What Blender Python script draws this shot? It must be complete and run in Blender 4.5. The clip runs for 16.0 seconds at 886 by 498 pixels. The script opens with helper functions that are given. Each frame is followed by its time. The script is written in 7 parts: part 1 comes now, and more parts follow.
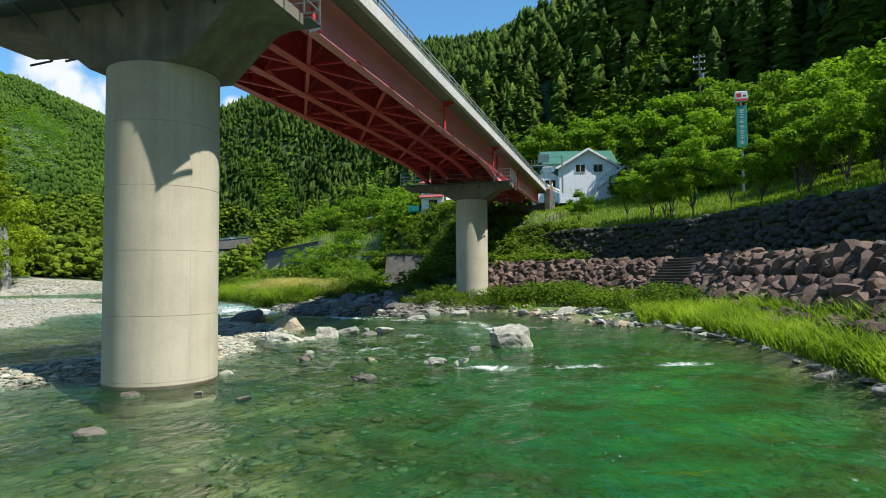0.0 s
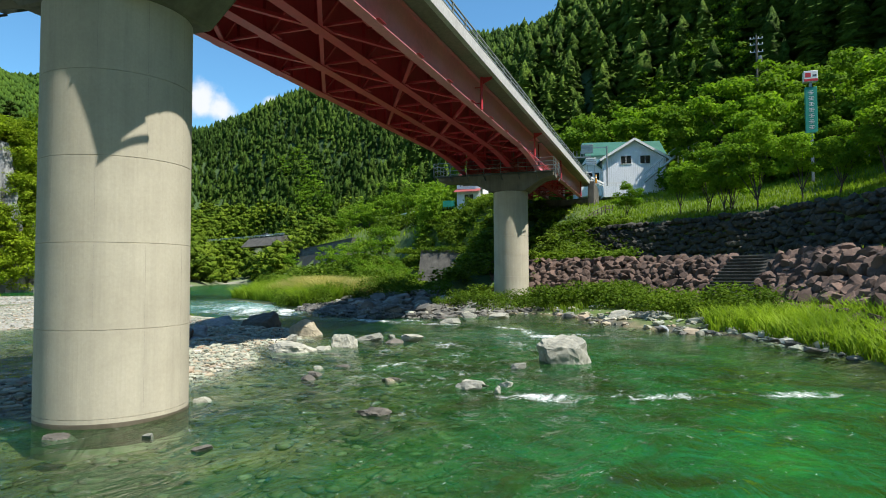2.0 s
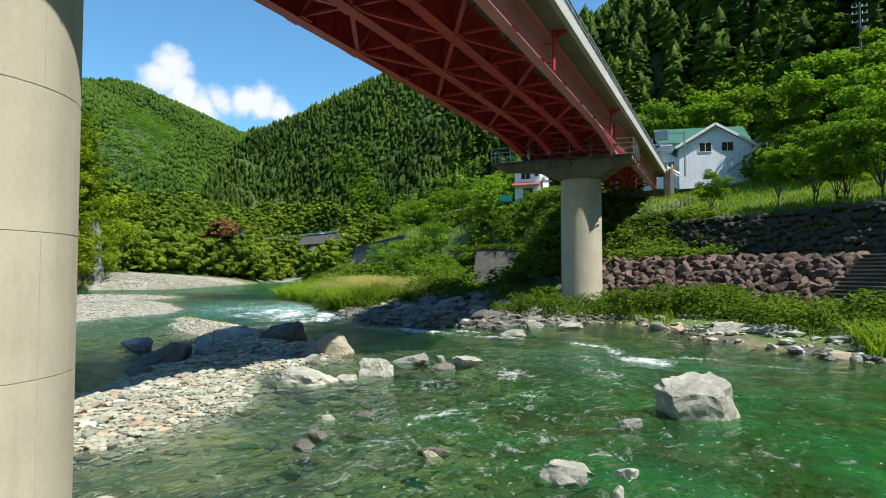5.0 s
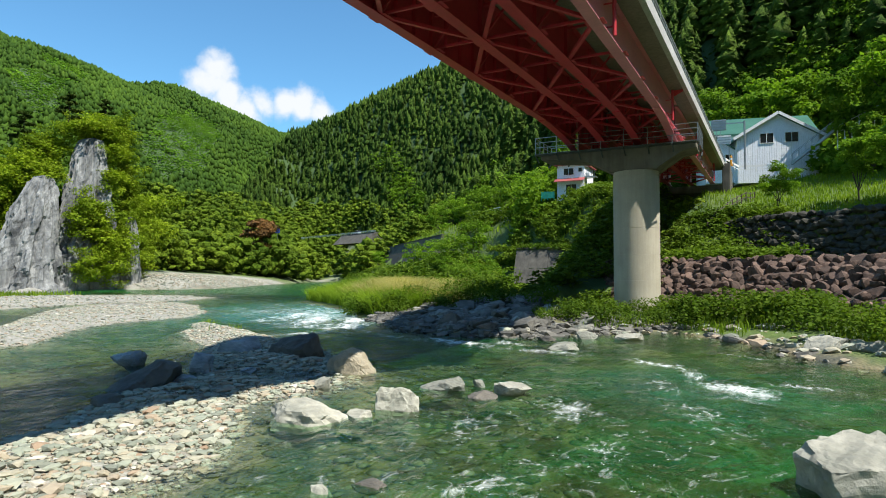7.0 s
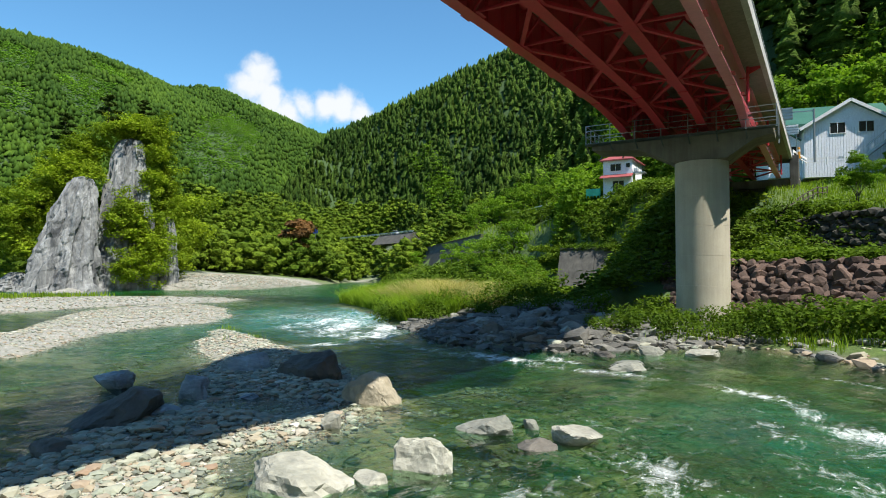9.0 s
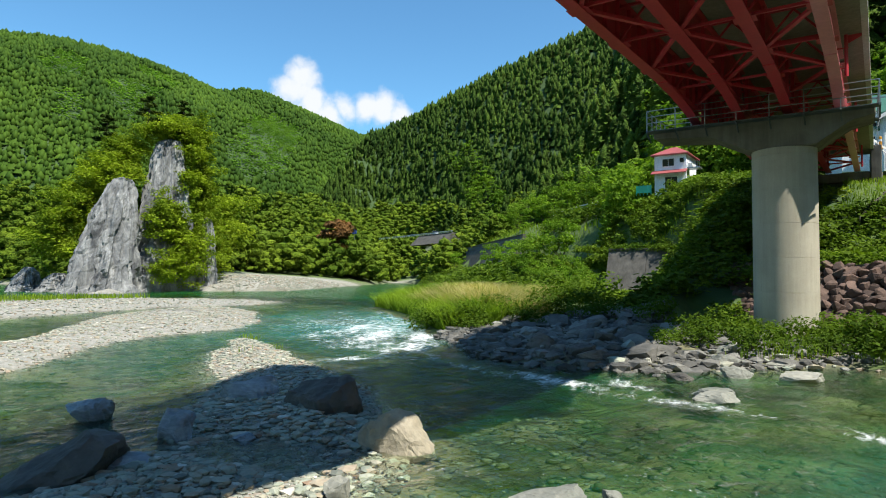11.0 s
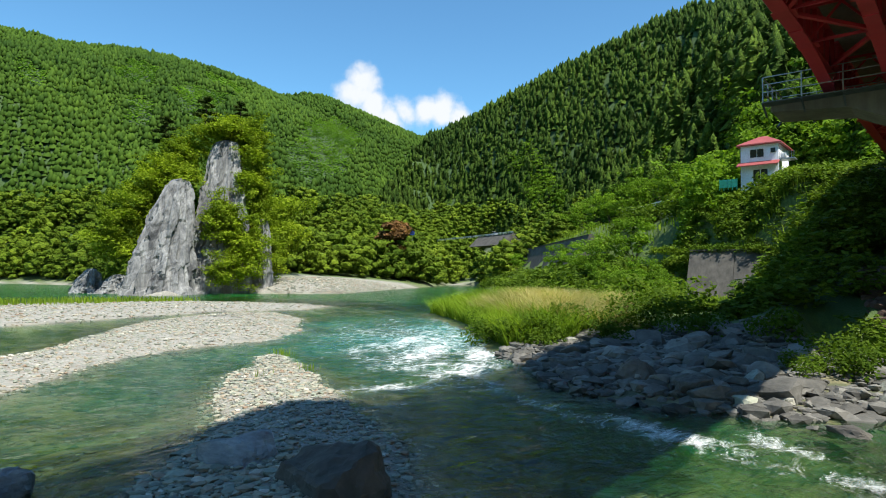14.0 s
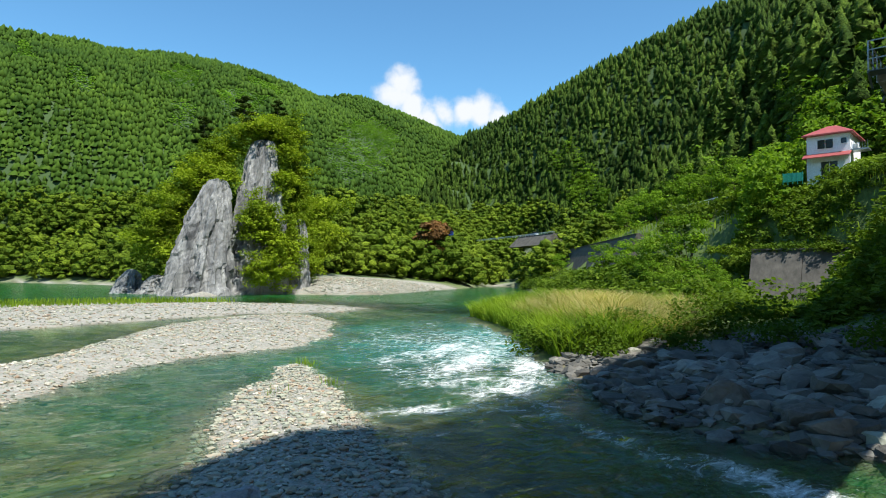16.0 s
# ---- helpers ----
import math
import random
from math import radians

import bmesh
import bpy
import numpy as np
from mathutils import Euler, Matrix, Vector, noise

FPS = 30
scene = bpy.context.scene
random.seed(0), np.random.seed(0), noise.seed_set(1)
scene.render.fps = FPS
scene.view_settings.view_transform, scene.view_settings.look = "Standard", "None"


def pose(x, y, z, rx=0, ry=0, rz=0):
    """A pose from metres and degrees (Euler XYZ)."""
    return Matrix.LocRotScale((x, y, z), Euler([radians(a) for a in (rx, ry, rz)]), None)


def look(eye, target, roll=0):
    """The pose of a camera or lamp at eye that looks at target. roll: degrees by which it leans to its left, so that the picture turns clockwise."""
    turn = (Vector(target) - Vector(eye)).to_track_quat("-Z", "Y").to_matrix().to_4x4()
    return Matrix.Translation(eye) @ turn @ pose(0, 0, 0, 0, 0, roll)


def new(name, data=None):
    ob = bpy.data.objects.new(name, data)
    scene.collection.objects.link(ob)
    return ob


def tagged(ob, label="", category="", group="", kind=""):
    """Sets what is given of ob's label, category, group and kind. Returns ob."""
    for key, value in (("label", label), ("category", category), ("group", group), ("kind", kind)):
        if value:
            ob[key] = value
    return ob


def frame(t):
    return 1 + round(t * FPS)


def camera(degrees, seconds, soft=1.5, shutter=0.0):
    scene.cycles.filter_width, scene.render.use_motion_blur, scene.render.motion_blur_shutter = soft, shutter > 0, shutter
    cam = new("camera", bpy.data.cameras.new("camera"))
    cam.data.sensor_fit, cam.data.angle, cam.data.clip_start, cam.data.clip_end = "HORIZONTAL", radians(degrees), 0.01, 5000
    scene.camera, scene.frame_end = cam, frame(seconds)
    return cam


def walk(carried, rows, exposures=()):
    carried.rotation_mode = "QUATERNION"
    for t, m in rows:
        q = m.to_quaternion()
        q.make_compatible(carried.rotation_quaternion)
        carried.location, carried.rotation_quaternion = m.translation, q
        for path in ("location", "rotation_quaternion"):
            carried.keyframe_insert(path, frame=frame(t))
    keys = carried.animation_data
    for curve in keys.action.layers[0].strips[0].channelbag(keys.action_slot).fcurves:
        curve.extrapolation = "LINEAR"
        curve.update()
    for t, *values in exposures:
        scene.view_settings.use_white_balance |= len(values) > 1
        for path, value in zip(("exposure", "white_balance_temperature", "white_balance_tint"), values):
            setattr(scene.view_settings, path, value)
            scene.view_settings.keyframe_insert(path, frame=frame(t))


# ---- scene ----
cam = camera(71.8, 16.0, 1.0)
PATH = [
    (0.0, (12.227, -14.848, 2.856), (11.7148, -12.9166, 2.9483), -0.45),
    (0.5, (12.015, -13.769, 2.877), (11.4742, -11.8460, 2.9673), -0.41),
    (1.0, (11.737, -12.694, 2.899), (11.1675, -10.7789, 2.9873), -0.36),
    (1.5, (11.412, -11.623, 2.922), (10.8145, -9.7167, 3.0087), -0.32),
    (2.0, (11.056, -10.559, 2.947), (10.4305, -8.6615, 3.0318), -0.28),
    (2.5, (10.680, -9.504, 2.973), (10.0268, -7.6153, 3.0568), -0.24),
    (3.0, (10.293, -8.459, 3.001), (9.6114, -6.5801, 3.0838), -0.20),
    (3.5, (9.899, -7.426, 3.032), (9.1896, -5.5581, 3.1132), -0.16),
    (4.0, (9.502, -6.408, 3.064), (8.7645, -4.5510, 3.1449), -0.12),
    (4.5, (9.102, -5.407, 3.099), (8.3373, -3.5604, 3.1791), -0.08),
    (5.0, (8.701, -4.422, 3.136), (7.9080, -2.5878, 3.2156), -0.04),
    (5.5, (8.296, -3.456, 3.176), (7.4753, -1.6340, 3.2545), -0.01),
    (6.0, (7.887, -2.509, 3.217), (7.0378, -0.6998, 3.2957), 0.03),
    (6.5, (7.471, -1.581, 3.261), (6.5935, 0.2146, 3.3389), 0.06),
    (7.0, (7.046, -0.672, 3.306), (6.1402, 1.1092, 3.3840), 0.10),
    (7.5, (6.610, 0.217, 3.353), (5.6762, 1.9845, 3.4307), 0.13),
    (8.0, (6.161, 1.089, 3.401), (5.1998, 2.8413, 3.4787), 0.16),
    (8.5, (5.699, 1.944, 3.450), (4.7100, 3.6804, 3.5277), 0.19),
    (9.0, (5.223, 2.783, 3.499), (4.2062, 4.5033, 3.5771), 0.22),
    (9.5, (4.733, 3.607, 3.549), (3.6883, 5.3111, 3.6266), 0.25),
    (10.0, (4.229, 4.419, 3.597), (3.1570, 6.1052, 3.6756), 0.28),
    (10.5, (3.713, 5.218, 3.645), (2.6134, 6.8870, 3.7235), 0.31),
    (11.0, (3.185, 6.007, 3.691), (2.0589, 7.6575, 3.7698), 0.33),
    (11.5, (2.648, 6.785, 3.734), (1.4955, 8.4173, 3.8137), 0.36),
    (12.0, (2.104, 7.553, 3.775), (0.9252, 9.1669, 3.8545), 0.39),
    (12.5, (1.555, 8.311, 3.811), (0.3497, 9.9057, 3.8914), 0.41),
    (13.0, (1.001, 9.058, 3.843), (-0.2292, 10.6324, 3.9236), 0.43),
    (13.5, (0.445, 9.790, 3.869), (-0.8108, 11.3447, 3.9503), 0.46),
    (14.0, (-0.115, 10.505, 3.888), (-1.3951, 12.0391, 3.9704), 0.48),
    (14.5, (-0.679, 11.197, 3.900), (-1.9835, 12.7104, 3.9830), 0.50),
    (15.0, (-1.251, 11.859, 3.904), (-2.5794, 13.3518, 3.9871), 0.52),
    (15.5, (-1.836, 12.483, 3.898), (-3.1883, 13.9545, 3.9815), 0.54),
    (16.0, (-2.444, 13.058, 3.881), (-3.8187, 14.5074, 3.9652), 0.56),
]
walk(cam, [(t, look(eye, target, roll)) for t, eye, target, roll in PATH])

# ---- light ----
scene.view_settings.exposure = 0.78
SUN = Vector((0.60, -0.13, 1.0)).normalized()
world = bpy.data.worlds.new("sky")
scene.world = world
world.use_nodes = True
wn, wl = world.node_tree.nodes, world.node_tree.links
wn.clear()
w_out = wn.new("ShaderNodeOutputWorld")
w_bg = wn.new("ShaderNodeBackground")
w_sky = wn.new("ShaderNodeTexSky")
w_sky.sky_type = "NISHITA"
w_sky.sun_disc = False
w_sky.sun_elevation = math.asin(SUN.z)
w_sky.sun_rotation = math.atan2(SUN.x, SUN.y)
w_sky.air_density, w_sky.dust_density, w_sky.ozone_density = 1.0, 0.0, 1.6
w_bg.inputs["Strength"].default_value = 0.079
CLOUDS = [(-0.703, 0.642, 0.300, 0.031), (-0.712, 0.639, 0.280, 0.034), (-0.700, 0.660, 0.262, 0.031), (-0.683, 0.685, 0.246, 0.034), (-0.664, 0.698, 0.258, 0.029),
          (-0.640, 0.722, 0.260, 0.031), (-0.620, 0.738, 0.256, 0.034), (-0.600, 0.754, 0.250, 0.029), (-0.534, 0.797, 0.260, 0.017), (-0.740, 0.635, 0.234, 0.026)]
w_co = wn.new("ShaderNodeTexCoord")
w_nz = wn.new("ShaderNodeTexNoise")
w_nz.inputs["Scale"].default_value, w_nz.inputs["Detail"].default_value, w_nz.inputs["Roughness"].default_value = 22.0, 8.0, 0.58
wl.new(w_co.outputs["Generated"], w_nz.inputs["Vector"])
acc = None
for cx, cy, cz, cr in CLOUDS:
    d = wn.new("ShaderNodeVectorMath")
    d.operation = "DISTANCE"
    wl.new(w_co.outputs["Generated"], d.inputs[0])
    d.inputs[1].default_value = Vector((cx, cy, cz)).normalized()
    m = wn.new("ShaderNodeMapRange")
    m.inputs["From Min"].default_value, m.inputs["From Max"].default_value = cr * 1.25, cr * 0.2
    wl.new(d.outputs["Value"], m.inputs["Value"])
    if acc is None:
        acc = m.outputs[0]
    else:
        mx = wn.new("ShaderNodeMath")
        mx.operation = "MAXIMUM"
        wl.new(acc, mx.inputs[0])
        wl.new(m.outputs[0], mx.inputs[1])
        acc = mx.outputs[0]
w_ad = wn.new("ShaderNodeMath")
w_ad.operation = "MULTIPLY_ADD"
wl.new(w_nz.outputs["Fac"], w_ad.inputs[0])
w_ad.inputs[1].default_value = 1.7
wl.new(acc, w_ad.inputs[2])
w_mr = wn.new("ShaderNodeMapRange")
w_mr.interpolation_type = "SMOOTHSTEP"
w_mr.inputs["From Min"].default_value, w_mr.inputs["From Max"].default_value = 1.0, 1.75
wl.new(w_ad.outputs[0], w_mr.inputs["Value"])
w_mul = wn.new("ShaderNodeMath")
w_mul.operation = "MULTIPLY"
w_gt = wn.new("ShaderNodeMath")
w_gt.operation = "GREATER_THAN"
wl.new(acc, w_gt.inputs[0])
w_gt.inputs[1].default_value = 0.001
wl.new(w_mr.outputs[0], w_mul.inputs[0])
wl.new(w_gt.outputs[0], w_mul.inputs[1])
w_mix = wn.new("ShaderNodeMix")
w_mix.data_type = "RGBA"
w_mix.inputs["B"].default_value = (6.9, 7.2, 7.6, 1)
wl.new(w_mul.outputs[0], w_mix.inputs["Factor"])
w_tone = wn.new("ShaderNodeMix")
w_tone.data_type, w_tone.blend_type = "RGBA", "MULTIPLY"
w_tone.inputs["Factor"].default_value = 1.0
w_tone.inputs["B"].default_value = (0.80, 1.30, 1.46, 1)
wl.new(w_sky.outputs[0], w_tone.inputs["A"])
wl.new(w_tone.outputs["Result"], w_mix.inputs["A"])
wl.new(w_mix.outputs["Result"], w_bg.inputs["Color"])
wl.new(w_bg.outputs[0], w_out.inputs["Surface"])

sun_data = bpy.data.lights.new("sun", "SUN")
sun_data.energy, sun_data.angle, sun_data.color = 5.0, radians(0.53), (1.0, 0.95, 0.86)
sun = new("sun", sun_data)
sun.matrix_world = look(SUN * 200, (0, 0, 0))

# ---- materials ----


def nd(nt, kind, **kw):
    n = nt.nodes.new(kind)
    for k, v in kw.items():
        n.inputs[k.replace("_", " ")].default_value = v
    return n


def ramp(nt, src, stops):
    r = nt.nodes.new("ShaderNodeValToRGB")
    e = r.color_ramp.elements
    while len(e) < len(stops):
        e.new(0.5)
    for i, (p, c) in enumerate(stops):
        e[i].position = p
        e[i].color = (*c, 1) if len(c) == 3 else c
    nt.links.new(src, r.inputs[0])
    return r.outputs[0]


def mixc(nt, fac, a, b, mode="MIX"):
    m = nt.nodes.new("ShaderNodeMix")
    m.data_type, m.blend_type = "RGBA", mode
    for sock, v in ((m.inputs["Factor"], fac), (m.inputs["A"], a), (m.inputs["B"], b)):
        if isinstance(v, bpy.types.NodeSocket):
            nt.links.new(v, sock)
        elif isinstance(v, (int, float)):
            sock.default_value = v
        else:
            sock.default_value = (*v, 1)
    return m.outputs["Result"]


def base_mat(name):
    mt = bpy.data.materials.new(name)
    mt.use_nodes = True
    nt = mt.node_tree
    return mt, nt, nt.nodes["Principled BSDF"]


def noise_tex(nt, scale, detail=6.0, rough=0.6, vec=None, dist=0.0):
    n = nd(nt, "ShaderNodeTexNoise", Scale=scale, Detail=detail, Roughness=rough, Distortion=dist)
    if vec is not None:
        nt.links.new(vec, n.inputs["Vector"])
    return n


def world_pos(nt, scale=(1, 1, 1), rot=(0, 0, 0)):
    g = nt.nodes.new("ShaderNodeNewGeometry")
    mp = nt.nodes.new("ShaderNodeMapping")
    mp.inputs["Scale"].default_value = scale
    mp.inputs["Rotation"].default_value = rot
    nt.links.new(g.outputs["Position"], mp.inputs["Vector"])
    return mp.outputs[0]


def bump(nt, bsdf, height, strength, dist):
    b = nt.nodes.new("ShaderNodeBump")
    b.inputs["Strength"].default_value, b.inputs["Distance"].default_value = strength, dist
    nt.links.new(height, b.inputs["Height"])
    nt.links.new(b.outputs[0], bsdf.inputs["Normal"])
    return b


def mat_two(name, ca, cb, big=0.4, fine=8.0, rough=0.8, bump_s=0.4, bump_d=0.03, metal=0.0, vary=0.0, stretch=(1, 1, 1), spec=0.5, by="object", fine_amt=0.25):
    """Two colours mottled at a large and a fine scale; vary: change from piece to piece."""
    mt, nt, b = base_mat(name)
    v = world_pos(nt, stretch)
    n1, n2 = noise_tex(nt, big, 4, 0.6, v), noise_tex(nt, fine, 6, 0.65, v)
    col = ramp(nt, n1.outputs["Fac"], [(0.3, ca), (0.7, cb)])
    g = ramp(nt, n2.outputs["Fac"], [(0.25, (1 - fine_amt,) * 3), (0.75, (1 + fine_amt,) * 3)])
    col = mixc(nt, 1.0, col, g, "MULTIPLY")
    if vary:
        if by == "object":
            rnd = nt.nodes.new("ShaderNodeObjectInfo").outputs["Random"]
        else:
            rnd = nt.nodes.new("ShaderNodeNewGeometry").outputs["Random Per Island"]
        col = mixc(nt, 1.0, col, ramp(nt, rnd, [(0.0, (1 - vary,) * 3), (1.0, (1 + vary,) * 3)]), "MULTIPLY")
    nt.links.new(col, b.inputs["Base Color"])
    b.inputs["Roughness"].default_value, b.inputs["Metallic"].default_value = rough, metal
    b.inputs["Specular IOR Level"].default_value = spec
    bump(nt, b, n2.outputs["Fac"], bump_s, bump_d)
    return mt


def mat_plain(name, c, rough=0.5, metal=0.0):
    return mat_two(name, c, tuple(x * 0.85 for x in c), 1.5, 14.0, rough, 0.1, 0.004, metal, fine_amt=0.1)


def mat_leaf(name, dark, light, trans=0.35, patch=0.05, fine=0.0):
    """Foliage: colour changes clump by clump and over the slope; light shines through the leaves."""
    mt, nt, b = base_mat(name)
    rnd = nt.nodes.new("ShaderNodeNewGeometry").outputs["Random Per Island"]
    n = noise_tex(nt, patch, 3, 0.6, world_pos(nt))
    tint = nt.nodes.new("ShaderNodeAttribute")
    tint.attribute_name = "tint"
    half = nt.nodes.new("ShaderNodeMath")
    half.operation = "MULTIPLY_ADD"
    nt.links.new(rnd, half.inputs[0])
    half.inputs[1].default_value = 0.45
    nt.links.new(tint.outputs["Fac"], half.inputs[2])
    col = ramp(nt, half.outputs[0], [(0.0, dark), (0.55, tuple((a + c) / 2 for a, c in zip(dark, light))), (1.0, light)])
    col = mixc(nt, 1.0, col, ramp(nt, n.outputs["Fac"], [(0.3, (0.55, 0.62, 0.62)), (0.7, (1.35, 1.25, 1.0))]), "MULTIPLY")
    # fine mottle paints shaded gaps and lit leaf tips onto solid crowns
    if fine:
        nf = noise_tex(nt, fine, 4, 0.75, world_pos(nt))
        col = mixc(nt, 1.0, col, ramp(nt, nf.outputs["Fac"], [(0.34, (0.42, 0.45, 0.46)), (0.5, (0.9, 0.9, 0.88)), (0.68, (1.5, 1.42, 1.25))]), "MULTIPLY")
        bump(nt, b, nf.outputs["Fac"], 1.0, 1.2 / fine)
    nt.links.new(col, b.inputs["Base Color"])
    b.inputs["Roughness"].default_value, b.inputs["Specular IOR Level"].default_value = 0.7, 0.06
    tr = nt.nodes.new("ShaderNodeBsdfTranslucent")
    nt.links.new(mixc(nt, 1.0, col, (1.15, 1.25, 0.55), "MULTIPLY"), tr.inputs["Color"])
    mx = nt.nodes.new("ShaderNodeMixShader")
    mx.inputs[0].default_value = trans
    nt.links.new(b.outputs[0], mx.inputs[1])
    nt.links.new(tr.outputs[0], mx.inputs[2])
    nt.links.new(mx.outputs[0], nt.nodes["Material Output"].inputs["Surface"])
    return mt


def mat_concrete(name, ca, cb, streak=0.5):
    mt, nt, b = base_mat(name)
    v = world_pos(nt)
    vs = world_pos(nt, (2.2, 2.2, 0.12))
    n1, n2, n3 = noise_tex(nt, 0.7, 5, 0.6, v), noise_tex(nt, 14, 6, 0.7, v), noise_tex(nt, 1.0, 5, 0.7, vs)
    col = ramp(nt, n1.outputs["Fac"], [(0.3, ca), (0.7, cb)])
    col = mixc(nt, streak, col, ramp(nt, n3.outputs["Fac"], [(0.35, (0.72, 0.72, 0.70)), (0.6, (1.08, 1.07, 1.04))]), "MULTIPLY")
    col = mixc(nt, 1.0, col, ramp(nt, n2.outputs["Fac"], [(0.2, (0.9,) * 3), (0.8, (1.08,) * 3)]), "MULTIPLY")
    nt.links.new(col, b.inputs["Base Color"])
    b.inputs["Roughness"].default_value = 0.85
    bump(nt, b, n2.outputs["Fac"], 0.25, 0.01)
    return mt


M_CONC = mat_concrete("smooth_concrete", (0.355, 0.326, 0.250), (0.430, 0.400, 0.312), 0.4)
# weathered, and darkened further to paint in the shade under the deck
M_CONC_OLD = mat_concrete("weathered_shaded_concrete", (0.092, 0.089, 0.069), (0.193, 0.181, 0.146), 0.9)
# base colour lowered so the retaining walls carry their shade in it
M_CONC_WALL = mat_concrete("shade_toned_concrete", (0.050, 0.048, 0.042), (0.130, 0.122, 0.108), 1.0)
M_SEAM = mat_two("formwork_seam", (0.27, 0.25, 0.20), (0.33, 0.31, 0.25), 2, 20)
M_STAIN = mat_two("wet_stained_concrete", (0.060, 0.050, 0.034), (0.13, 0.11, 0.075), 1.4, 9.0, 0.5, 0.2, 0.01)
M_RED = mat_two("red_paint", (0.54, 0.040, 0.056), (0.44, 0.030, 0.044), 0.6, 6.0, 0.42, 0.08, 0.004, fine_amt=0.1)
# paler red for the outer girder: reflected light painted into the colour
M_RED_LIT = mat_two("lit_red_paint", (0.68, 0.25, 0.29), (0.60, 0.18, 0.22), 0.35, 5.0, 0.4, 0.08, 0.004, fine_amt=0.12)
# slab grey taken down to colour in the shade beneath the deck
M_SOFFIT = mat_two("shaded_deck_soffit", (0.185, 0.162, 0.139), (0.262, 0.231, 0.193), 0.3, 5.0, 0.8)
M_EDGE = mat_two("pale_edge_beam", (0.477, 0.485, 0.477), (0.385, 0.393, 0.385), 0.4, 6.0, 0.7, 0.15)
M_RAIL = mat_plain("grey_rail_paint", (0.254, 0.293, 0.285), 0.45, 0.2)
M_GALV = mat_plain("galvanised_steel", (0.323, 0.347, 0.354), 0.4, 0.7)
M_DARKSTEEL = mat_plain("dark_grating", (0.092, 0.115, 0.123), 0.5, 0.4)
M_ASPHALT = mat_two("asphalt", (0.035, 0.035, 0.035), (0.046, 0.046, 0.045), 0.3, 30.0, 0.9)
M_RIPRAP = mat_two("brown_riprap", (0.044, 0.027, 0.020), (0.140, 0.090, 0.068), 0.6, 5.0, 0.9, 0.8, 0.05, vary=0.35)
M_RIPRAP_J = mat_two("brown_riprap_joined", (0.044, 0.027, 0.020), (0.140, 0.090, 0.068), 0.6, 5.0, 0.9, 0.8, 0.05, vary=0.35, by="island")
# near-black colour puts the wall's shadow into the stone itself
M_WALLSTONE = mat_two("shade_dark_wall_stone", (0.018, 0.018, 0.013), (0.048, 0.045, 0.034), 0.8, 6.0, 0.9, 0.8, 0.04, vary=0.4, by="island")
M_GAP = mat_two("dark_earth", (0.035, 0.029, 0.022), (0.062, 0.054, 0.039), 1.0, 8.0, 0.95)
M_ROCK_SHORE = mat_two("wet_shore_rock", (0.070, 0.070, 0.062), (0.215, 0.208, 0.182), 0.9, 5.0, 0.75, 0.9, 0.05, vary=0.45)
M_ROCK_GREY = mat_two("grey_green_rock", (0.115, 0.127, 0.104), (0.254, 0.254, 0.216), 0.9, 5.0, 0.8, 0.9, 0.05, vary=0.15)
M_ROCK_PALE = mat_two("pale_rock", (0.185, 0.19, 0.155), (0.41, 0.40, 0.335), 0.9, 5.0, 0.8, 0.9, 0.05, vary=0.12)
M_ROCK_DARK = mat_two("dark_rock", (0.058, 0.054, 0.046), (0.131, 0.119, 0.100), 0.9, 5.0, 0.75, 0.9, 0.05, vary=0.2)
M_ROCK_TAN = mat_two("tan_rock", (0.231, 0.200, 0.139), (0.354, 0.316, 0.231), 0.9, 5.0, 0.8, 0.9, 0.05, vary=0.15)
M_ROCK_BLUE = mat_two("blue_grey_rock", (0.169, 0.200, 0.231), (0.385, 0.408, 0.416), 1.4, 5.0, 0.7, 0.8, 0.05, stretch=(1, 1, 3))
M_WHITE = mat_two("white_wall_paint", (0.78, 0.80, 0.84), (0.72, 0.74, 0.79), 0.3, 9.0, 0.7, 0.1)
M_GREENROOF = mat_two("green_roof_metal", (0.023, 0.100, 0.069), (0.035, 0.131, 0.092), 0.6, 6.0, 0.45, fine_amt=0.15)
M_REDROOF = mat_two("red_roof_tile", (0.33, 0.075, 0.07), (0.26, 0.055, 0.055), 0.6, 6.0, 0.6, fine_amt=0.2)
M_TEAL = mat_plain("teal_panel", (0.015, 0.277, 0.208), 0.5)
M_SIGNWHITE = mat_plain("sign_white", (0.76, 0.76, 0.76), 0.5)
M_SIGNRED = mat_plain("sign_red", (0.539, 0.023, 0.039), 0.5)
M_ORANGE = mat_plain("orange_drum", (0.578, 0.246, 0.015), 0.5)
M_BARK = mat_two("bark", (0.042, 0.032, 0.023), (0.092, 0.077, 0.062), 3.0, 20.0, 0.95, 0.7, 0.02)
M_CEDAR = mat_leaf("cedar_foliage", (0.026, 0.060, 0.011), (0.085, 0.150, 0.024), 0.0, 0.02, 1.6)
M_CEDAR_FAR = mat_leaf("far_cedar_foliage", (0.026, 0.060, 0.009), (0.062, 0.118, 0.015), 0.0, 0.015)
M_CEDAR_NEAR = mat_leaf("cedar_sprays", (0.034, 0.074, 0.012), (0.105, 0.180, 0.026), 0.0, 0.03, 2.0)
M_LEAF_FAR = mat_leaf("young_wood_leaf", (0.085, 0.190, 0.016), (0.165, 0.320, 0.030), 0.1, 0.03)
M_WOOD = mat_leaf("mixed_wood_leaf", (0.064, 0.120, 0.011), (0.172, 0.256, 0.026), 0.12, 0.07, 2.4)
M_WOOD_NEAR = mat_leaf("bright_wood_leaf", (0.065, 0.145, 0.012), (0.180, 0.310, 0.032), 0.32, 0.07)
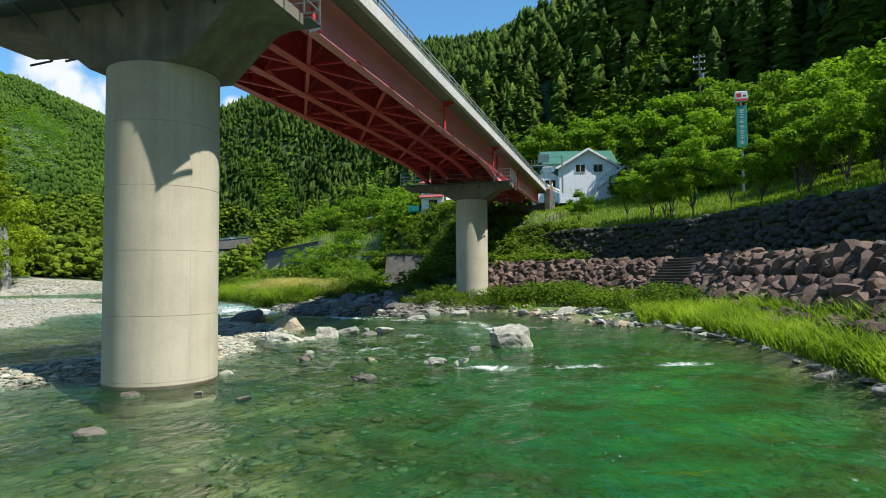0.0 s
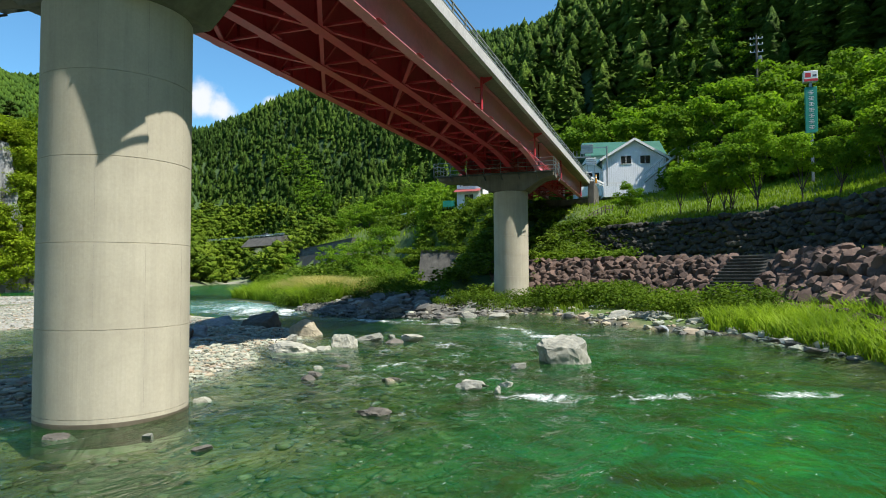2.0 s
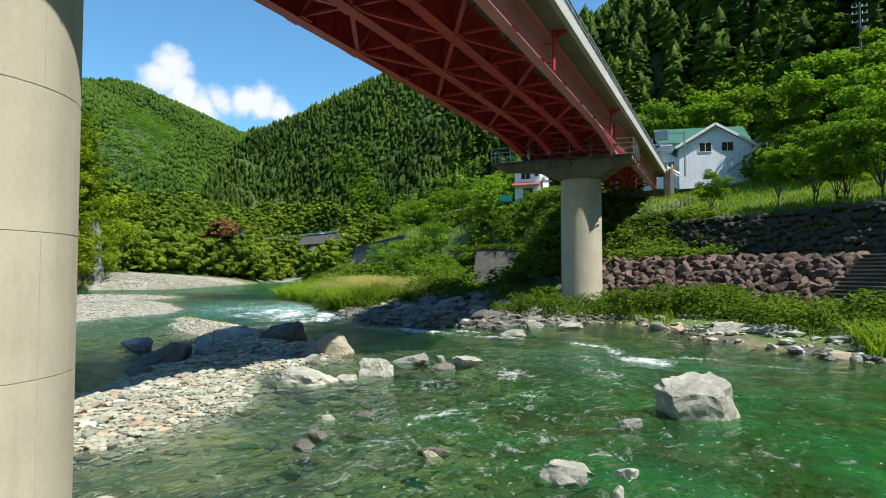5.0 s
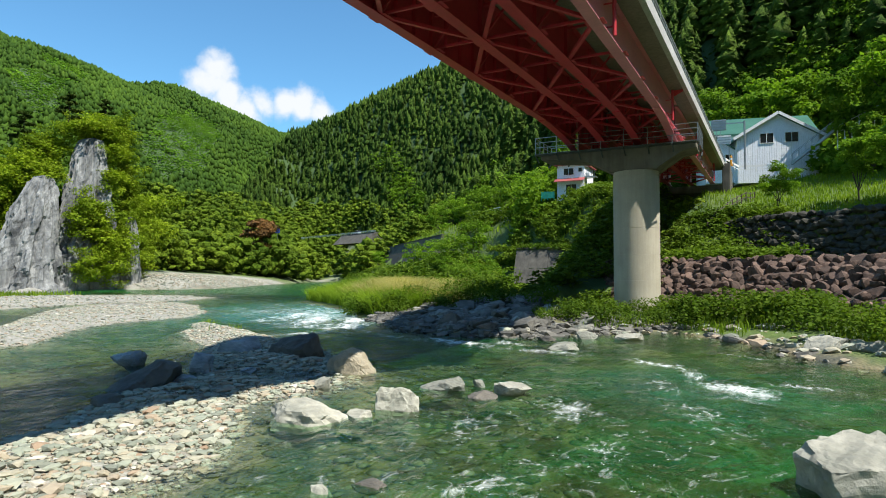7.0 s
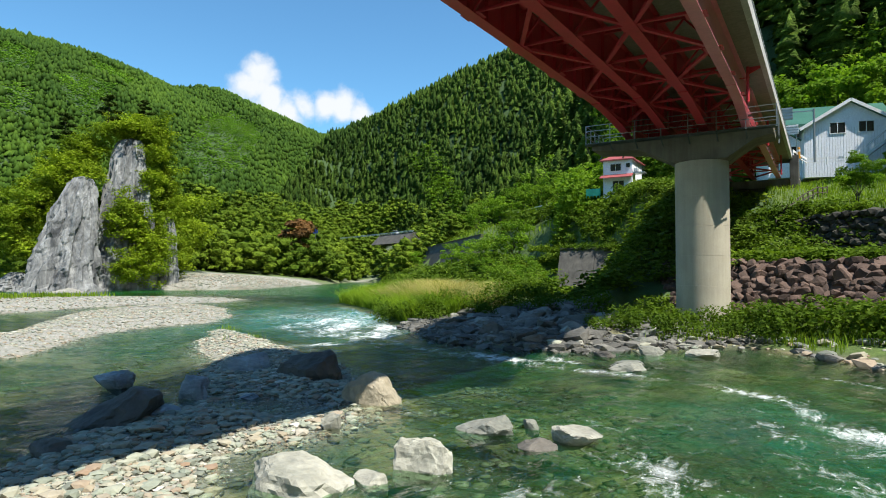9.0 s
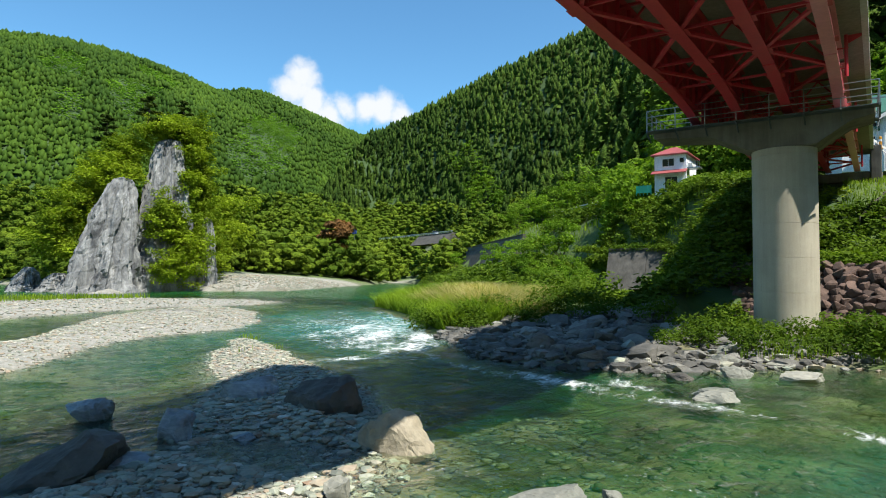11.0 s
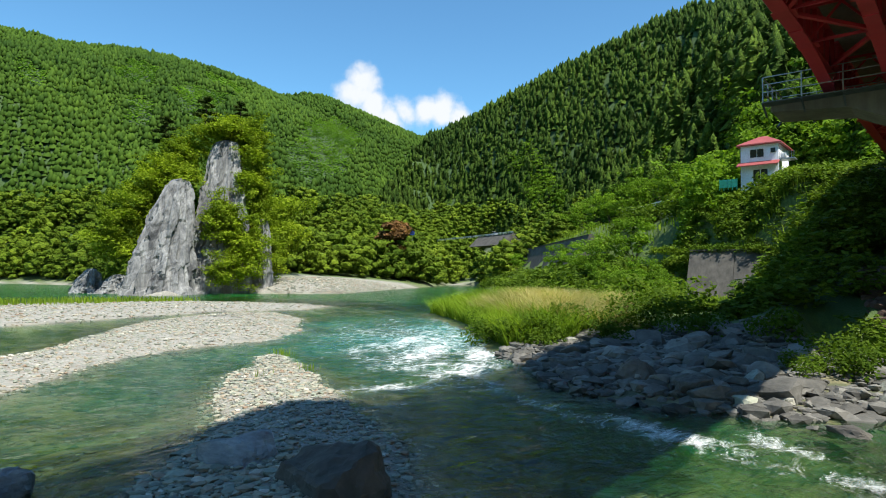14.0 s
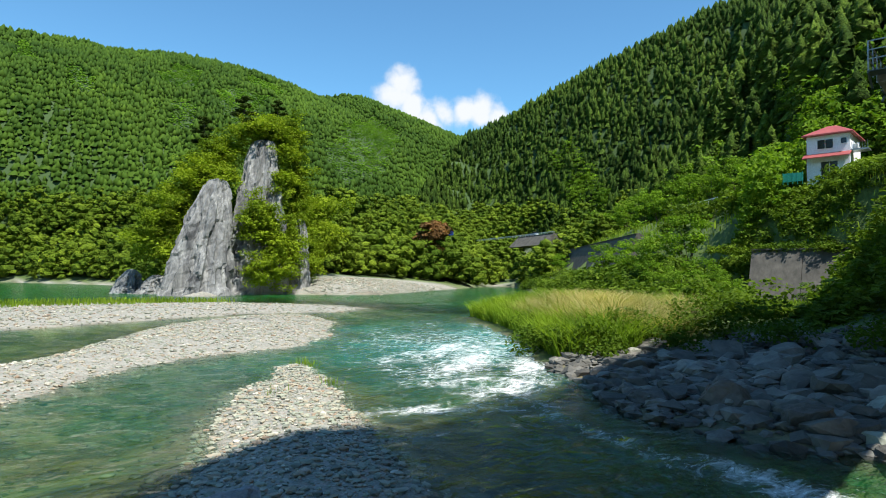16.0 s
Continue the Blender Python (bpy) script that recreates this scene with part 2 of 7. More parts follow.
M_PINE = mat_leaf("pine_needles", (0.023, 0.046, 0.009), (0.085, 0.123, 0.023), 0.2, 0.1)
M_LEAF = mat_leaf("broad_leaf", (0.075, 0.155, 0.014), (0.200, 0.330, 0.036), 0.42, 0.06)
M_LEAF_NEAR = mat_leaf("fresh_maple_leaf", (0.092, 0.180, 0.014), (0.225, 0.380, 0.040), 0.48, 0.2)
M_LEAF_YEL = mat_leaf("yellow_green_leaf", (0.115, 0.180, 0.012), (0.275, 0.375, 0.030), 0.38, 0.08)
M_LEAF_BROWN = mat_leaf("brown_leaf", (0.13, 0.070, 0.030), (0.26, 0.155, 0.075), 0.3, 0.2)
M_SHRUB = mat_leaf("shrub_leaf", (0.058, 0.108, 0.011), (0.154, 0.239, 0.028), 0.38, 0.12)
M_GRASS = mat_leaf("green_grass", (0.105, 0.190, 0.016), (0.265, 0.380, 0.046), 0.42, 0.25)
M_DRYGRASS = mat_leaf("dry_grass", (0.262, 0.239, 0.100), (0.477, 0.431, 0.231), 0.35, 0.3)
M_GLASS = mat_plain("dark_window_glass", (0.012, 0.014, 0.018), 0.08)
M_CAR = mat_plain("white_car_paint", (0.578, 0.585, 0.601), 0.25)
M_RUBBER = mat_plain("black_rubber", (0.02, 0.02, 0.02), 0.8)
M_BLUE = mat_plain("blue_tarp", (0.023, 0.077, 0.347), 0.6)

# ---- mesh helpers ----


def mesh_np(name, verts, faces, mat, smooth=False):
    me = bpy.data.meshes.new(name)
    verts = np.asarray(verts, dtype=np.float32)
    faces = np.asarray(faces, dtype=np.int32)
    n, k = faces.shape
    me.vertices.add(len(verts))
    me.vertices.foreach_set("co", verts.ravel())
    me.loops.add(n * k)
    me.loops.foreach_set("vertex_index", faces.ravel())
    me.polygons.add(n)
    me.polygons.foreach_set("loop_start", np.arange(0, n * k, k, dtype=np.int32))
    me.polygons.foreach_set("use_smooth", np.full(n, smooth))
    me.update(calc_edges=True)
    if mat:
        me.materials.append(mat)
    return me


def put_attr(me, name, values):
    a = me.attributes.new(name, "FLOAT", "POINT")
    a.data.foreach_set("value", np.asarray(values, np.float32).ravel())


def bm_mesh(name, bm, mat, smooth=False):
    bmesh.ops.recalc_face_normals(bm, faces=bm.faces)
    me = bpy.data.meshes.new(name)
    bm.to_mesh(me)
    bm.free()
    if smooth:
        me.polygons.foreach_set("use_smooth", np.full(len(me.polygons), True))
    me.materials.append(mat)
    return me


def part(name, bm, material, parent, label="", smooth=False):
    """Links a bmesh (or a mesh) as one mesh object under a thing or a part."""
    me = bm_mesh(name, bm, material, smooth) if isinstance(bm, bmesh.types.BMesh) else bm
    ob = new(name, me)
    ob.parent = parent
    return tagged(ob, label)


def thing(name, label, category, loc=(0, 0, 0), rz=0.0, group="", kind=""):
    ob = new(name)
    ob.empty_display_size = 0.2
    ob.matrix_basis = pose(*loc, 0, 0, rz)
    return tagged(ob, label, category, group, kind)


def add_box(bm, lo, hi, bevel=0.0, m=None):
    sz = [hi[i] - lo[i] for i in range(3)]
    mid = [(hi[i] + lo[i]) / 2 for i in range(3)]
    mt = Matrix.Translation(mid) @ Matrix.Diagonal((*sz, 1))
    if m is not None:
        mt = m @ mt
    r = bmesh.ops.create_cube(bm, size=1.0, matrix=mt)
    if bevel:
        es = list({e for v in r["verts"] for e in v.link_edges})
        bmesh.ops.bevel(bm, geom=es, offset=bevel, segments=1, affect="EDGES")
    return bm


def box(lo, hi, bevel=0.0, m=None):
    return add_box(bmesh.new(), lo, hi, bevel, m)


def add_bar(bm, a, b, w, h=None, up=(0, 0, 1)):
    """A straight bar of section w x h from a to b."""
    h = w if h is None else h
    a, b = Vector(a), Vector(b)
    d = b - a
    ln = d.length
    z = d.normalized()
    x = Vector(up).cross(z)
    if x.length < 1e-4:
        x = Vector((1, 0, 0))
    x.normalize()
    y = z.cross(x)
    rot = Matrix((x, y, z)).transposed().to_4x4()
    m = Matrix.Translation((a + b) / 2) @ rot @ Matrix.Diagonal((w, h, ln, 1))
    bmesh.ops.create_cube(bm, size=1.0, matrix=m)
    return bm


def bar(a, b, w, h=None, up=(0, 0, 1)):
    return add_bar(bmesh.new(), a, b, w, h, up)


def add_tube(bm, a, b, r0, r1=None, seg=8, caps=True):
    r1 = r0 if r1 is None else r1
    a, b = Vector(a), Vector(b)
    d = b - a
    m = Matrix.Translation((a + b) / 2) @ d.to_track_quat("Z", "Y").to_matrix().to_4x4()
    bmesh.ops.create_cone(bm, cap_ends=caps, segments=seg, radius1=r0, radius2=r1, depth=d.length, matrix=m)
    return bm


def tube(a, b, r0, r1=None, seg=8):
    return add_tube(bmesh.new(), a, b, r0, r1, seg)


def lathe(profile, seg=64, cap=True):
    bm = bmesh.new()
    rings = []
    for r, z in profile:
        rings.append([bm.verts.new((r * math.cos(2 * math.pi * i / seg), r * math.sin(2 * math.pi * i / seg), z)) for i in range(seg)])
    for p, q in zip(rings, rings[1:]):
        for i in range(seg):
            bm.faces.new((p[i], p[(i + 1) % seg], q[(i + 1) % seg], q[i]))
    if cap:
        bm.faces.new(rings[-1])
        bm.faces.new(rings[0][::-1])
    return bm


def prism(poly, z0, z1):
    """An upright prism over a plan polygon."""
    bm = bmesh.new()
    lo = [bm.verts.new((x, y, z0)) for x, y in poly]
    hi = [bm.verts.new((x, y, z1)) for x, y in poly]
    n = len(poly)
    bm.faces.new(lo[::-1])
    bm.faces.new(hi)
    for i in range(n):
        bm.faces.new((lo[i], lo[(i + 1) % n], hi[(i + 1) % n], hi[i]))
    return bm


# ---- the shape of the ground ----
def sstep(a, b, x):
    t = np.clip((x - a) / (b - a), 0, 1)
    return t * t * (3 - 2 * t)


def seg_dist(px, py, ax, ay, bx, by):
    dx, dy = bx - ax, by - ay
    t = np.clip(((px - ax) * dx + (py - ay) * dy) / (dx * dx + dy * dy), 0, 1)
    return np.hypot(px - ax - t * dx, py - ay - t * dy), t


def poly_sd(px, py, poly):
    """Signed distance to a plan polygon, positive inside."""
    d = np.full(np.shape(px), 1e9)
    inside = np.zeros(np.shape(px), bool)
    n = len(poly)
    for i in range(n):
        ax, ay = poly[i]
        bx, by = poly[(i + 1) % n]
        d = np.minimum(d, seg_dist(px, py, ax, ay, bx, by)[0])
        cross = (ay > py) != (by > py)
        if ay != by:
            inside ^= cross & (px < (bx - ax) * (py - ay) / (by - ay) + ax)
    return np.where(inside, d, -d)


def line_sd(px, py, line):
    """Distance to an open line, positive on its right-hand side."""
    best = np.full(np.shape(px), 1e9)
    sign = np.ones(np.shape(px))
    for (ax, ay), (bx, by) in zip(line, line[1:]):
        d, t = seg_dist(px, py, ax, ay, bx, by)
        side = np.where((bx - ax) * (py - ay) - (by - ay) * (px - ax) > 0, -1.0, 1.0)
        near = d < best
        best = np.where(near, d, best)
        sign = np.where(near, side, sign)
    return best * sign


def fbm(px, py, scale, seed=0.0, octaves=4):
    """Smooth value noise, about -1 to 1."""
    out, amp, tot = 0.0, 1.0, 0.0
    x, y = px / scale + seed * 17.3, py / scale - seed * 9.1
    for o in range(octaves):
        xi, yi = np.floor(x), np.floor(y)
        fx, fy = x - xi, y - yi
        fx, fy = fx * fx * (3 - 2 * fx), fy * fy * (3 - 2 * fy)

        def h(a, b):
            v = np.sin(a * 127.1 + b * 311.7 + o * 13.7) * 43758.5453
            return (v - np.floor(v)) * 2 - 1
        v = (h(xi, yi) * (1 - fx) + h(xi + 1, yi) * fx) * (1 - fy) + (h(xi, yi + 1) * (1 - fx) + h(xi + 1, yi + 1) * fx) * fy
        out = out + v * amp
        tot += amp
        amp *= 0.5
        x, y = x * 2.03 + 5.1, y * 2.03 + 1.7
    return out / tot


RIGHT_BANK = [(26, -90), (21, -30), (18.9, 2), (18.2, 9), (17.5, 15.5), (15.6, 21.3), (12.3, 23.4), (9.2, 26.6), (7.0, 32), (3, 35.5), (-0.4, 33), (-3.6, 29.5),
              (-7.5, 28.6), (-10.3, 29.2), (-14.2, 33.2), (-17, 35), (-25.3, 43.2), (-32, 49.2), (-39.8, 55), (-37.5, 59), (-30, 60.5), (-23.5, 58), (-17.5, 57),
              (-17.5, 60), (-23, 66), (-33, 74), (-46, 86), (-68, 112), (-92, 141), (-118, 173), (-150, 216), (-192, 262), (-215, 300), (-300, 900), (600, 900), (600, -90)]
LEFT_BANK = [(-134, 176), (-106, 118), (-90, 88), (-97, 77.5), (-108, 74.5), (-103, 66), (-96.5, 58.5), (-103, 54), (-112, 62), (-131, 66), (-160, 72), (-192, 75.5), (-246, 60), (-330, 0),
             (-420, -60), (-900, -60), (-900, 900), (-300, 900), (-217, 300), (-196, 264), (-165, 222)]
BAR_A = [(-82, 24), (-82, 39), (-76, 50), (-66, 56), (-57, 58.2), (-53, 51), (-56, 42), (-53, 32), (-50, 20), (-58, 8), (-72, 12)]
BAR_B = [(-32, 12), (-33, 19), (-36, 22.5), (-41, 26), (-47.5, 31.3), (-52.8, 40), (-51, 46), (-43, 43), (-34, 36), (-30.5, 32), (-30, 28), (-28.5, 22.5), (-25, 18.8), (-22.5, 15), (-25, 9)]
BAR_C = [(-25, 28), (-22, 27), (-19, 25.4), (-16.5, 23.9), (-13, 22.4), (-10.3, 21), (-8.5, 19.6), (-6, 17.4), (-4.2, 15), (-4.2, 12.4), (-5.0, 10.8), (-4.0, 10), (-2.8, 8.6), (-1.8, 7), (-1.4, 4), (-2, 1),
         (-4, -2), (-7, -4), (-7, -1), (-5.8, 3), (-6, 7), (-7, 8.4), (-8.2, 10), (-7.8, 11.4), (-10.2, 14.6), (-13, 17.5), (-15.4, 19.4), (-18.4, 21), (-20.6, 22.8), (-22.6, 25.2), (-24.8, 26.8)]
SHORE_LEFT = [(-60, -60), (-62, -10), (-78, 8), (-130, 10), (-250, -40), (-400, -200), (-400, -400), (-60, -400)]
ISLAND = [(-39.5, 55.5), (-32, 50), (-25, 44), (-17.5, 36.2), (-14.5, 37.5), (-15, 43), (-17, 50), (-18.5, 55), (-24, 57.5), (-30, 60), (-37, 58.5)]
SHORE_ROCKS = [(-16.5, 36.2), (-14, 33.8), (-10.3, 30.2), (-7, 29.6), (-3.4, 30.4), (-0.6, 34), (2.5, 37), (-1, 41), (-7, 44), (-13, 42)]
TERRACE = [(34, -90), (27.5, -30), (25.2, 5), (24.3, 16), (23.4, 26), (21.2, 34), (17.9, 40), (12, 44.6), (6, 48), (1.4, 50.2), (-4, 53)]
WALLTOP = [(38, -90), (33, -20), (31, 14), (28.9, 27.5), (25.6, 36.5), (21, 47.5), (14, 55.2), (5, 62), (-2, 66)]
UPLINE = [(-2, 60), (-6, 68), (-13, 79), (-26, 90), (-36, 101), (-56, 121), (-75, 142), (-100, 172), (-125, 205), (-162, 250), (-202, 286), (-232, 330), (-320, 900)]
CREST_WEST = [(-640, -200, 167), (-472, 104, 159), (-448, 164, 157), (-435, 197, 158), (-425, 234, 157), (-420, 279, 145), (-416, 309, 148), (-414, 331, 155), (-408, 357, 148), (-396, 411, 121), (-340, 560, 67)]
CREST_EAST = [(-400, 416, 113), (-365, 420, 119), (-306, 425, 131), (-270, 422, 138), (-227, 416, 147), (-196, 408, 152), (-169, 403, 158), (-110, 390, 166), (-61, 379, 160), (-30, 371, 160), (110, 330, 194), (250, 240, 224), (330, 60, 214), (330, -200, 154)]
CREST_SOUTH = [(330, -200, 160), (120, -330, 150), (-250, -360, 150), (-640, -200, 170)]
RIDGES = [(p, q, k) for line, k in ((CREST_WEST, 0.51), (CREST_EAST, 0.58), (CREST_SOUTH, 0.6)) for p, q in zip(line, line[1:])]


def hills(px, py, ridges=None):
    h = np.full(np.shape(px), -50.0)
    for (ax, ay, az), (bx, by, bz), sl in ridges or RIDGES:
        d, t = seg_dist(px, py, ax, ay, bx, by)
        h = np.maximum(h, az + (bz - az) * t - sl * d * (0.8 + 0.35 * np.clip(d / 250, 0, 1)))
    return h + fbm(px, py, 90, 3) * 3.5 * sstep(-20, 40, h)


def ground_z(px, py):
    px, py = np.asarray(px, float), np.asarray(py, float)
    bed = -0.66 + 0.34 * fbm(px, py, 9, 1) + 0.20 * fbm(px, py, 1.6, 2)
    bed = bed + 0.28 * np.exp(-(((px + 18) / 14) ** 2 + ((py - 18) / 12) ** 2)) - 0.5 * np.exp(-(((px - 12) / 7) ** 2 + ((py - 5) / 12) ** 2))
    bed = bed + 0.26 * np.exp(-(((px - 5) / 4.5) ** 2 + ((py - 1) / 6) ** 2)) - 0.45 * np.exp(-(((px - 13.5) / 4) ** 2 + ((py + 1) / 9) ** 2))
    bed = bed - 0.6 * np.exp(-(((px + 9) / 5.5) ** 2 + ((py - 24.5) / 4.5) ** 2))
    bed = bed - 1.2 * sstep(-70, -110, px) - 1.0 * sstep(62, 75, py)
    edge = 0.5 * fbm(px, py, 3.5, 5)
    h = bed
    for poly, top, sl in ((BAR_A, 0.42, 0.14), (BAR_B, 0.45, 0.16), (BAR_C, 0.50, 0.22), (SHORE_LEFT, 1.5, 0.2)):
        s = poly_sd(px, py, poly) + edge
        b = np.where(s > 0, top * (1 - np.exp(-s * sl / top)), s * 0.30) + 0.06 * fbm(px, py, 1.3, 8)
        h = np.maximum(h, np.maximum(b, bed))
    h = np.where((np.hypot((px + 45) / 3.2, (py - 35.5) / 2.2) < 1), np.minimum(h, -0.08 + 0.3 * np.hypot((px + 45) / 3.2, (py - 35.5) / 2.2) ** 4), h)
    h = h - 0.55 * np.exp(-(((px + 7.0) / 2.0) ** 2 + ((py - 14.4) / 1.3) ** 2))
    # right-hand bank: low shore, pitched slope, terrace, wall, meadow, road
    s = poly_sd(px, py, RIGHT_BANK) + edge * 0.6
    low = np.where(s > 0, 0.75 * (1 - np.exp(-s * 0.32)), s * 0.45) + 0.05 * fbm(px, py, 1.5, 4)
    e = line_sd(px, py, TERRACE)
    k = line_sd(px, py, WALLTOP)
    up_r = np.interp(e, [-5.2, -4.4, 0, 1], [-9, 0.45, 4.2, 4.25])
    up_r = np.maximum(up_r, np.interp(k, [-2.2, -1.6, 0, 2, 18, 24, 40], [-9, 4.25, 8.3, 8.7, 13.4, 15.0, 15.4])) + 0.12 * fbm(px, py, 3, 6) * (k > 1)
    u = line_sd(px, py, UPLINE)
    up_l = np.interp(u, [-34, -20, -12, -4, -1, 0.6, 2, 7, 8, 15, 40], [-6, 1.0, 2.6, 4.6, 6.2, 11.0, 11.4, 14.6, 15.2, 15.5, 27]) + 0.5 * fbm(px, py, 6, 6) * sstep(-14, -6, u) * (1 - sstep(5, 7, u))
    # level ground at the foot of the sloping concrete wall
    foot = sstep(81.9, 81.0, py) * sstep(-36, -30, px) * (1 - sstep(-10.5, -7, px))
    up_l = np.where(px > -40, np.minimum(up_l, 6.3 + 0.9 * np.maximum(py - 81.5, 0) + 3 * (1 - sstep(-36, -30, px)) * 4 + 8 * sstep(-10.5, -7, px)), up_l)
    up_l = up_l * (1 - foot) + np.minimum(up_l, 1.3) * foot
    isl = poly_sd(px, py, ISLAND)
    low = low + 0.75 * sstep(0.2, 4.5, isl)
    under = np.interp(py, [50, 56, 70, 74], [-9, 4.2, 11.6, 12.4]) - 0.55 * np.maximum(np.abs(px + 1.0) - 6.0, 0) - 0.8 * np.maximum(-px - 7.0, 0)
    w = sstep(-7, -1, px + 0.35 * (py - 52) * (py > 52))
    foot = sstep(81.9, 81.0, py) * sstep(-36, -30, px) * (1 - sstep(-9.5, -6.5, px)) * sstep(48, 54, py)
    up = up_r * w + up_l * (1 - w)
    up = up * (1 - foot) + np.minimum(up, 1.3) * foot
    bank = np.where(s > -6, np.maximum(np.maximum(low, under), up), -50)
    h = np.where(s > 0, np.maximum(bank, low), np.maximum(h, low))
    sl = poly_sd(px, py, LEFT_BANK) + edge
    left = np.where(sl > 0, np.where(sl < 16, 3.6 * (1 - np.exp(-sl * 0.11)), 3.0 + (sl - 16) * 0.12), sl * 0.5)
    h = np.where(sl > -3, np.maximum(h, left), h)
    hl = hills(px, py)
    far = np.maximum(np.maximum(sstep(32, 60, k) * (w > 0.5), sstep(16, 40 + 110 * sstep(170, 290, py), u) * (w <= 0.5)), np.maximum(sstep(4, 60, sl), sstep(10, 60, poly_sd(px, py, SHORE_LEFT))))
    far = np.maximum(far, sstep(235, 345, py))
    return np.where((s > 0) | (sl > 0) | (py > 290) | (py < -40) | (px < -120), np.maximum(h, hl * far + h * (1 - far)), h)


def graded(lo, hi, step, a, b, grow=1.075):
    mid = list(np.arange(lo, hi + 1e-6, step))
    out, s = mid[:], step
    while out[-1] < b:
        s *= grow
        out.append(out[-1] + s)
    s = step
    while out[0] > a:
        s *= grow
        out.insert(0, out[0] - s)
    return np.array(out)


def grid_mesh(name, xs, ys, z, mat, smooth=True):
    nx, ny = len(xs), len(ys)
    gx, gy = np.meshgrid(xs, ys)
    v = np.stack([gx.ravel(), gy.ravel(), z.ravel()], 1)
    i = np.arange(nx * ny).reshape(ny, nx)
    f = np.stack([i[:-1, :-1].ravel(), i[:-1, 1:].ravel(), i[1:, 1:].ravel(), i[1:, :-1].ravel()], 1)
    return mesh_np(name, v, f, mat, smooth)


GX, GY = graded(-36, 30, 0.45, -1100, 900), graded(-4, 62, 0.45, -700, 1100)
gx, gy = np.meshgrid(GX, GY)
gz = ground_z(gx, gy)


def mesh_z(px, py):
    """Height of the ground sheet itself, between its grid points."""
    i = np.clip(np.searchsorted(GX, px) - 1, 0, len(GX) - 2)
    j = np.clip(np.searchsorted(GY, py) - 1, 0, len(GY) - 2)
    u, v = (px - GX[i]) / (GX[i + 1] - GX[i]), (py - GY[j]) / (GY[j + 1] - GY[j])
    return (gz[j, i] * (1 - u) + gz[j, i + 1] * u) * (1 - v) + (gz[j + 1, i] * (1 - u) + gz[j + 1, i + 1] * u) * v


def mat_ground():
    mt, nt, b = base_mat("river_ground")
    v = world_pos(nt)
    veg = nt.nodes.new("ShaderNodeAttribute")
    veg.attribute_name = "veg"
    wet = nt.nodes.new("ShaderNodeAttribute")
    wet.attribute_name = "wet"
    vo = nd(nt, "ShaderNodeTexVoronoi", Scale=9.0)
    nt.links.new(v, vo.inputs["Vector"])
    vo2 = nd(nt, "ShaderNodeTexVoronoi", Scale=24.0)
    nt.links.new(v, vo2.inputs["Vector"])
    n1, n2 = noise_tex(nt, 0.38, 7, 0.68, v, 0.6), noise_tex(nt, 2.5, 6, 0.7, v)
    sep = nt.nodes.new("ShaderNodeSeparateColor")
    nt.links.new(vo.outputs["Color"], sep.inputs[0])
    sep2 = nt.nodes.new("ShaderNodeSeparateColor")
    nt.links.new(vo2.outputs["Color"], sep2.inputs[0])
    st = ramp(nt, sep.outputs[0], [(0.0, (0.154, 0.169, 0.139)), (0.35, (0.254, 0.262, 0.223)), (0.7, (0.323, 0.316, 0.269)), (0.9, (0.231, 0.154, 0.100)), (1.0, (0.447, 0.431, 0.393))])
    st2 = ramp(nt, sep2.outputs[0], [(0.0, (0.185, 0.193, 0.162)), (0.6, (0.308, 0.300, 0.262)), (1.0, (0.416, 0.400, 0.362))])
    st = mixc(nt, 0.5, st, st2)
    st = mixc(nt, 1.0, st, ramp(nt, n2.outputs["Fac"], [(0.3, (0.75,) * 3), (0.7, (1.2,) * 3)]), "MULTIPLY")
    bedc = mixc(nt, 0.8, mixc(nt, 1.0, st, (0.462, 0.477, 0.385), "MULTIPLY"), ramp(nt, n1.outputs["Fac"], [(0.40, (0.012, 0.015, 0.008)), (0.48, (0.068, 0.063, 0.034)), (0.55, (0.165, 0.127, 0.063)), (0.66, (0.300, 0.239, 0.135))]))
    st = mixc(nt, wet.outputs["Fac"], st, bedc)
    gr = ramp(nt, n2.outputs["Fac"], [(0.3, (0.039, 0.069, 0.012)), (0.7, (0.100, 0.154, 0.027))])
    wood = nt.nodes.new("ShaderNodeAttribute")
    wood.attribute_name = "wood"
    gr = mixc(nt, wood.outputs["Fac"], gr, (0.034, 0.070, 0.014))
    col = mixc(nt, veg.outputs["Fac"], st, gr)
    nt.links.new(col, b.inputs["Base Color"])
    b.inputs["Roughness"].default_value = 0.85
    bump(nt, b, vo.outputs["Distance"], 0.5, 0.06)
    return mt


ground = new("ground", grid_mesh("ground", GX, GY, gz, mat_ground()))
tagged(ground, "pebbly river bed, gravel bars, grassy banks and wooded slopes", "ground", kind="structure")
s_r, s_l = poly_sd(gx, gy, RIGHT_BANK), poly_sd(gx, gy, LEFT_BANK)
e_t = line_sd(gx, gy, TERRACE)
veg = np.clip(sstep(-0.2, 0.9, s_r + fbm(gx, gy, 4, 9) * 1.5), 0, 1)
veg = np.maximum(veg, np.where(gx < -122, sstep(0.5, 2.5, s_l), sstep(14, 22, s_l + 5 * fbm(gx, gy, 8, 9))) * (gz > 0.3))
veg = np.maximum(veg, (gz > 4.5) * 1.0)
veg = np.maximum(veg, sstep(-1.5, -0.5, s_r) * (gy > 60))
veg = np.where((poly_sd(gx, gy, SHORE_ROCKS) > -1.5) & (gz < 1.2), np.maximum(veg * 0.3, 0.2), veg)
put_attr(ground.data, "veg", veg)
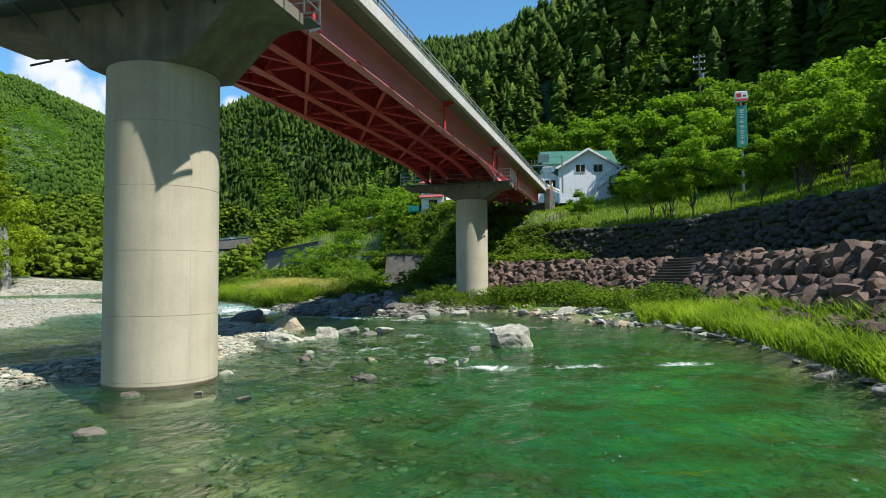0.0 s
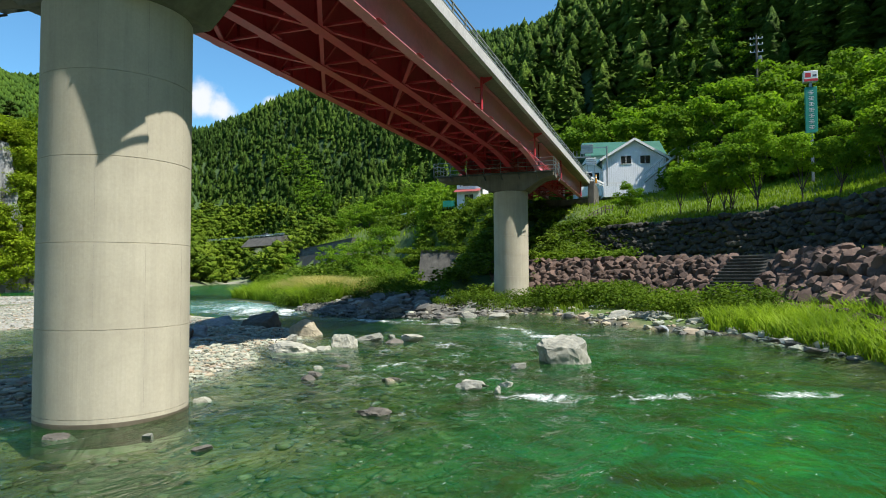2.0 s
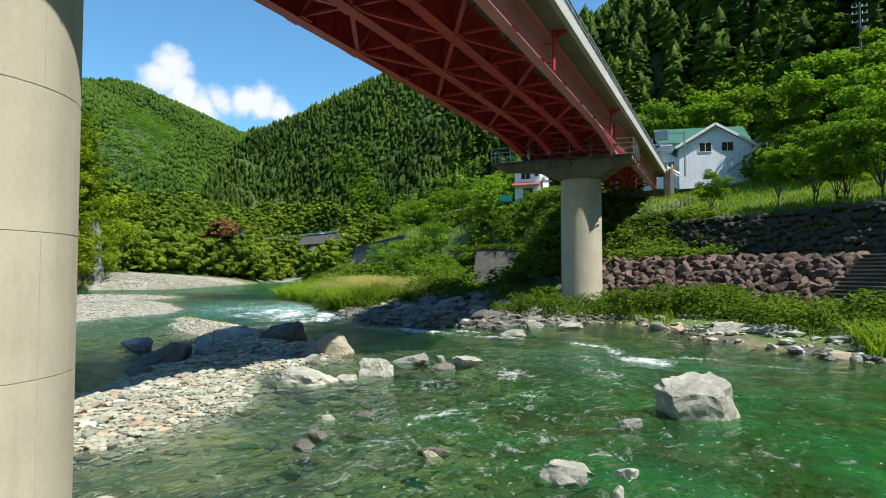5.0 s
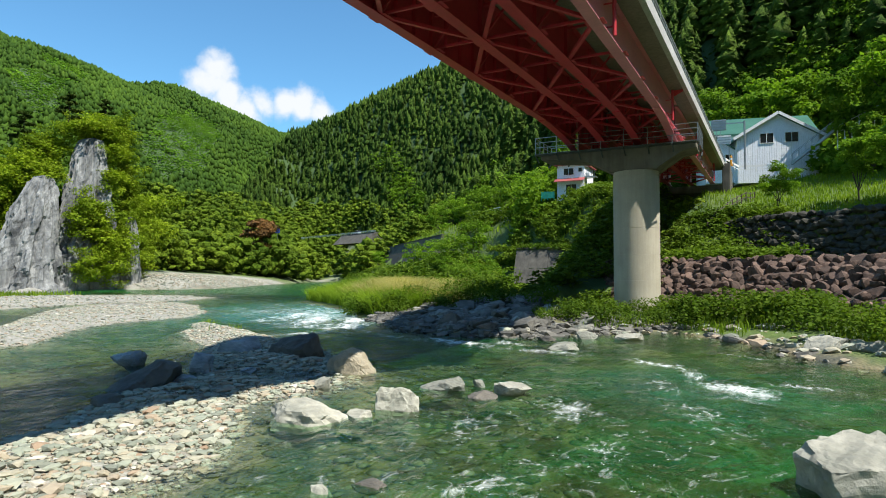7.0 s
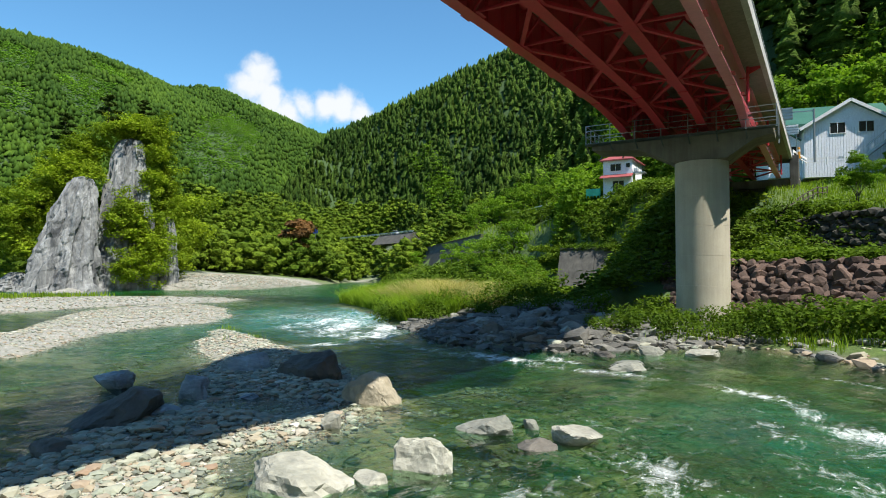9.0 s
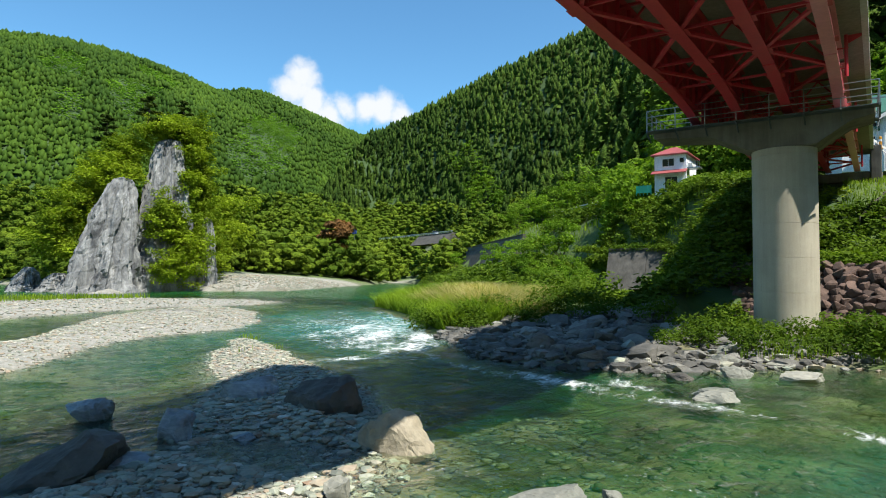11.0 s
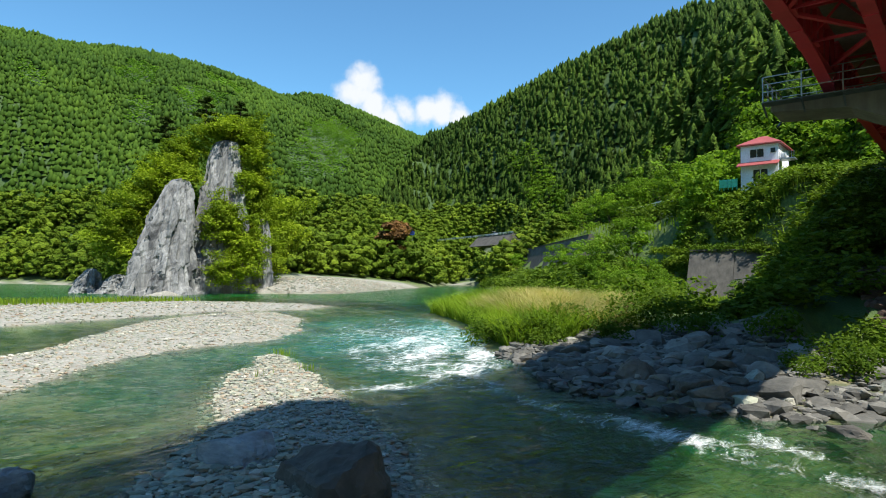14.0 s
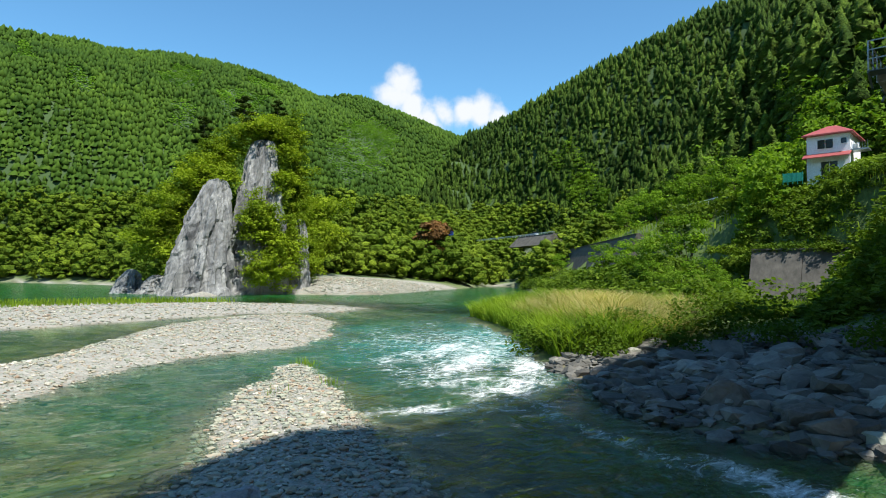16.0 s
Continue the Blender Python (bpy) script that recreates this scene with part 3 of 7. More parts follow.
put_attr(ground.data, "wood", sstep(15.8, 20, gz) + sstep(0, 10, s_l - 20) * (gx < -100) + (e_t < 30) * (gx < 3) * (gy > 46) * sstep(1.0, 2.5, gz))
put_attr(ground.data, "wet", np.maximum(sstep(0.12, -0.25, gz), 0.9 * sstep(0.75, 0.45, gz) * sstep(-2, -0.5, s_r) * (gy < 60)))

# ---- water ----
WX, WY = graded(-42, 24, 0.30, -900, 30, 1.09), graded(-6, 62, 0.30, -300, 480, 1.09)
wx, wy = np.meshgrid(WX, WY)
# fast water: long tongues of foam, each (x, y, half length, half width, heading in degrees, amount)
FOAM = [(-15.0, 25.6, 2.0, 0.8, 60, 0.85), (-12.6, 28.4, 2.6, 0.6, 130, 0.7), (-17.5, 30.0, 2.4, 1.0, 80, 0.8), (-13.0, 23.4, 1.4, 0.5, 70, 0.6), (-23, 38, 11, 4.6, 122, 0.66), (-20.5, 34, 7, 1.6, 112, 0.85), (-18.5, 35.5, 6, 1.2, 124, 0.9), (-24.5, 36.5, 6, 1.4, 118, 0.85), (-15.5, 30.5, 3.8, 1.5, 105, 0.85), (-14, 27, 2.2, 0.9, 60, 0.6), (-28, 46, 9, 4.4, 125, 0.5), (-17, 38.5, 5, 1.0, 130, 0.6), (-24, 33, 5, 1.2, 115, 0.6), (-33, 51, 8, 4, 130, 0.42), (-27, 41, 8, 3.4, 122, 0.55), (-36, 47, 7, 2.5, 130, 0.4), (-9.5, 26.6, 3.5, 0.6, 155, 0.6), (-5.8, 25.8, 2.6, 0.7, 160, 0.95), (-3.4, 26.6, 1.6, 0.5, 140, 0.8),
        (-1, 24.5, 3.0, 0.6, 170, 0.6), (4.0, 22.8, 1.5, 0.5, 150, 0.8), (5.2, 20.9, 1.2, 0.4, 120, 0.7), (6.6, 18.9, 1.4, 0.7, 130, 0.95), (8.2, 20.2, 1.6, 0.4, 160, 0.6), (4.6, 18.4, 1.8, 0.4, 110, 0.6), (6.0, 14.8, 2.2, 0.7, 120, 0.5), (8.6, 4.2, 1.0, 0.45, 10, 1.0), (11.4, 5.2, 1.4, 0.4, 20, 0.7),
        (14.6, 6.5, 1.0, 0.35, 10, 0.9), (3.2, 8.2, 0.9, 0.4, 60, 0.6), (3.0, 14.0, 1.5, 0.7, 120, 0.7), (1.4, 11.4, 1.6, 0.45, 110, 0.55), (4.6, 10.6, 1.6, 0.5, 100, 0.5), (-3.2, 15.8, 1.2, 0.3, 30, 0.4),
        (10.6, 19, 1.4, 0.3, 160, 0.6), (0.8, 17.2, 2.4, 0.4, 150, 0.4), (-21, 30, 3.5, 1.2, 150, 0.5), (-31, 39, 4, 1.3, 130, 0.5), (12.2, 11.5, 1.6, 0.25, 160, 0.35), (6.6, 26.5, 2.0, 0.4, 160, 0.45)]


def foam_amount(px, py):
    f = np.zeros(np.shape(px))
    for x, y, a, b, ang, k in FOAM:
        c, s = math.cos(radians(ang)), math.sin(radians(ang))
        u, v = (px - x) * c + (py - y) * s, -(px - x) * s + (py - y) * c
        f = np.maximum(f, k * np.exp(-(u / a) ** 2 - (v / b) ** 2))
    return f


foam = foam_amount(wx, wy)
riffle = np.exp(-((wx - 4.5) / 9.0) ** 2 - ((wy - 8) / 10.0) ** 2) + np.exp(-((wx + 27) / 14.0) ** 2 - ((wy - 42) / 14.0) ** 2)
foam = np.maximum(foam, 0.24 * np.exp(-((wx - 4.5) / 9.0) ** 2 - ((wy - 8) / 10.0) ** 2) + 0.52 * np.exp(-((wx + 26) / 12.0) ** 2 - ((wy - 41) / 11.0) ** 2))
rough_water = 0.02 + 0.15 * foam
wz = 0.03 * fbm(wx, wy, 2.2, 11, 2) + 0.012 * fbm(wx, wy, 0.8, 14, 1) + rough_water * (fbm(wx, wy, 1.1, 12, 3) + 0.4 * fbm(wx, wy, 0.55, 13, 1))
wz = np.where((np.abs(wx) > 90) | (wy > 110), 0.0, wz)


def mat_water():
    mt, nt, b = base_mat("river_water")
    nt.nodes.remove(b)
    v = world_pos(nt)
    vs = world_pos(nt, (1.0, 0.55, 1.0), (0, 0, radians(-30)))
    dep = nt.nodes.new("ShaderNodeAttribute")
    dep.attribute_name = "depth"
    fo = nt.nodes.new("ShaderNodeAttribute")
    fo.attribute_name = "foam"
    n1, n2, n3 = noise_tex(nt, 1.1, 3, 0.55, vs, 1.2), noise_tex(nt, 5.0, 4, 0.6, vs, 0.8), noise_tex(nt, 0.16, 3, 0.5, v)
    add = nt.nodes.new("ShaderNodeMath")
    add.operation = "MULTIPLY_ADD"
    nt.links.new(n2.outputs["Fac"], add.inputs[0])
    add.inputs[1].default_value = 0.20
    nt.links.new(n1.outputs["Fac"], add.inputs[2])
    bp = nt.nodes.new("ShaderNodeBump")
    bp.inputs["Strength"].default_value, bp.inputs["Distance"].default_value = 1.0, 0.24
    nt.links.new(add.outputs[0], bp.inputs["Height"])
    tint = ramp(nt, dep.outputs["Fac"], [(0.0, (0.97, 0.98, 0.94)), (0.15, (0.80, 0.95, 0.84)), (0.3, (0.68, 0.88, 0.68)), (0.6, (0.40, 0.78, 0.50)), (1.0, (0.10, 0.46, 0.30))])
    tr = nt.nodes.new("ShaderNodeBsdfTransparent")
    nt.links.new(tint, tr.inputs["Color"])
    df = nt.nodes.new("ShaderNodeBsdfDiffuse")
    aer = nt.nodes.new("ShaderNodeAttribute")
    aer.attribute_name = "air"
    body = mixc(nt, n3.outputs["Fac"], (0.010, 0.094, 0.016), (0.012, 0.130, 0.036))
    n4 = noise_tex(nt, 0.42, 5, 0.65, v, 0.8)
    body = mixc(nt, 1.0, body, ramp(nt, n4.outputs["Fac"], [(0.36, (1.6, 0.36, 0.26)), (0.47, (1.5, 0.72, 0.55)), (0.55, (1.0, 1.0, 1.0)), (0.66, (1.7, 1.35, 0.95))]), "MULTIPLY")
    body = mixc(nt, aer.outputs["Fac"], body, (0.030, 0.200, 0.175))
    nt.links.new(body, df.inputs["Color"])
    m1 = nt.nodes.new("ShaderNodeMixShader")
    fac = ramp(nt, dep.outputs["Fac"], [(0.0, (0.0,) * 3), (0.14, (0.05,) * 3), (0.30, (0.20,) * 3), (0.45, (0.42,) * 3), (0.8, (0.85,) * 3), (1.0, (0.96,) * 3)])
    nt.links.new(mixc(nt, aer.outputs["Fac"], fac, (0.8, 0.8, 0.8)), m1.inputs[0])
    nt.links.new(tr.outputs[0], m1.inputs[1])
    nt.links.new(df.outputs[0], m1.inputs[2])
    gl = nt.nodes.new("ShaderNodeBsdfGlossy")
    gl.inputs["Roughness"].default_value = 0.06
    nt.links.new(bp.outputs[0], gl.inputs["Normal"])
    fr = nt.nodes.new("ShaderNodeFresnel")
    fr.inputs["IOR"].default_value = 1.33
    nt.links.new(bp.outputs[0], fr.inputs["Normal"])
    m2 = nt.nodes.new("ShaderNodeMixShader")
    nt.links.new(fr.outputs[0], m2.inputs[0])
    nt.links.new(m1.outputs[0], m2.inputs[1])
    nt.links.new(gl.outputs[0], m2.inputs[2])
    # broken white water; its finest flecks double as painted sun glints
    vf = world_pos(nt, (1.0, 0.6, 1.0), (0, 0, radians(-28)))
    nf = noise_tex(nt, 2.0, 11, 0.74, vf, 1.6)
    ad = nt.nodes.new("ShaderNodeMath")
    ad.operation = "MULTIPLY_ADD"
    nt.links.new(fo.outputs["Fac"], ad.inputs[0])
    ad.inputs[1].default_value = 0.34
    nt.links.new(nf.outputs["Fac"], ad.inputs[2])
    fm = ramp(nt, ad.outputs[0], [(0.64, (0, 0, 0)), (0.76, (0.30,) * 3), (0.92, (0.88,) * 3)])
    # tiny diffuse white flecks: fine foam, and sparkle painted as white
    n5 = noise_tex(nt, 11.0, 3, 0.6, vf, 0.5)
    ad2 = nt.nodes.new("ShaderNodeMath")
    ad2.operation = "MULTIPLY_ADD"
    nt.links.new(fo.outputs["Fac"], ad2.inputs[0])
    ad2.inputs[1].default_value = 0.16
    nt.links.new(n5.outputs["Fac"], ad2.inputs[2])
    fm = mixc(nt, 1.0, fm, ramp(nt, ad2.outputs[0], [(0.70, (0, 0, 0)), (0.80, (0.55,) * 3)]), "ADD")
    fb = nt.nodes.new("ShaderNodeBsdfDiffuse")
    fb.inputs["Color"].default_value = (0.80, 0.84, 0.84, 1)
    nt.links.new(bp.outputs[0], fb.inputs["Normal"])
    m3 = nt.nodes.new("ShaderNodeMixShader")
    nt.links.new(fm, m3.inputs[0])
    nt.links.new(m2.outputs[0], m3.inputs[1])
    nt.links.new(fb.outputs[0], m3.inputs[2])
    nt.links.new(m3.outputs[0], nt.nodes["Material Output"].inputs["Surface"])
    return mt


water = new("water", grid_mesh("water", WX, WY, wz, mat_water()))
tagged(water, "clear green river water with white rapids", "river", kind="structure")
put_attr(water.data, "depth", np.clip(-ground_z(wx, wy) / 2.2, 0, 1))
put_attr(water.data, "foam", foam)
air = 0.22 * np.exp(-((wx + 24) / 12.0) ** 2 - ((wy - 18) / 9.0) ** 2) + np.exp(-((wx + 25) / 15.0) ** 2 - ((wy - 41) / 13.0) ** 2) + 0.35 * np.exp(-((wx - 5) / 4.0) ** 2 - ((wy - 19) / 4.0) ** 2)
put_attr(water.data, "air", np.clip(1.25 * air * (0.75 + 0.5 * fbm(wx, wy, 4, 61)), 0, 1))

# ---- bridge ----
SKEW = 0.02                       # the deck runs this much to the right per metre


def bx(x0, y):
    return x0 + SKEW * (y - 20)


def bz(y):
    """Underside of the girders."""
    return 11.95 + 0.0165 * y


Y_A, Y_B = 0.9, 73.0
GIRDERS = [-4.5, -2.33, -0.14, 2.05]
DEPTH = 1.75
bridge = thing("bridge", "red-painted steel girder road bridge on concrete piers", "bridge")


def strip(pts, w, h):
    """A bar of section w x h through the points, upright."""
    bm = bmesh.new()
    rows = []
    for x, y, z in pts:
        rows.append([bm.verts.new((x + sx * w / 2, y, z + sz * h)) for sx, sz in ((-1, 0), (1, 0), (1, 1), (-1, 1))])
    for p, q in zip(rows, rows[1:]):
        for i in range(4):
            bm.faces.new((p[i], p[(i + 1) % 4], q[(i + 1) % 4], q[i]))
    bm.faces.new(rows[0])
    bm.faces.new(rows[-1][::-1])
    return bm


def along(x0, dz, ya=Y_A, yb=Y_B, n=8):
    return [(bx(x0, y), y, bz(y) + dz) for y in np.linspace(ya, yb, n)]


def girder(x0, mat, ya, yb):
    g = part("girder", strip(along(x0, 0.04, ya, yb), 0.03, DEPTH - 0.08), mat, bridge)
    part("bottom_flange", strip(along(x0, 0.0, ya, yb), 0.46, 0.04), mat, g)
    part("top_flange", strip(along(x0, DEPTH - 0.04, ya, yb), 0.42, 0.04), mat, g)
    return g


PANEL = 3.9
NODES = [Y_A + 0.8 + PANEL * i for i in range(19)]
for gi, x0 in enumerate(GIRDERS):
    for ya, yb in ((Y_A, 41.6), (42.3, Y_B), (-40.0, -0.9)):
        g = girder(x0, M_RED_LIT if gi == 3 else M_RED, ya, yb)
        if ya < 0:
            continue
        k = 0
        for y in np.arange(ya + 0.3, yb, 1.3):
            if gi in (0, 3) or k % 3 == 0:
                sgn = -1 if gi == 3 else 1
                part("web_stiffener", box((bx(x0, y) + (0.016 if sgn > 0 else -0.16), y - 0.01, bz(y) + 0.06), (bx(x0, y) + (0.16 if sgn > 0 else -0.016), y + 0.01, bz(y) + DEPTH - 0.06)), M_RED, g)
            k += 1
# the girders deepen in a curve towards the far pier
HAUNCH = 0.75
for gi, x0 in enumerate(GIRDERS):
    for ya, yb in ((34.6, 41.6), (49.3, 42.3)):
        pts = [(y, bz(y) - HAUNCH * ((y - ya) / (yb - ya)) ** 1.7) for y in np.linspace(ya, yb, 9)]
        bm = bmesh.new()
        for w, lo, hi in ((0.03, 0.0, None), (0.46, -0.04, 0.0)):
            rows = []
            for y, z in pts:
                zt = bz(y) - 0.002 if hi is None else z + hi
                zb = min(z + lo, zt - 0.001)
                rows.append([bm.verts.new((bx(x0, y) + sx * w / 2, y, q)) for sx, q in ((-1, zb), (1, zb), (1, zt), (-1, zt))])
            for p, q in zip(rows, rows[1:]):
                for i in range(4):
                    bm.faces.new((p[i], p[(i + 1) % 4], q[(i + 1) % 4], q[i]))
            bm.faces.new(rows[0])
            bm.faces.new(rows[-1][::-1])
        part("haunch", bm, M_RED_LIT if gi == 3 else M_RED, bridge)
# lateral bracing under the deck: crosses in plan between neighbouring girders, and cross frames
for i, y in enumerate(NODES[:-1]):
    y2 = NODES[i + 1]
    if y < 42 < y2:
        continue
    for k in range(3):
        xa, xb = GIRDERS[k], GIRDERS[k + 1]
        up = i % 2 == k % 2
        p = (bx(xa if up else xb, y), y, bz(y) + 0.13)
        q = (bx(xb if up else xa, y2), y2, bz(y2) + 0.13)
        part("lateral_brace", bar(p, q, 0.16, 0.12), M_RED, bridge)
        part("cross_strut", bar((bx(xa, y) + 0.2, y, bz(y) + 0.2), (bx(xb, y) - 0.2, y, bz(y) + 0.2), 0.1, 0.1), M_RED, bridge)
        part("cross_strut", bar((bx(xa, y), y, bz(y) + DEPTH - 0.2), (bx(xb, y), y, bz(y) + DEPTH - 0.2), 0.1, 0.1), M_RED, bridge)
        part("cross_diagonal", bar((bx(xa, y), y, bz(y) + 0.25), (bx((xa + xb) / 2, y), y, bz(y) + DEPTH - 0.25), 0.08), M_RED, bridge)
        part("cross_diagonal", bar((bx(xb, y), y, bz(y) + 0.25), (bx((xa + xb) / 2, y), y, bz(y) + DEPTH - 0.25), 0.08), M_RED, bridge)
    for x0 in GIRDERS:
        part("gusset_plate", box((bx(x0, y) - 0.36, y - 0.3, bz(y) + 0.045), (bx(x0, y) + 0.36, y + 0.3, bz(y) + 0.06)), M_RED, bridge)
# deck, edge beams, rails
X_L, X_R = -5.75, 3.3
DECK = DEPTH + 0.04


def slab(xa, xb, za, zb, ya, yb):
    bm = bmesh.new()
    rows = []
    for y in np.linspace(ya, yb, 12):
        rows.append([bm.verts.new((bx(x, y), y, bz(y) + z)) for x, z in ((xa, za), (xb, za), (xb, zb), (xa, zb))])
    for p, q in zip(rows, rows[1:]):
        for i in range(4):
            bm.faces.new((p[i], p[(i + 1) % 4], q[(i + 1) % 4], q[i]))
    bm.faces.new(rows[0])
    bm.faces.new(rows[-1][::-1])
    return bm


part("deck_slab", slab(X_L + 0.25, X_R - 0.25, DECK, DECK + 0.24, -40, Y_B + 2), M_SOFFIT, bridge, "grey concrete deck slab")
part("road_surface", slab(X_L + 0.5, X_R - 0.5, DECK + 0.243, DECK + 0.3, -40, Y_B + 2), M_ASPHALT, bridge, "dark asphalt")
for xa, xb in ((X_L, X_L + 0.247), (X_R - 0.247, X_R)):
    part("edge_beam", slab(xa, xb, DECK - 0.06, DECK + 0.50, -40, Y_B + 2), M_EDGE, bridge, "pale concrete edge beam")
for xr in (X_L + 0.12, X_R - 0.12):
    y = -38.0
    while y < Y_B + 1.5:
        zt = bz(y) + DECK + 0.50
        part("rail_post", box((bx(xr, y) - 0.04, y - 0.04, zt), (bx(xr, y) + 0.04, y + 0.04, zt + 0.68)), M_RAIL, bridge)
        y += 1.9
    for dz in (0.22, 0.45, 0.70):
        part("handrail", slab(xr - 0.035, xr + 0.035, DECK + 0.50 + dz - 0.05, DECK + 0.50 + dz, -40, Y_B + 1.6), M_RAIL, bridge)
# red drain pipes hung beside the outer girder, with a bracket arm under the deck edge
for y, long in ((22.4, True), (38.0, True), (5.0, False), (52.0, False), (69.0, False)):
    xp = bx(2.05, y) + 0.42
    dp = part("drain_pipe", tube((xp, y, bz(y) - 0.12), (xp, y, bz(y) + DEPTH - 0.02), 0.075, seg=10), M_RED, bridge, "bright red vertical drain pipe")
    for dz in (0.25, 1.15):
        part("pipe_clamp", bar((xp - 0.4, y, bz(y) + dz), (xp + 0.09, y, bz(y) + dz), 0.05), M_RED, dp)
    if long:
        bm = bmesh.new()
        vs = [bm.verts.new((bx(x, y), y + dy, bz(y) + z)) for dy in (0.12, 0.16) for x, z in ((2.5, 1.74), (3.05, 1.74), (3.05, 1.62), (2.5, 1.35))]
        for a in ((0, 1, 2, 3), (7, 6, 5, 4), (0, 4, 5, 1), (1, 5, 6, 2), (2, 6, 7, 3), (3, 7, 4, 0)):
            bm.faces.new([vs[i] for i in a])
        part("bracket", bm, M_RED, bridge)

# ---- piers ----


def pier(cy, z_base, z_top, name_label, capw_l, capw_r):
    """A round column with formwork joints, a hammerhead cap, bearings and a railed inspection platform."""
    pr = thing("bridge_pier", name_label, "pier", (0, cy, 0), group="bridge piers")
    step, z = 1.735, z_base
    joints = []
    zj = 3.627 if cy == 0 else 4.55
    while zj > z_base + 0.3:
        zj -= step
    zj += step
    zs = [z_base]
    while zj < z_top - 0.3:
        zs.append(zj)
        zj += step
    zs.append(z_top)
    for a, b in zip(zs, zs[1:]):
        part("concrete_lift", lathe([(1.485, a), (1.5, a + 0.007), (1.5, b - 0.007), (1.485, b)], 120), M_CONC, pr, smooth=False)
        for i in range(10):
            an = 2 * math.pi * (i + 0.35 + 0.5 * (zs.index(a) % 2) * 0.0) / 10
            m = pose(1.4995 * math.cos(an), 1.4995 * math.sin(an), (a + b) / 2, 0, 0, math.degrees(an))
            if (i + zs.index(a)) % 3:
                part("formwork_seam", box((-0.004, -0.004, -(b - a) / 2 + 0.05), (0.0012, 0.004, (b - a) / 2 - 0.05), m=m), M_SEAM, pr)
    part("water_stain", lathe([(1.5, -0.4), (1.504, -0.38), (1.504, 0.04), (1.5005, 0.07)], 120, False), M_STAIN, pr, "dark wet tide mark")
    # hammerhead cap: underside rises from the column to thin ends
    bm = bmesh.new()
    zt = 10.65 if cy == 0 else z_top + 1.6
    hw = 1.2
    prof = [(-capw_l, zt), (-capw_l, zt - 0.42), (-3.3, zt - 0.62), (-1.5, z_top + 0.002), (1.5, z_top + 0.002), (2.9, zt - 0.58), (capw_r, zt - 0.42), (capw_r, zt)]
    fr = [bm.verts.new((x, -hw, z)) for x, z in prof]
    bk = [bm.verts.new((x, hw, z)) for x, z in prof]
    bm.faces.new(fr)
    bm.faces.new(bk[::-1])
    for i in range(8):
        bm.faces.new((fr[i], bk[i], bk[(i + 1) % 8], fr[(i + 1) % 8]))
    bmesh.ops.bevel(bm, geom=[e for e in bm.edges], offset=0.05, segments=1, affect="EDGES")
    part("pier_cap", bm, M_CONC_OLD, pr, "stained concrete hammerhead cap, coloured darker for the deck's shade")
    # round transition block on top of the column
    for x0 in GIRDERS:
        x = bx(x0, cy)
        top = bz(cy) - (HAUNCH + 0.04 if cy > 20 else 0.0)
        if top - zt > 0.12:
            b = part("bearing_plinth", box((x - 0.35, -0.8, zt - 0.01), (x + 0.35, 0.8, max(zt + 0.05, top - 0.16)), 0.02), M_CONC_OLD, pr)
            part("steel_bearing", box((x - 0.25, -0.6, max(zt + 0.05, top - 0.16)), (x + 0.25, 0.6, top), 0.01), M_DARKSTEEL, b)
    # platform with grating and rails round the cap
    zp = zt - 0.05
    for sy in (-1, 1):
        y0, y1 = (hw + 0.003, hw + 0.75) if sy > 0 else (-hw - 0.75, -hw - 0.003)
        pf = part("walkway", box((-capw_l - 0.2, y0, zp - 0.10), (capw_r + 0.2, y1, zp - 0.06)), M_DARKSTEEL, pr, "steel grating walkway")
        n = int((capw_l + capw_r) / 1.35)
        for i in range(n + 1):
            x = -capw_l - 0.15 + (capw_l + capw_r + 0.3) * i / n
            yo = y0 + 0.05 if sy < 0 else y1 - 0.05
            part("rail_post", box((x - 0.025, yo - 0.025, zp - 0.06), (x + 0.025, yo + 0.025, zp + 1.05)), M_GALV, pf)
            part("walkway_bracket", bar((x, 0.95 * hw * sy, zp - 0.55), (x, y1 if sy > 0 else y0, zp - 0.12), 0.07), M_DARKSTEEL, pf)
        for dz in (0.38, 0.72, 1.05):
            yo = y0 + 0.05 if sy < 0 else y1 - 0.05
            part("handrail", box((-capw_l - 0.15, yo - 0.02, zp + dz - 0.02), (capw_r + 0.15, yo + 0.02, zp + dz + 0.02)), M_GALV, pf)
        for x in np.arange(-capw_l, capw_r, 0.5):
            part("grating_bar", box((x, y0 + 0.02, zp - 0.058), (x + 0.04, y1 - 0.02, zp - 0.03)), M_GALV, pf)
    for sx in (-capw_l - 0.15, capw_r + 0.15):
        for dz in (0.38, 0.72, 1.05):
            part("end_rail", box((sx - 0.02, -hw - 0.7, zp + dz - 0.02), (sx + 0.02, hw + 0.7, zp + dz + 0.02)), M_GALV, pr)
        for y in (-0.9, 0, 0.9):
            part("rail_post", box((sx - 0.025, y - 0.025, zp - 0.06), (sx + 0.025, y + 0.025, zp + 1.05)), M_GALV, pr)
    return pr


pier(0.0, -1.6, 8.68, "round pale concrete bridge pier standing in the water", 6.1, 3.8)
pier(42.0, -0.4, 10.1, "round pale concrete bridge pier beside the far bank shrubs", 6.3, 3.9)

# abutment at the far end
ab = thing("bridge_abutment", "grey concrete bridge abutment in the shade of the deck", "abutment")
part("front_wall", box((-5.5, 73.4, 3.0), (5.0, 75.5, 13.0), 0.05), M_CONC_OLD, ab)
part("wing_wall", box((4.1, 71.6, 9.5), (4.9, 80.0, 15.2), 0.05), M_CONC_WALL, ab)
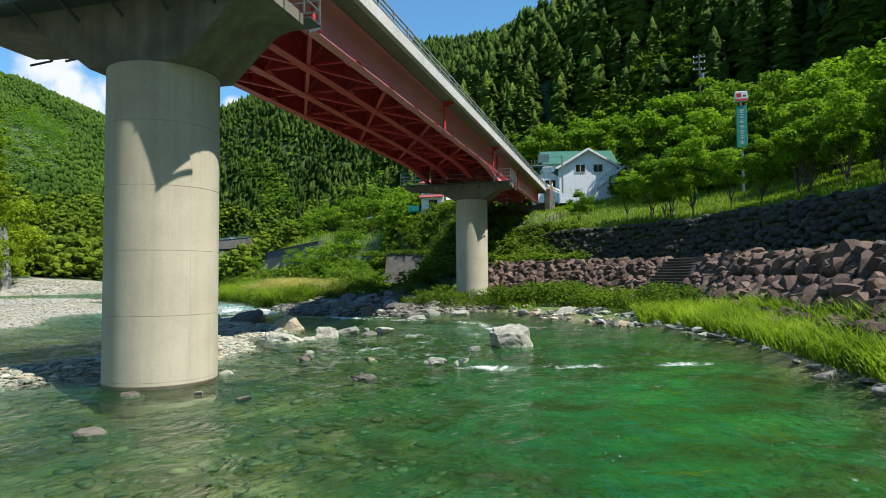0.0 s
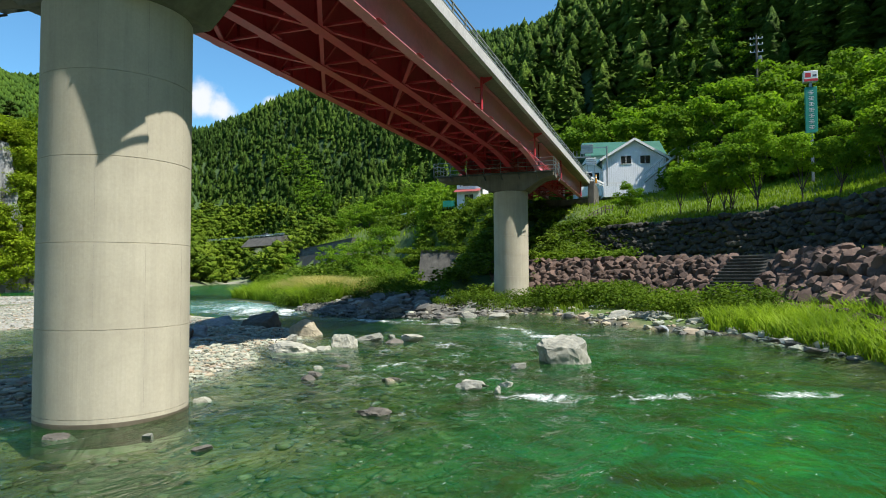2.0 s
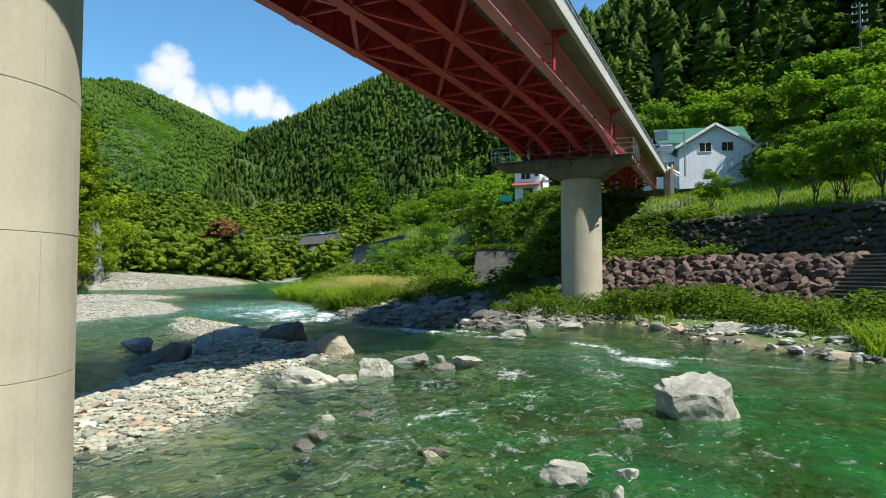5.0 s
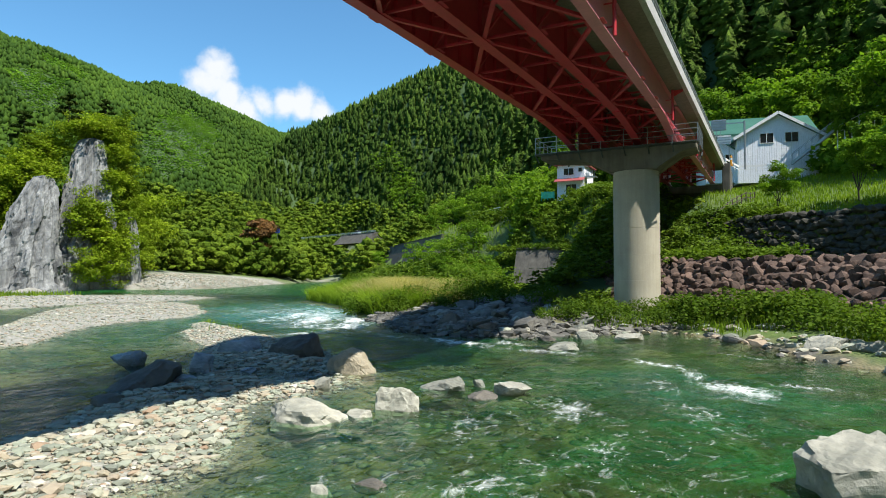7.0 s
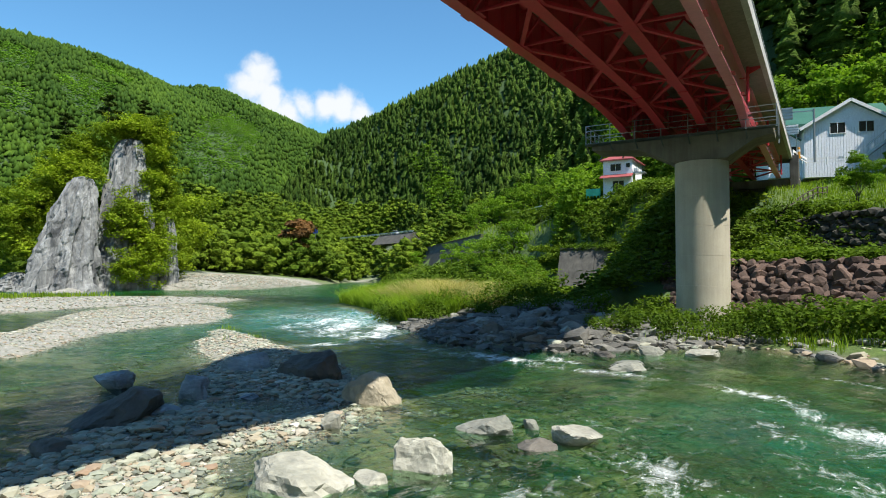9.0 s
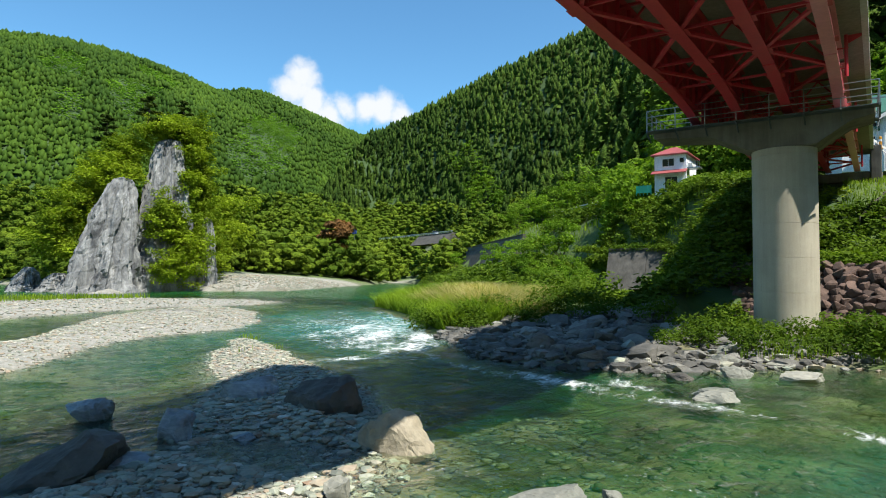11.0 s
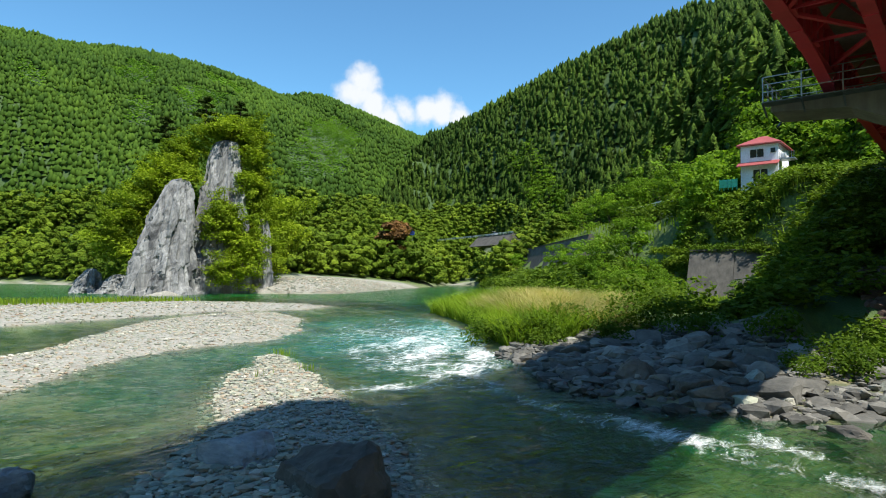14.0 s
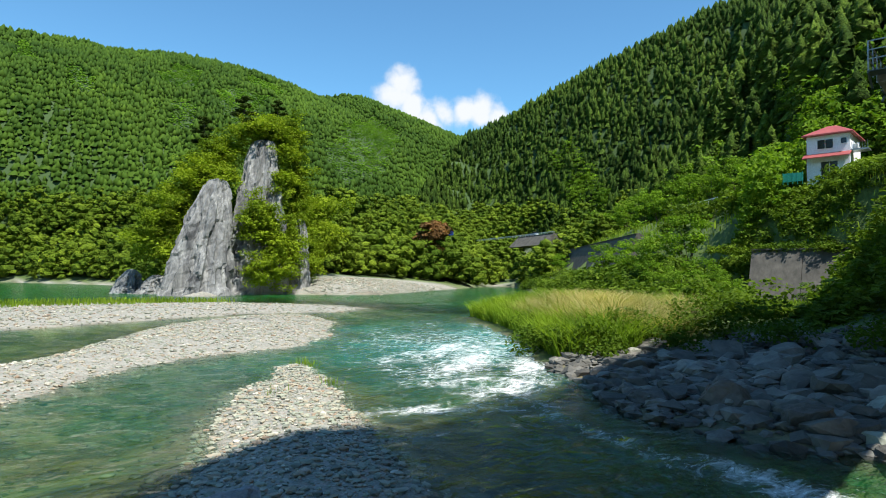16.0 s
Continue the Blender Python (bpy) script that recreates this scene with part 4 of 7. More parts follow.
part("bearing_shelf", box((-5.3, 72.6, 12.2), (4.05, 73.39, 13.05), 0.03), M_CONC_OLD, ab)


def mass(name, protos, places, mat, kind_label, category, smooth=False):
    """Joins copies of small prototype meshes, each (verts, faces), into one object. places: x, y, z, size, height, turn, which."""
    vs, fs, off, tint = [], [], 0, []
    tone = np.random.default_rng(len(places)).random(len(places)) * 0.55
    for k in range(len(protos)):
        pv, pf = protos[k]
        pick = places[:, 6].astype(int) == k
        pl = places[pick]
        if not len(pl):
            continue
        tint.append(np.repeat(tone[pick], len(pv)))
        c, s = np.cos(pl[:, 5]), np.sin(pl[:, 5])
        x = (pv[None, :, 0] * c[:, None] - pv[None, :, 1] * s[:, None]) * pl[:, 3, None] + pl[:, 0, None]
        y = (pv[None, :, 0] * s[:, None] + pv[None, :, 1] * c[:, None]) * pl[:, 3, None] + pl[:, 1, None]
        z = pv[None, :, 2] * pl[:, 4, None] + pl[:, 2, None]
        vs.append(np.stack([x, y, z], 2).reshape(-1, 3))
        fs.append((pf[None] + (np.arange(len(pl)) * len(pv))[:, None, None] + off).reshape(-1, pf.shape[1]))
        off += len(pl) * len(pv)
    ob = new(name, mesh_np(name, np.concatenate(vs), np.concatenate(fs), mat, smooth))
    put_attr(ob.data, "tint", np.concatenate(tint))
    return tagged(ob, kind_label, category, kind="stuff")


def tiered_cone(r, tiers=5, sides=8, tufts=0, power=0.75, low=0.04):
    """A conifer: skirts of jagged boughs, each drooping over the one below, and loose sprays. Unit height and width."""
    v, f = [], []
    for j in range(tiers * 2):
        t = (j // 2 + (0.82 if j % 2 else 0.0)) / tiers
        rad = 0.5 * (1 - t * 0.97) ** power * (0.66 if j % 2 else 1.0)
        for i in range(sides):
            a = 6.283 * (i + 0.5 * (j // 2 % 2)) / sides + r.normal(0, 0.14)
            q = rad * (0.72 + 0.56 * r.random())
            v.append((q * math.cos(a), q * math.sin(a), low + (1 - low) * t * 0.97 - (0.0 if j % 2 else 0.045 * r.random()) + r.normal(0, 0.012)))
    v.append((r.normal(0, 0.015), r.normal(0, 0.015), 1.03))
    for j in range(tiers * 2 - 1):
        for i in range(sides):
            a, b = j * sides + i, j * sides + (i + 1) % sides
            f += [(a, b, b + sides), (a, b + sides, a + sides)]
    k = (tiers * 2 - 1) * sides
    for i in range(sides):
        f.append((k + i, k + (i + 1) % sides, k + sides))
    for i in range(tufts):
        t = ((i + r.random()) / tufts) ** 1.2 * 0.95
        a = i * 2.4 + r.normal(0, 0.3)
        q = 0.5 * (1 - t * 0.97) ** power * (0.75 + 0.4 * r.random())
        c, w = np.array((q * math.cos(a), q * math.sin(a), low + t * 0.95)), 0.05 + 0.07 * (1 - t)
        o, sd = np.array((math.cos(a), math.sin(a), -0.12)), np.array((-math.sin(a), math.cos(a), 0.0))
        b = len(v)
        v += [tuple(c + o * w * 1.3), tuple(c + sd * w + np.array((0, 0, 0.022))), tuple(c - sd * w + np.array((0, 0, 0.022)))]
        f.append((b, b + 1, b + 2))
    return np.array(v), np.array(f)


def round_crown(r, lobes=12, leaves=190, leaf=0.036, squash=0.62):
    """A broad crown: overlapping lumpy boughs in tiers with loose sprays of leaves round them. Unit width and height."""
    ball = [(0, 0, 1), (0, 0, -1)] + [(math.cos(k * 1.2566) * 0.894, math.sin(k * 1.2566) * 0.894, 0.447) for k in range(5)] + [(math.cos(k * 1.2566 + 0.628) * 0.894, math.sin(k * 1.2566 + 0.628) * 0.894, -0.447) for k in range(5)]
    faces = [(0, 2 + k, 2 + (k + 1) % 5) for k in range(5)] + [(1, 7 + (k + 1) % 5, 7 + k) for k in range(5)] + [(2 + k, 7 + k, 2 + (k + 1) % 5) for k in range(5)] + [(7 + k, 7 + (k + 1) % 5, 2 + (k + 1) % 5) for k in range(5)]
    v, f = [], []
    for k in range(lobes):
        a, e = k * 2.4 + r.normal(0, 0.25), (k + 0.5) / lobes
        q = 0.37 * math.sqrt(1 - e * e * 0.92) * r.uniform(0.75, 1.12)
        c = np.array((q * math.cos(a), q * math.sin(a), 0.20 + 0.66 * e + r.normal(0, 0.03)))
        s = 0.11 + 0.08 * r.random()
        b = len(v)
        v += [tuple(c + np.array(p) * s * 0.9 * (0.68 + 0.6 * r.random()) * np.array((1, 1, squash))) for p in ball]
        f += [(b + i, b + j, b + m) for i, j, m in faces]
        for _ in range(leaves // lobes):
            d = r.normal(size=3) + np.array((0, 0, 0.35))
            d /= np.linalg.norm(d)
            p = c + d * s * (0.95 + 0.35 * r.random()) * np.array((1, 1, squash))
            n = d * 0.6 + r.normal(0, 0.4, 3) + np.array((0, 0, 0.6))
            t = np.cross(n, r.normal(size=3))
            t *= leaf * (0.6 + 0.8 * r.random()) / np.linalg.norm(t)
            u = np.cross(n, t) * 0.8 / np.linalg.norm(n)
            b = len(v)
            v += [tuple(p - t), tuple(p + t), tuple(p + u)]
            f.append((b, b + 1, b + 2))
    return np.array(v), np.array(f)


def spray_crown(r, boughs=15, leaves=26, leaf=0.038):
    """A broad crown seen from nearer: flat boughs of leaf sprays with gaps between them. Unit width and height."""
    v = []
    for k in range(boughs):
        a, e = k * 2.4 + r.normal(0, 0.3), (k + 0.5) / boughs
        q = 0.40 * math.sqrt(1 - e * e * 0.9) * r.uniform(0.6, 1.1)
        c = np.array((q * math.cos(a), q * math.sin(a), 0.14 + 0.76 * e + r.normal(0, 0.03)))
        d = r.normal(size=(leaves, 3))
        d /= np.linalg.norm(d, axis=1)[:, None]
        p = c + d * r.uniform(0.10, 0.17) * np.array((1.15, 1.15, 0.45)) * (0.4 + 0.6 * r.random((leaves, 1)))
        n = d * 0.5 + r.normal(0, 0.35, (leaves, 3)) + np.array((0, 0, 0.8))
        n /= np.linalg.norm(n, axis=1)[:, None]
        t = np.cross(n, r.normal(size=(leaves, 3)))
        t *= (leaf * (0.6 + 0.8 * r.random(leaves)) / np.linalg.norm(t, axis=1))[:, None]
        u = np.cross(n, t) * 0.65
        v.append(np.stack([p - t, p + u, p + t, p - u], 1).reshape(-1, 3))
    v = np.concatenate(v)
    return v, np.arange(len(v)).reshape(-1, 4)


r3 = np.random.default_rng(3)
CEDARS = [tiered_cone(r3, 6, 7, 60, 0.55) for _ in range(6)]
CONIFERS = [tiered_cone(r3, 3, 5, 8, 0.58) for _ in range(6)]
CONIFERS_FAR = [tiered_cone(r3, 2, 5, 0, 0.45) for _ in range(6)]
ROUND = [round_crown(r3, 5, 12, 0.06) for _ in range(6)]
LEAFY = [round_crown(r3) for _ in range(6)]
SPRAYS = [spray_crown(r3) for _ in range(5)]


def scatter(n, x0, x1, y0, y1, keep, r, first=None):
    """Random places that pass keep; first is a quicker test, made before it."""
    x, y = r.uniform(x0, x1, n), r.uniform(y0, y1, n)
    if first:
        k = first(x, y)
        x, y = x[k], y[k]
    k = keep(x, y)
    return x[k], y[k]


def place(x, y, w, h, r, sink=0.3, kinds=5):
    z = mesh_z(x, y) - sink
    n = len(x)
    q = 0.7 + 0.75 * r.random(n) ** 1.6
    return np.stack([x, y, z, w * q, h * q * (0.85 + 0.3 * r.random(n)), r.random(n) * 6.28, r.integers(0, kinds, n)], 1)


def east_side(x, y):
    """True on the hill above the road, false on the hill across the pool."""
    return hills(x, y, RIDGES[len(CREST_WEST) - 1:]) > hills(x, y, RIDGES[:len(CREST_WEST) - 1])


def on_right_hill(x, y):
    u = line_sd(x, y, UPLINE)
    return east_side(x, y) & (mesh_z(x, y) > np.where(x < -90, 22, 15)) & (((u > 17) & (x < -2)) | ((y > 190) & (x < -130)) | ((y > 222) & (x < -60)) | ((line_sd(x, y, WALLTOP) > 44) & (x >= -2)))


CLEARINGS = [[(-325, 166), (-344, 192), (-328, 208), (-287, 174), (-272, 154), (-286, 154)], [(-310, 138), (-312, 150), (-295, 145), (-279, 136), (-283, 129)],
             [(-251, 191), (-297, 236), (-337, 292), (-293, 279), (-235, 216), (-224, 184), (-234, 181)], [(-351, 100), (-359, 109), (-335, 112), (-321, 106), (-327, 99)],
             [(-351, 146), (-381, 174), (-365, 183), (-321, 157), (-328, 145)], [(-399, 222), (-370, 226), (-343, 230), (-334, 213), (-352, 207)], [(-450, 100), (-436, 103), (-366, 94), (-368, 85)]]


def light_patch(x, y):
    w = 5 * fbm(x, y, 14, 21, 3)
    d = np.full(np.shape(x), -1e9)
    for poly in CLEARINGS:
        d = np.maximum(d, poly_sd(x, y, poly))
    return d > w


def facing(x, y):
    """True on slopes that rise away from the river, and just past the crest."""
    d = np.hypot(x, y)
    z = mesh_z(x, y)
    return (mesh_z(x * (1 + 14 / d), y * (1 + 14 / d)) > z - 3)


x, y = scatter(29000, -430, 130, 70, 430, lambda x, y: on_right_hill(x, y) & facing(x, y), r3, lambda x, y: (line_sd(x, y, UPLINE) > 17) | (x > -2) | ((y > 190) & (x < -60)))
near = np.hypot(x, y) < 190
mass("near_cedar_forest", CEDARS, place(x[near], y[near], 5.2, 11.0, r3, 1.5), M_CEDAR_NEAR, "tall dark green cedars on the steep hillside", "forest", True)
mass("cedar_forest", CONIFERS, place(x[~near], y[~near], 4.2, 7.4, r3, 0.8), M_CEDAR, "dense dark green cedar forest on the steep hillside", "forest", True)
x, y = scatter(62000, -500, -110, 10, 470, lambda x, y: (mesh_z(x, y) > 22) & ~light_patch(x, y) & facing(x, y), r3, lambda x, y: ~east_side(x, y))
mass("far_cedar_forest", CONIFERS_FAR, place(x, y, 3.4, 3.8, r3), M_CEDAR_FAR, "dark green cedar forest on the far hill", "forest", True)
x, y = scatter(40000, -480, -170, 40, 470, lambda x, y: (poly_sd(x, y, LEFT_BANK) > 30) & facing(x, y), r3, light_patch)
mass("far_broadleaf_wood", ROUND, place(x, y, 3.6, 2.6, r3, 0.3), M_LEAF_FAR, "bright green broadleaf wood on the far hill", "forest", True)


# ---- stone shapes ----
def ico(sub):
    bm = bmesh.new()
    bmesh.ops.create_icosphere(bm, subdivisions=sub, radius=1.0)
    v = np.array([p.co[:] for p in bm.verts])
    f = np.array([[q.index for q in p.verts] for p in bm.faces])
    bm.free()
    return v, f


ICO1, ICO2, ICO3, ICO4 = ico(1), ico(2), ico(3), ico(4)


def stone_shape(r, base, cuts=9, depth=(0.45, 0.85), rough=0.06):
    """A broken stone: a ball cut flat by planes from all sides, with a little unevenness."""
    v, f = base
    v = v * (1 + rough * r.normal(size=(len(v), 1)))
    for _ in range(cuts):
        n = r.normal(size=3)
        n /= np.linalg.norm(n)
        d = r.uniform(*depth)
        over = np.maximum(v @ n - d, 0)
        v = v - over[:, None] * n * 0.9
    v = v - (v.max(0) + v.min(0)) / 2
    return v / (v.max(0) - v.min(0)), f


def boulder(x, y, w, h, mat, label, lift=0.0, turn=None, cuts=12, flat=0.75, category="boulder", group="river boulders", dome=0.55):
    """One boulder of width w standing h out of the water or ground at x, y."""
    r = np.random.default_rng(int(abs(x * 131 + y * 977) * 10) + 5)
    v, f = stone_shape(r, ICO3 if w < 0.6 else ICO4, cuts, (0.34, 0.74), 0.008)
    top = v[:, 2] > 0.22
    v[top, 2] = 0.22 + (v[top, 2] - 0.22) * dome + 0.10 * v[top, 0]
    v[:, 2] = (v[:, 2] - v[:, 2].min()) / (v[:, 2].max() - v[:, 2].min()) - 0.5
    p = v * 3.1
    wob = np.array([noise.noise(Vector(q) + Vector((x, y, 0))) + 0.5 * noise.noise(Vector(q) * 3.1) + 0.25 * noise.noise(Vector(q) * 7.3) for q in p])
    v = v * (1 + 0.16 * wob[:, None])
    v = v * np.concatenate([np.repeat((1.06 - 0.22 * (v[:, 2:3] + 0.5)), 2, 1), np.ones((len(v), 1))], 1)
    h *= 0.74
    tot = h * 1.5 + 0.1
    v = v * np.array([w * 1.05, w * flat, tot])
    me = mesh_np("boulder", v, f, mat, False)
    ob = new("boulder", me)
    lift += 0.85 * max(0.0, float(ground_z(x, y)))
    ob.matrix_basis = pose(x, y, h - tot / 2 + lift, 0, 0, r.uniform(-25, 25) if turn is None else turn)
    return tagged(ob, label, category, group)


def line_points(line, step):
    """Even steps along a plan line: place, direction and the way walked."""
    out, carry, total = [], 0.0, 0.0
    for (ax, ay), (bx_, by_) in zip(line, line[1:]):
        ln = math.hypot(bx_ - ax, by_ - ay)
        s = carry
        while s < ln:
            out.append((ax + (bx_ - ax) * s / ln, ay + (by_ - ay) * s / ln, (bx_ - ax) / ln, (by_ - ay) / ln, total + s))
            s += step
        carry = s - ln
        total += ln
    return out


# ---- pitched slope of broken stone ----
r4 = np.random.default_rng(4)
riprap = tagged(new("riprap_slope"), "sloping bank pitched with rough brown stones", "embankment", kind="structure")
STAIR_A, STAIR_B = Vector((15.1, 34.2, 0.35)), Vector((18.9, 38.3, 4.25))
stair_dir = (STAIR_B - STAIR_A).to_2d().normalized()
SHAPES = [stone_shape(r4, ICO2, 10, (0.4, 0.72), 0.03) for _ in range(14)]
STONE_MESH = [mesh_np("stone", v, f, M_RIPRAP) for v, f in SHAPES]
bm = bmesh.new()
bk_lo, bk_hi = [], []
for px, py, dx, dy, way in line_points(TERRACE[1:], 1.5):
    bk_lo.append(bm.verts.new((px - dy * 4.7, py + dx * 4.7, 0.30)))
    bk_hi.append(bm.verts.new((px - dy * 0.05, py + dx * 0.05, 4.16)))
for a in range(len(bk_lo) - 1):
    bm.faces.new((bk_lo[a], bk_lo[a + 1], bk_hi[a + 1], bk_hi[a]))
part("earth_backing", bm, M_GAP, riprap, "dark earth between the stones")
singles, joined = [], []
for row in range(11):
    size = 0.62
    for px, py, dx, dy, way in line_points(TERRACE[1:], size):
        nx, ny = dy, -dx                           # towards the hill
        t = row / 10.0
        big = 0.80 + 0.30 * sstep(42, 27, py)
        if big > 1.06 and row % 4 == 2:
            continue
        jx, jy = r4.normal(0, 0.10, 2)
        d = -4.55 + 4.4 * t
        x, y = px + nx * d + dx * (row % 2) * size / 2 + jx, py + ny * d + dy * (row % 2) * size / 2 + jy
        rel = Vector((x, y)) - STAIR_A.to_2d()
        if abs(rel.dot(Vector((stair_dir.y, -stair_dir.x)))) < 2.0 or y < -25:
            continue
        z = 0.4 + 3.75 * t + r4.normal(0, 0.05)
        s = big * r4.uniform(0.85, 1.35)
        it = (x, y, z, s, r4.random() * 6.28, r4.integers(0, 14), r4.uniform(-0.5, 0.5))
        (singles if (16 < y < 52 and 0.5 < x < 24 and len(singles) < 420) else joined).append(it)
for x, y, z, s, a, k, tl in singles:
    ob = new("stone", STONE_MESH[k])
    ob.parent = riprap
    ob.matrix_basis = Matrix.LocRotScale((x, y, z), Euler((tl, tl * 0.6, a)), (s, s * 0.9, s * 0.8))
rest = np.array([(x, y, z, s, s * 0.85, a, k) for x, y, z, s, a, k, tl in joined])
rs = mass("rest_of_stones", SHAPES, rest, M_RIPRAP_J, "rough brown pitching stones", "")
rs.parent = riprap

# ---- upper retaining wall, shade painted into its stones ----
upper = tagged(new("stone_retaining_wall"), "tall dry-stone retaining wall, its shade coloured into the stones", "retaining wall", kind="structure")
WSHAPES = [stone_shape(r4, ICO1, 6, (0.5, 0.8), 0.05) for _ in range(8)]
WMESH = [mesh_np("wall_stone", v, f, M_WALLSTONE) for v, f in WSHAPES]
ws, wj = [], []
for row in range(8):
    for px, py, dx, dy, way in line_points(WALLTOP[1:-1], 0.66):
        nx, ny = dy, -dx
        t = (row + 0.5) / 8
        d = -1.85 + 1.75 * t
        sx, sy = px + nx * d + dx * 0.33 * (row % 2) + r4.normal(0, 0.05), py + ny * d + dy * 0.33 * (row % 2)
        it = (sx, sy, 4.2 + 4.1 * t + r4.normal(0, 0.12), r4.uniform(0.65, 1.15), math.atan2(dy, dx) + r4.normal(0, 0.25), r4.integers(0, 8))
        if sy < -20:
            continue
        (ws if (30 < sy < 62 and sx < 24 and len(ws) < 300) else wj).append(it)
for x, y, z, s, a, k in ws:
    ob = new("wall_stone", WMESH[k])
    ob.parent = upper
    ob.matrix_basis = Matrix.LocRotScale((x, y, z), Euler((0, 0, a)), (s, s * 0.8, s * 0.72))
wr = mass("rest_of_stones", WSHAPES, np.array([(x, y, z, s, s * 0.72, a, k) for x, y, z, s, a, k in wj]), M_WALLSTONE, "wall stones coloured dark for shade", "")
wr.parent = upper

# kerb along the terrace
kerb = tagged(new("terrace_kerb"), "thin concrete kerb along the terrace edge", "kerb", kind="structure")
bm = bmesh.new()
for (ax, ay), (cx, cy) in zip(TERRACE[1:-1], TERRACE[2:]):
    add_bar(bm, (ax, ay, 4.22), (cx, cy, 4.22), 0.28, 0.22)
part("kerb_strip", bm, M_CONC_WALL, kerb)

# ---- stone steps ----
stairs = thing("stone_stairs", "long flight of concrete steps up the stone slope", "stairs")
side = Vector((stair_dir.y, -stair_dir.x))
N_STEP = 17
for i in range(N_STEP):
    t0, t1 = i / N_STEP, (i + 1) / N_STEP
    a, b = STAIR_A.lerp(STAIR_B, t0), STAIR_A.lerp(STAIR_B, t1)
    bm = bmesh.new()
    ctr = (a + b) / 2
    m = Matrix.Translation((ctr.x, ctr.y, 0)) @ Matrix.Rotation(math.atan2(stair_dir.y, stair_dir.x), 4, "Z")
    ln = (b - a).to_2d().length
    add_box(bm, (-ln / 2 - 0.04, -1.9, a.z - 0.5), (ln / 2 + 0.4, 1.9, b.z - 0.08), 0.0, m)
    st = part("step", bm, M_GAP, stairs, "dark step riser")
    part("tread", box((-ln / 2 - 0.10, -1.95, b.z - 0.077), (ln / 2 + 0.30, 1.95, b.z), 0.015, m), M_CONC_WALL, st)

# ---- concrete retaining walls across the channel ----


def leaning_wall(a, b, z0, z1, lean, label, th=0.6):
    """A battered concrete wall from a to b in plan, in poured panels."""
    w = tagged(new("concrete_retaining_wall"), label, "retaining wall", kind="structure")
    a, b = Vector(a), Vector(b)
    d = (b - a).normalized()
    nrm = Vector((d.y, -d.x))
    n = max(2, int((b - a).length / 4.5))
    for i in range(n):
        p, q = a.lerp(b, i / n), a.lerp(b, (i + 1) / n)
        p, q = p + d * 0.02, q - d * 0.02
        bm = bmesh.new()
        vs = []
        for pt in (p, q):
            for off, z in ((lean, z0), (0, z1), (-th, z1), (-th, z0)):
                vs.append(bm.verts.new((pt.x + nrm.x * off, pt.y + nrm.y * off, z)))
        for f in ((0, 1, 2, 3), (7, 6, 5, 4), (0, 4, 5, 1), (1, 5, 6, 2), (2, 6, 7, 3), (3, 7, 4, 0)):
            bm.faces.new([vs[k] for k in f])
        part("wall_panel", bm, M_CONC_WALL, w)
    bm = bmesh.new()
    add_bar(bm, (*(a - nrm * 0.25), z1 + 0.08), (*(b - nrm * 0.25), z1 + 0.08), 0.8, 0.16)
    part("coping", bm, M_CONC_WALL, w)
    return w


leaning_wall((-22.8, 80.9), (-8.8, 81.7), 1.0, 6.7, 2.4, "sloping grey concrete retaining wall streaked with lime", 2.4)
leaning_wall((-29.2, 97.3), (-24.8, 93.3), 6.5, 12.0, 3.0, "short grey concrete wall beside the road")
leaning_wall((-99.9, 168.9), (-51.9, 114.9), 4.2, 11.4, 3.2, "sloping grey concrete river wall half hidden by shrubs", 1.2)
leaning_wall((-143, 203.0), (-119, 191.0), 14.5, 18.4, 4.0, "grey concrete wall below the far road", 7.0)

# ---- road barriers ----


def barrier(line, z, label, h=0.75):
    g = thing("guard_rail", label, "guard rail")
    for x, y, dx, dy, way in line_points(line, 2.0):
        part("post", tube((x, y, z - 0.1), (x, y, z + h), 0.06, seg=6), M_SIGNWHITE, g)
    for (ax, ay), (cx, cy) in zip(line, line[1:]):
        part("beam", bar((ax, ay, z + h - 0.12), (cx, cy, z + h - 0.12), 0.05, 0.22, up=(0, 0, 1)), M_SIGNWHITE, g)
        part("beam", bar((ax, ay, z + h - 0.5), (cx, cy, z + h - 0.5), 0.04, 0.08), M_SIGNWHITE, g)
    return g


barrier([(-175.6, 217.1), (-144.2, 203.3), (-118.4, 190.6)], 18.5, "white guard rail along the riverside road")
barrier([(-50, 125), (-40, 114.5), (-31.5, 106.3)], 15.7, "white guard rail above the bushes")
barrier([(4.4, 74), (5.6, 80), (9.0, 80.5)], 15.4, "white road barrier at the end of the bridge")

# ---- houses ----


def window_unit(parent, x0, x1, z0, z1, y, frame=M_SIGNWHITE, mull=1):
    """A window set into a wall that faces -y at y."""
    w = part("window", box((x0, y - 0.03, z0), (x1, y + 0.05, z1)), M_GLASS, parent, "dark glass window")
    t = 0.07
    for a, b in (((x0 - t, z0 - t), (x1 + t, z0)), ((x0 - t, z1), (x1 + t, z1 + t)), ((x0 - t, z0), (x0, z1)), ((x1, z0), (x1 + t, z1))):
        part("window_frame", box((a[0], y - 0.08, a[1]), (b[0], y + 0.05, b[1])), frame, w)
    for i in range(1, mull + 1):
        x = x0 + (x1 - x0) * i / (mull + 1)
        part("mullion", box((x - 0.03, y - 0.06, z0), (x + 0.03, y + 0.04, z1)), frame, w)
    return w


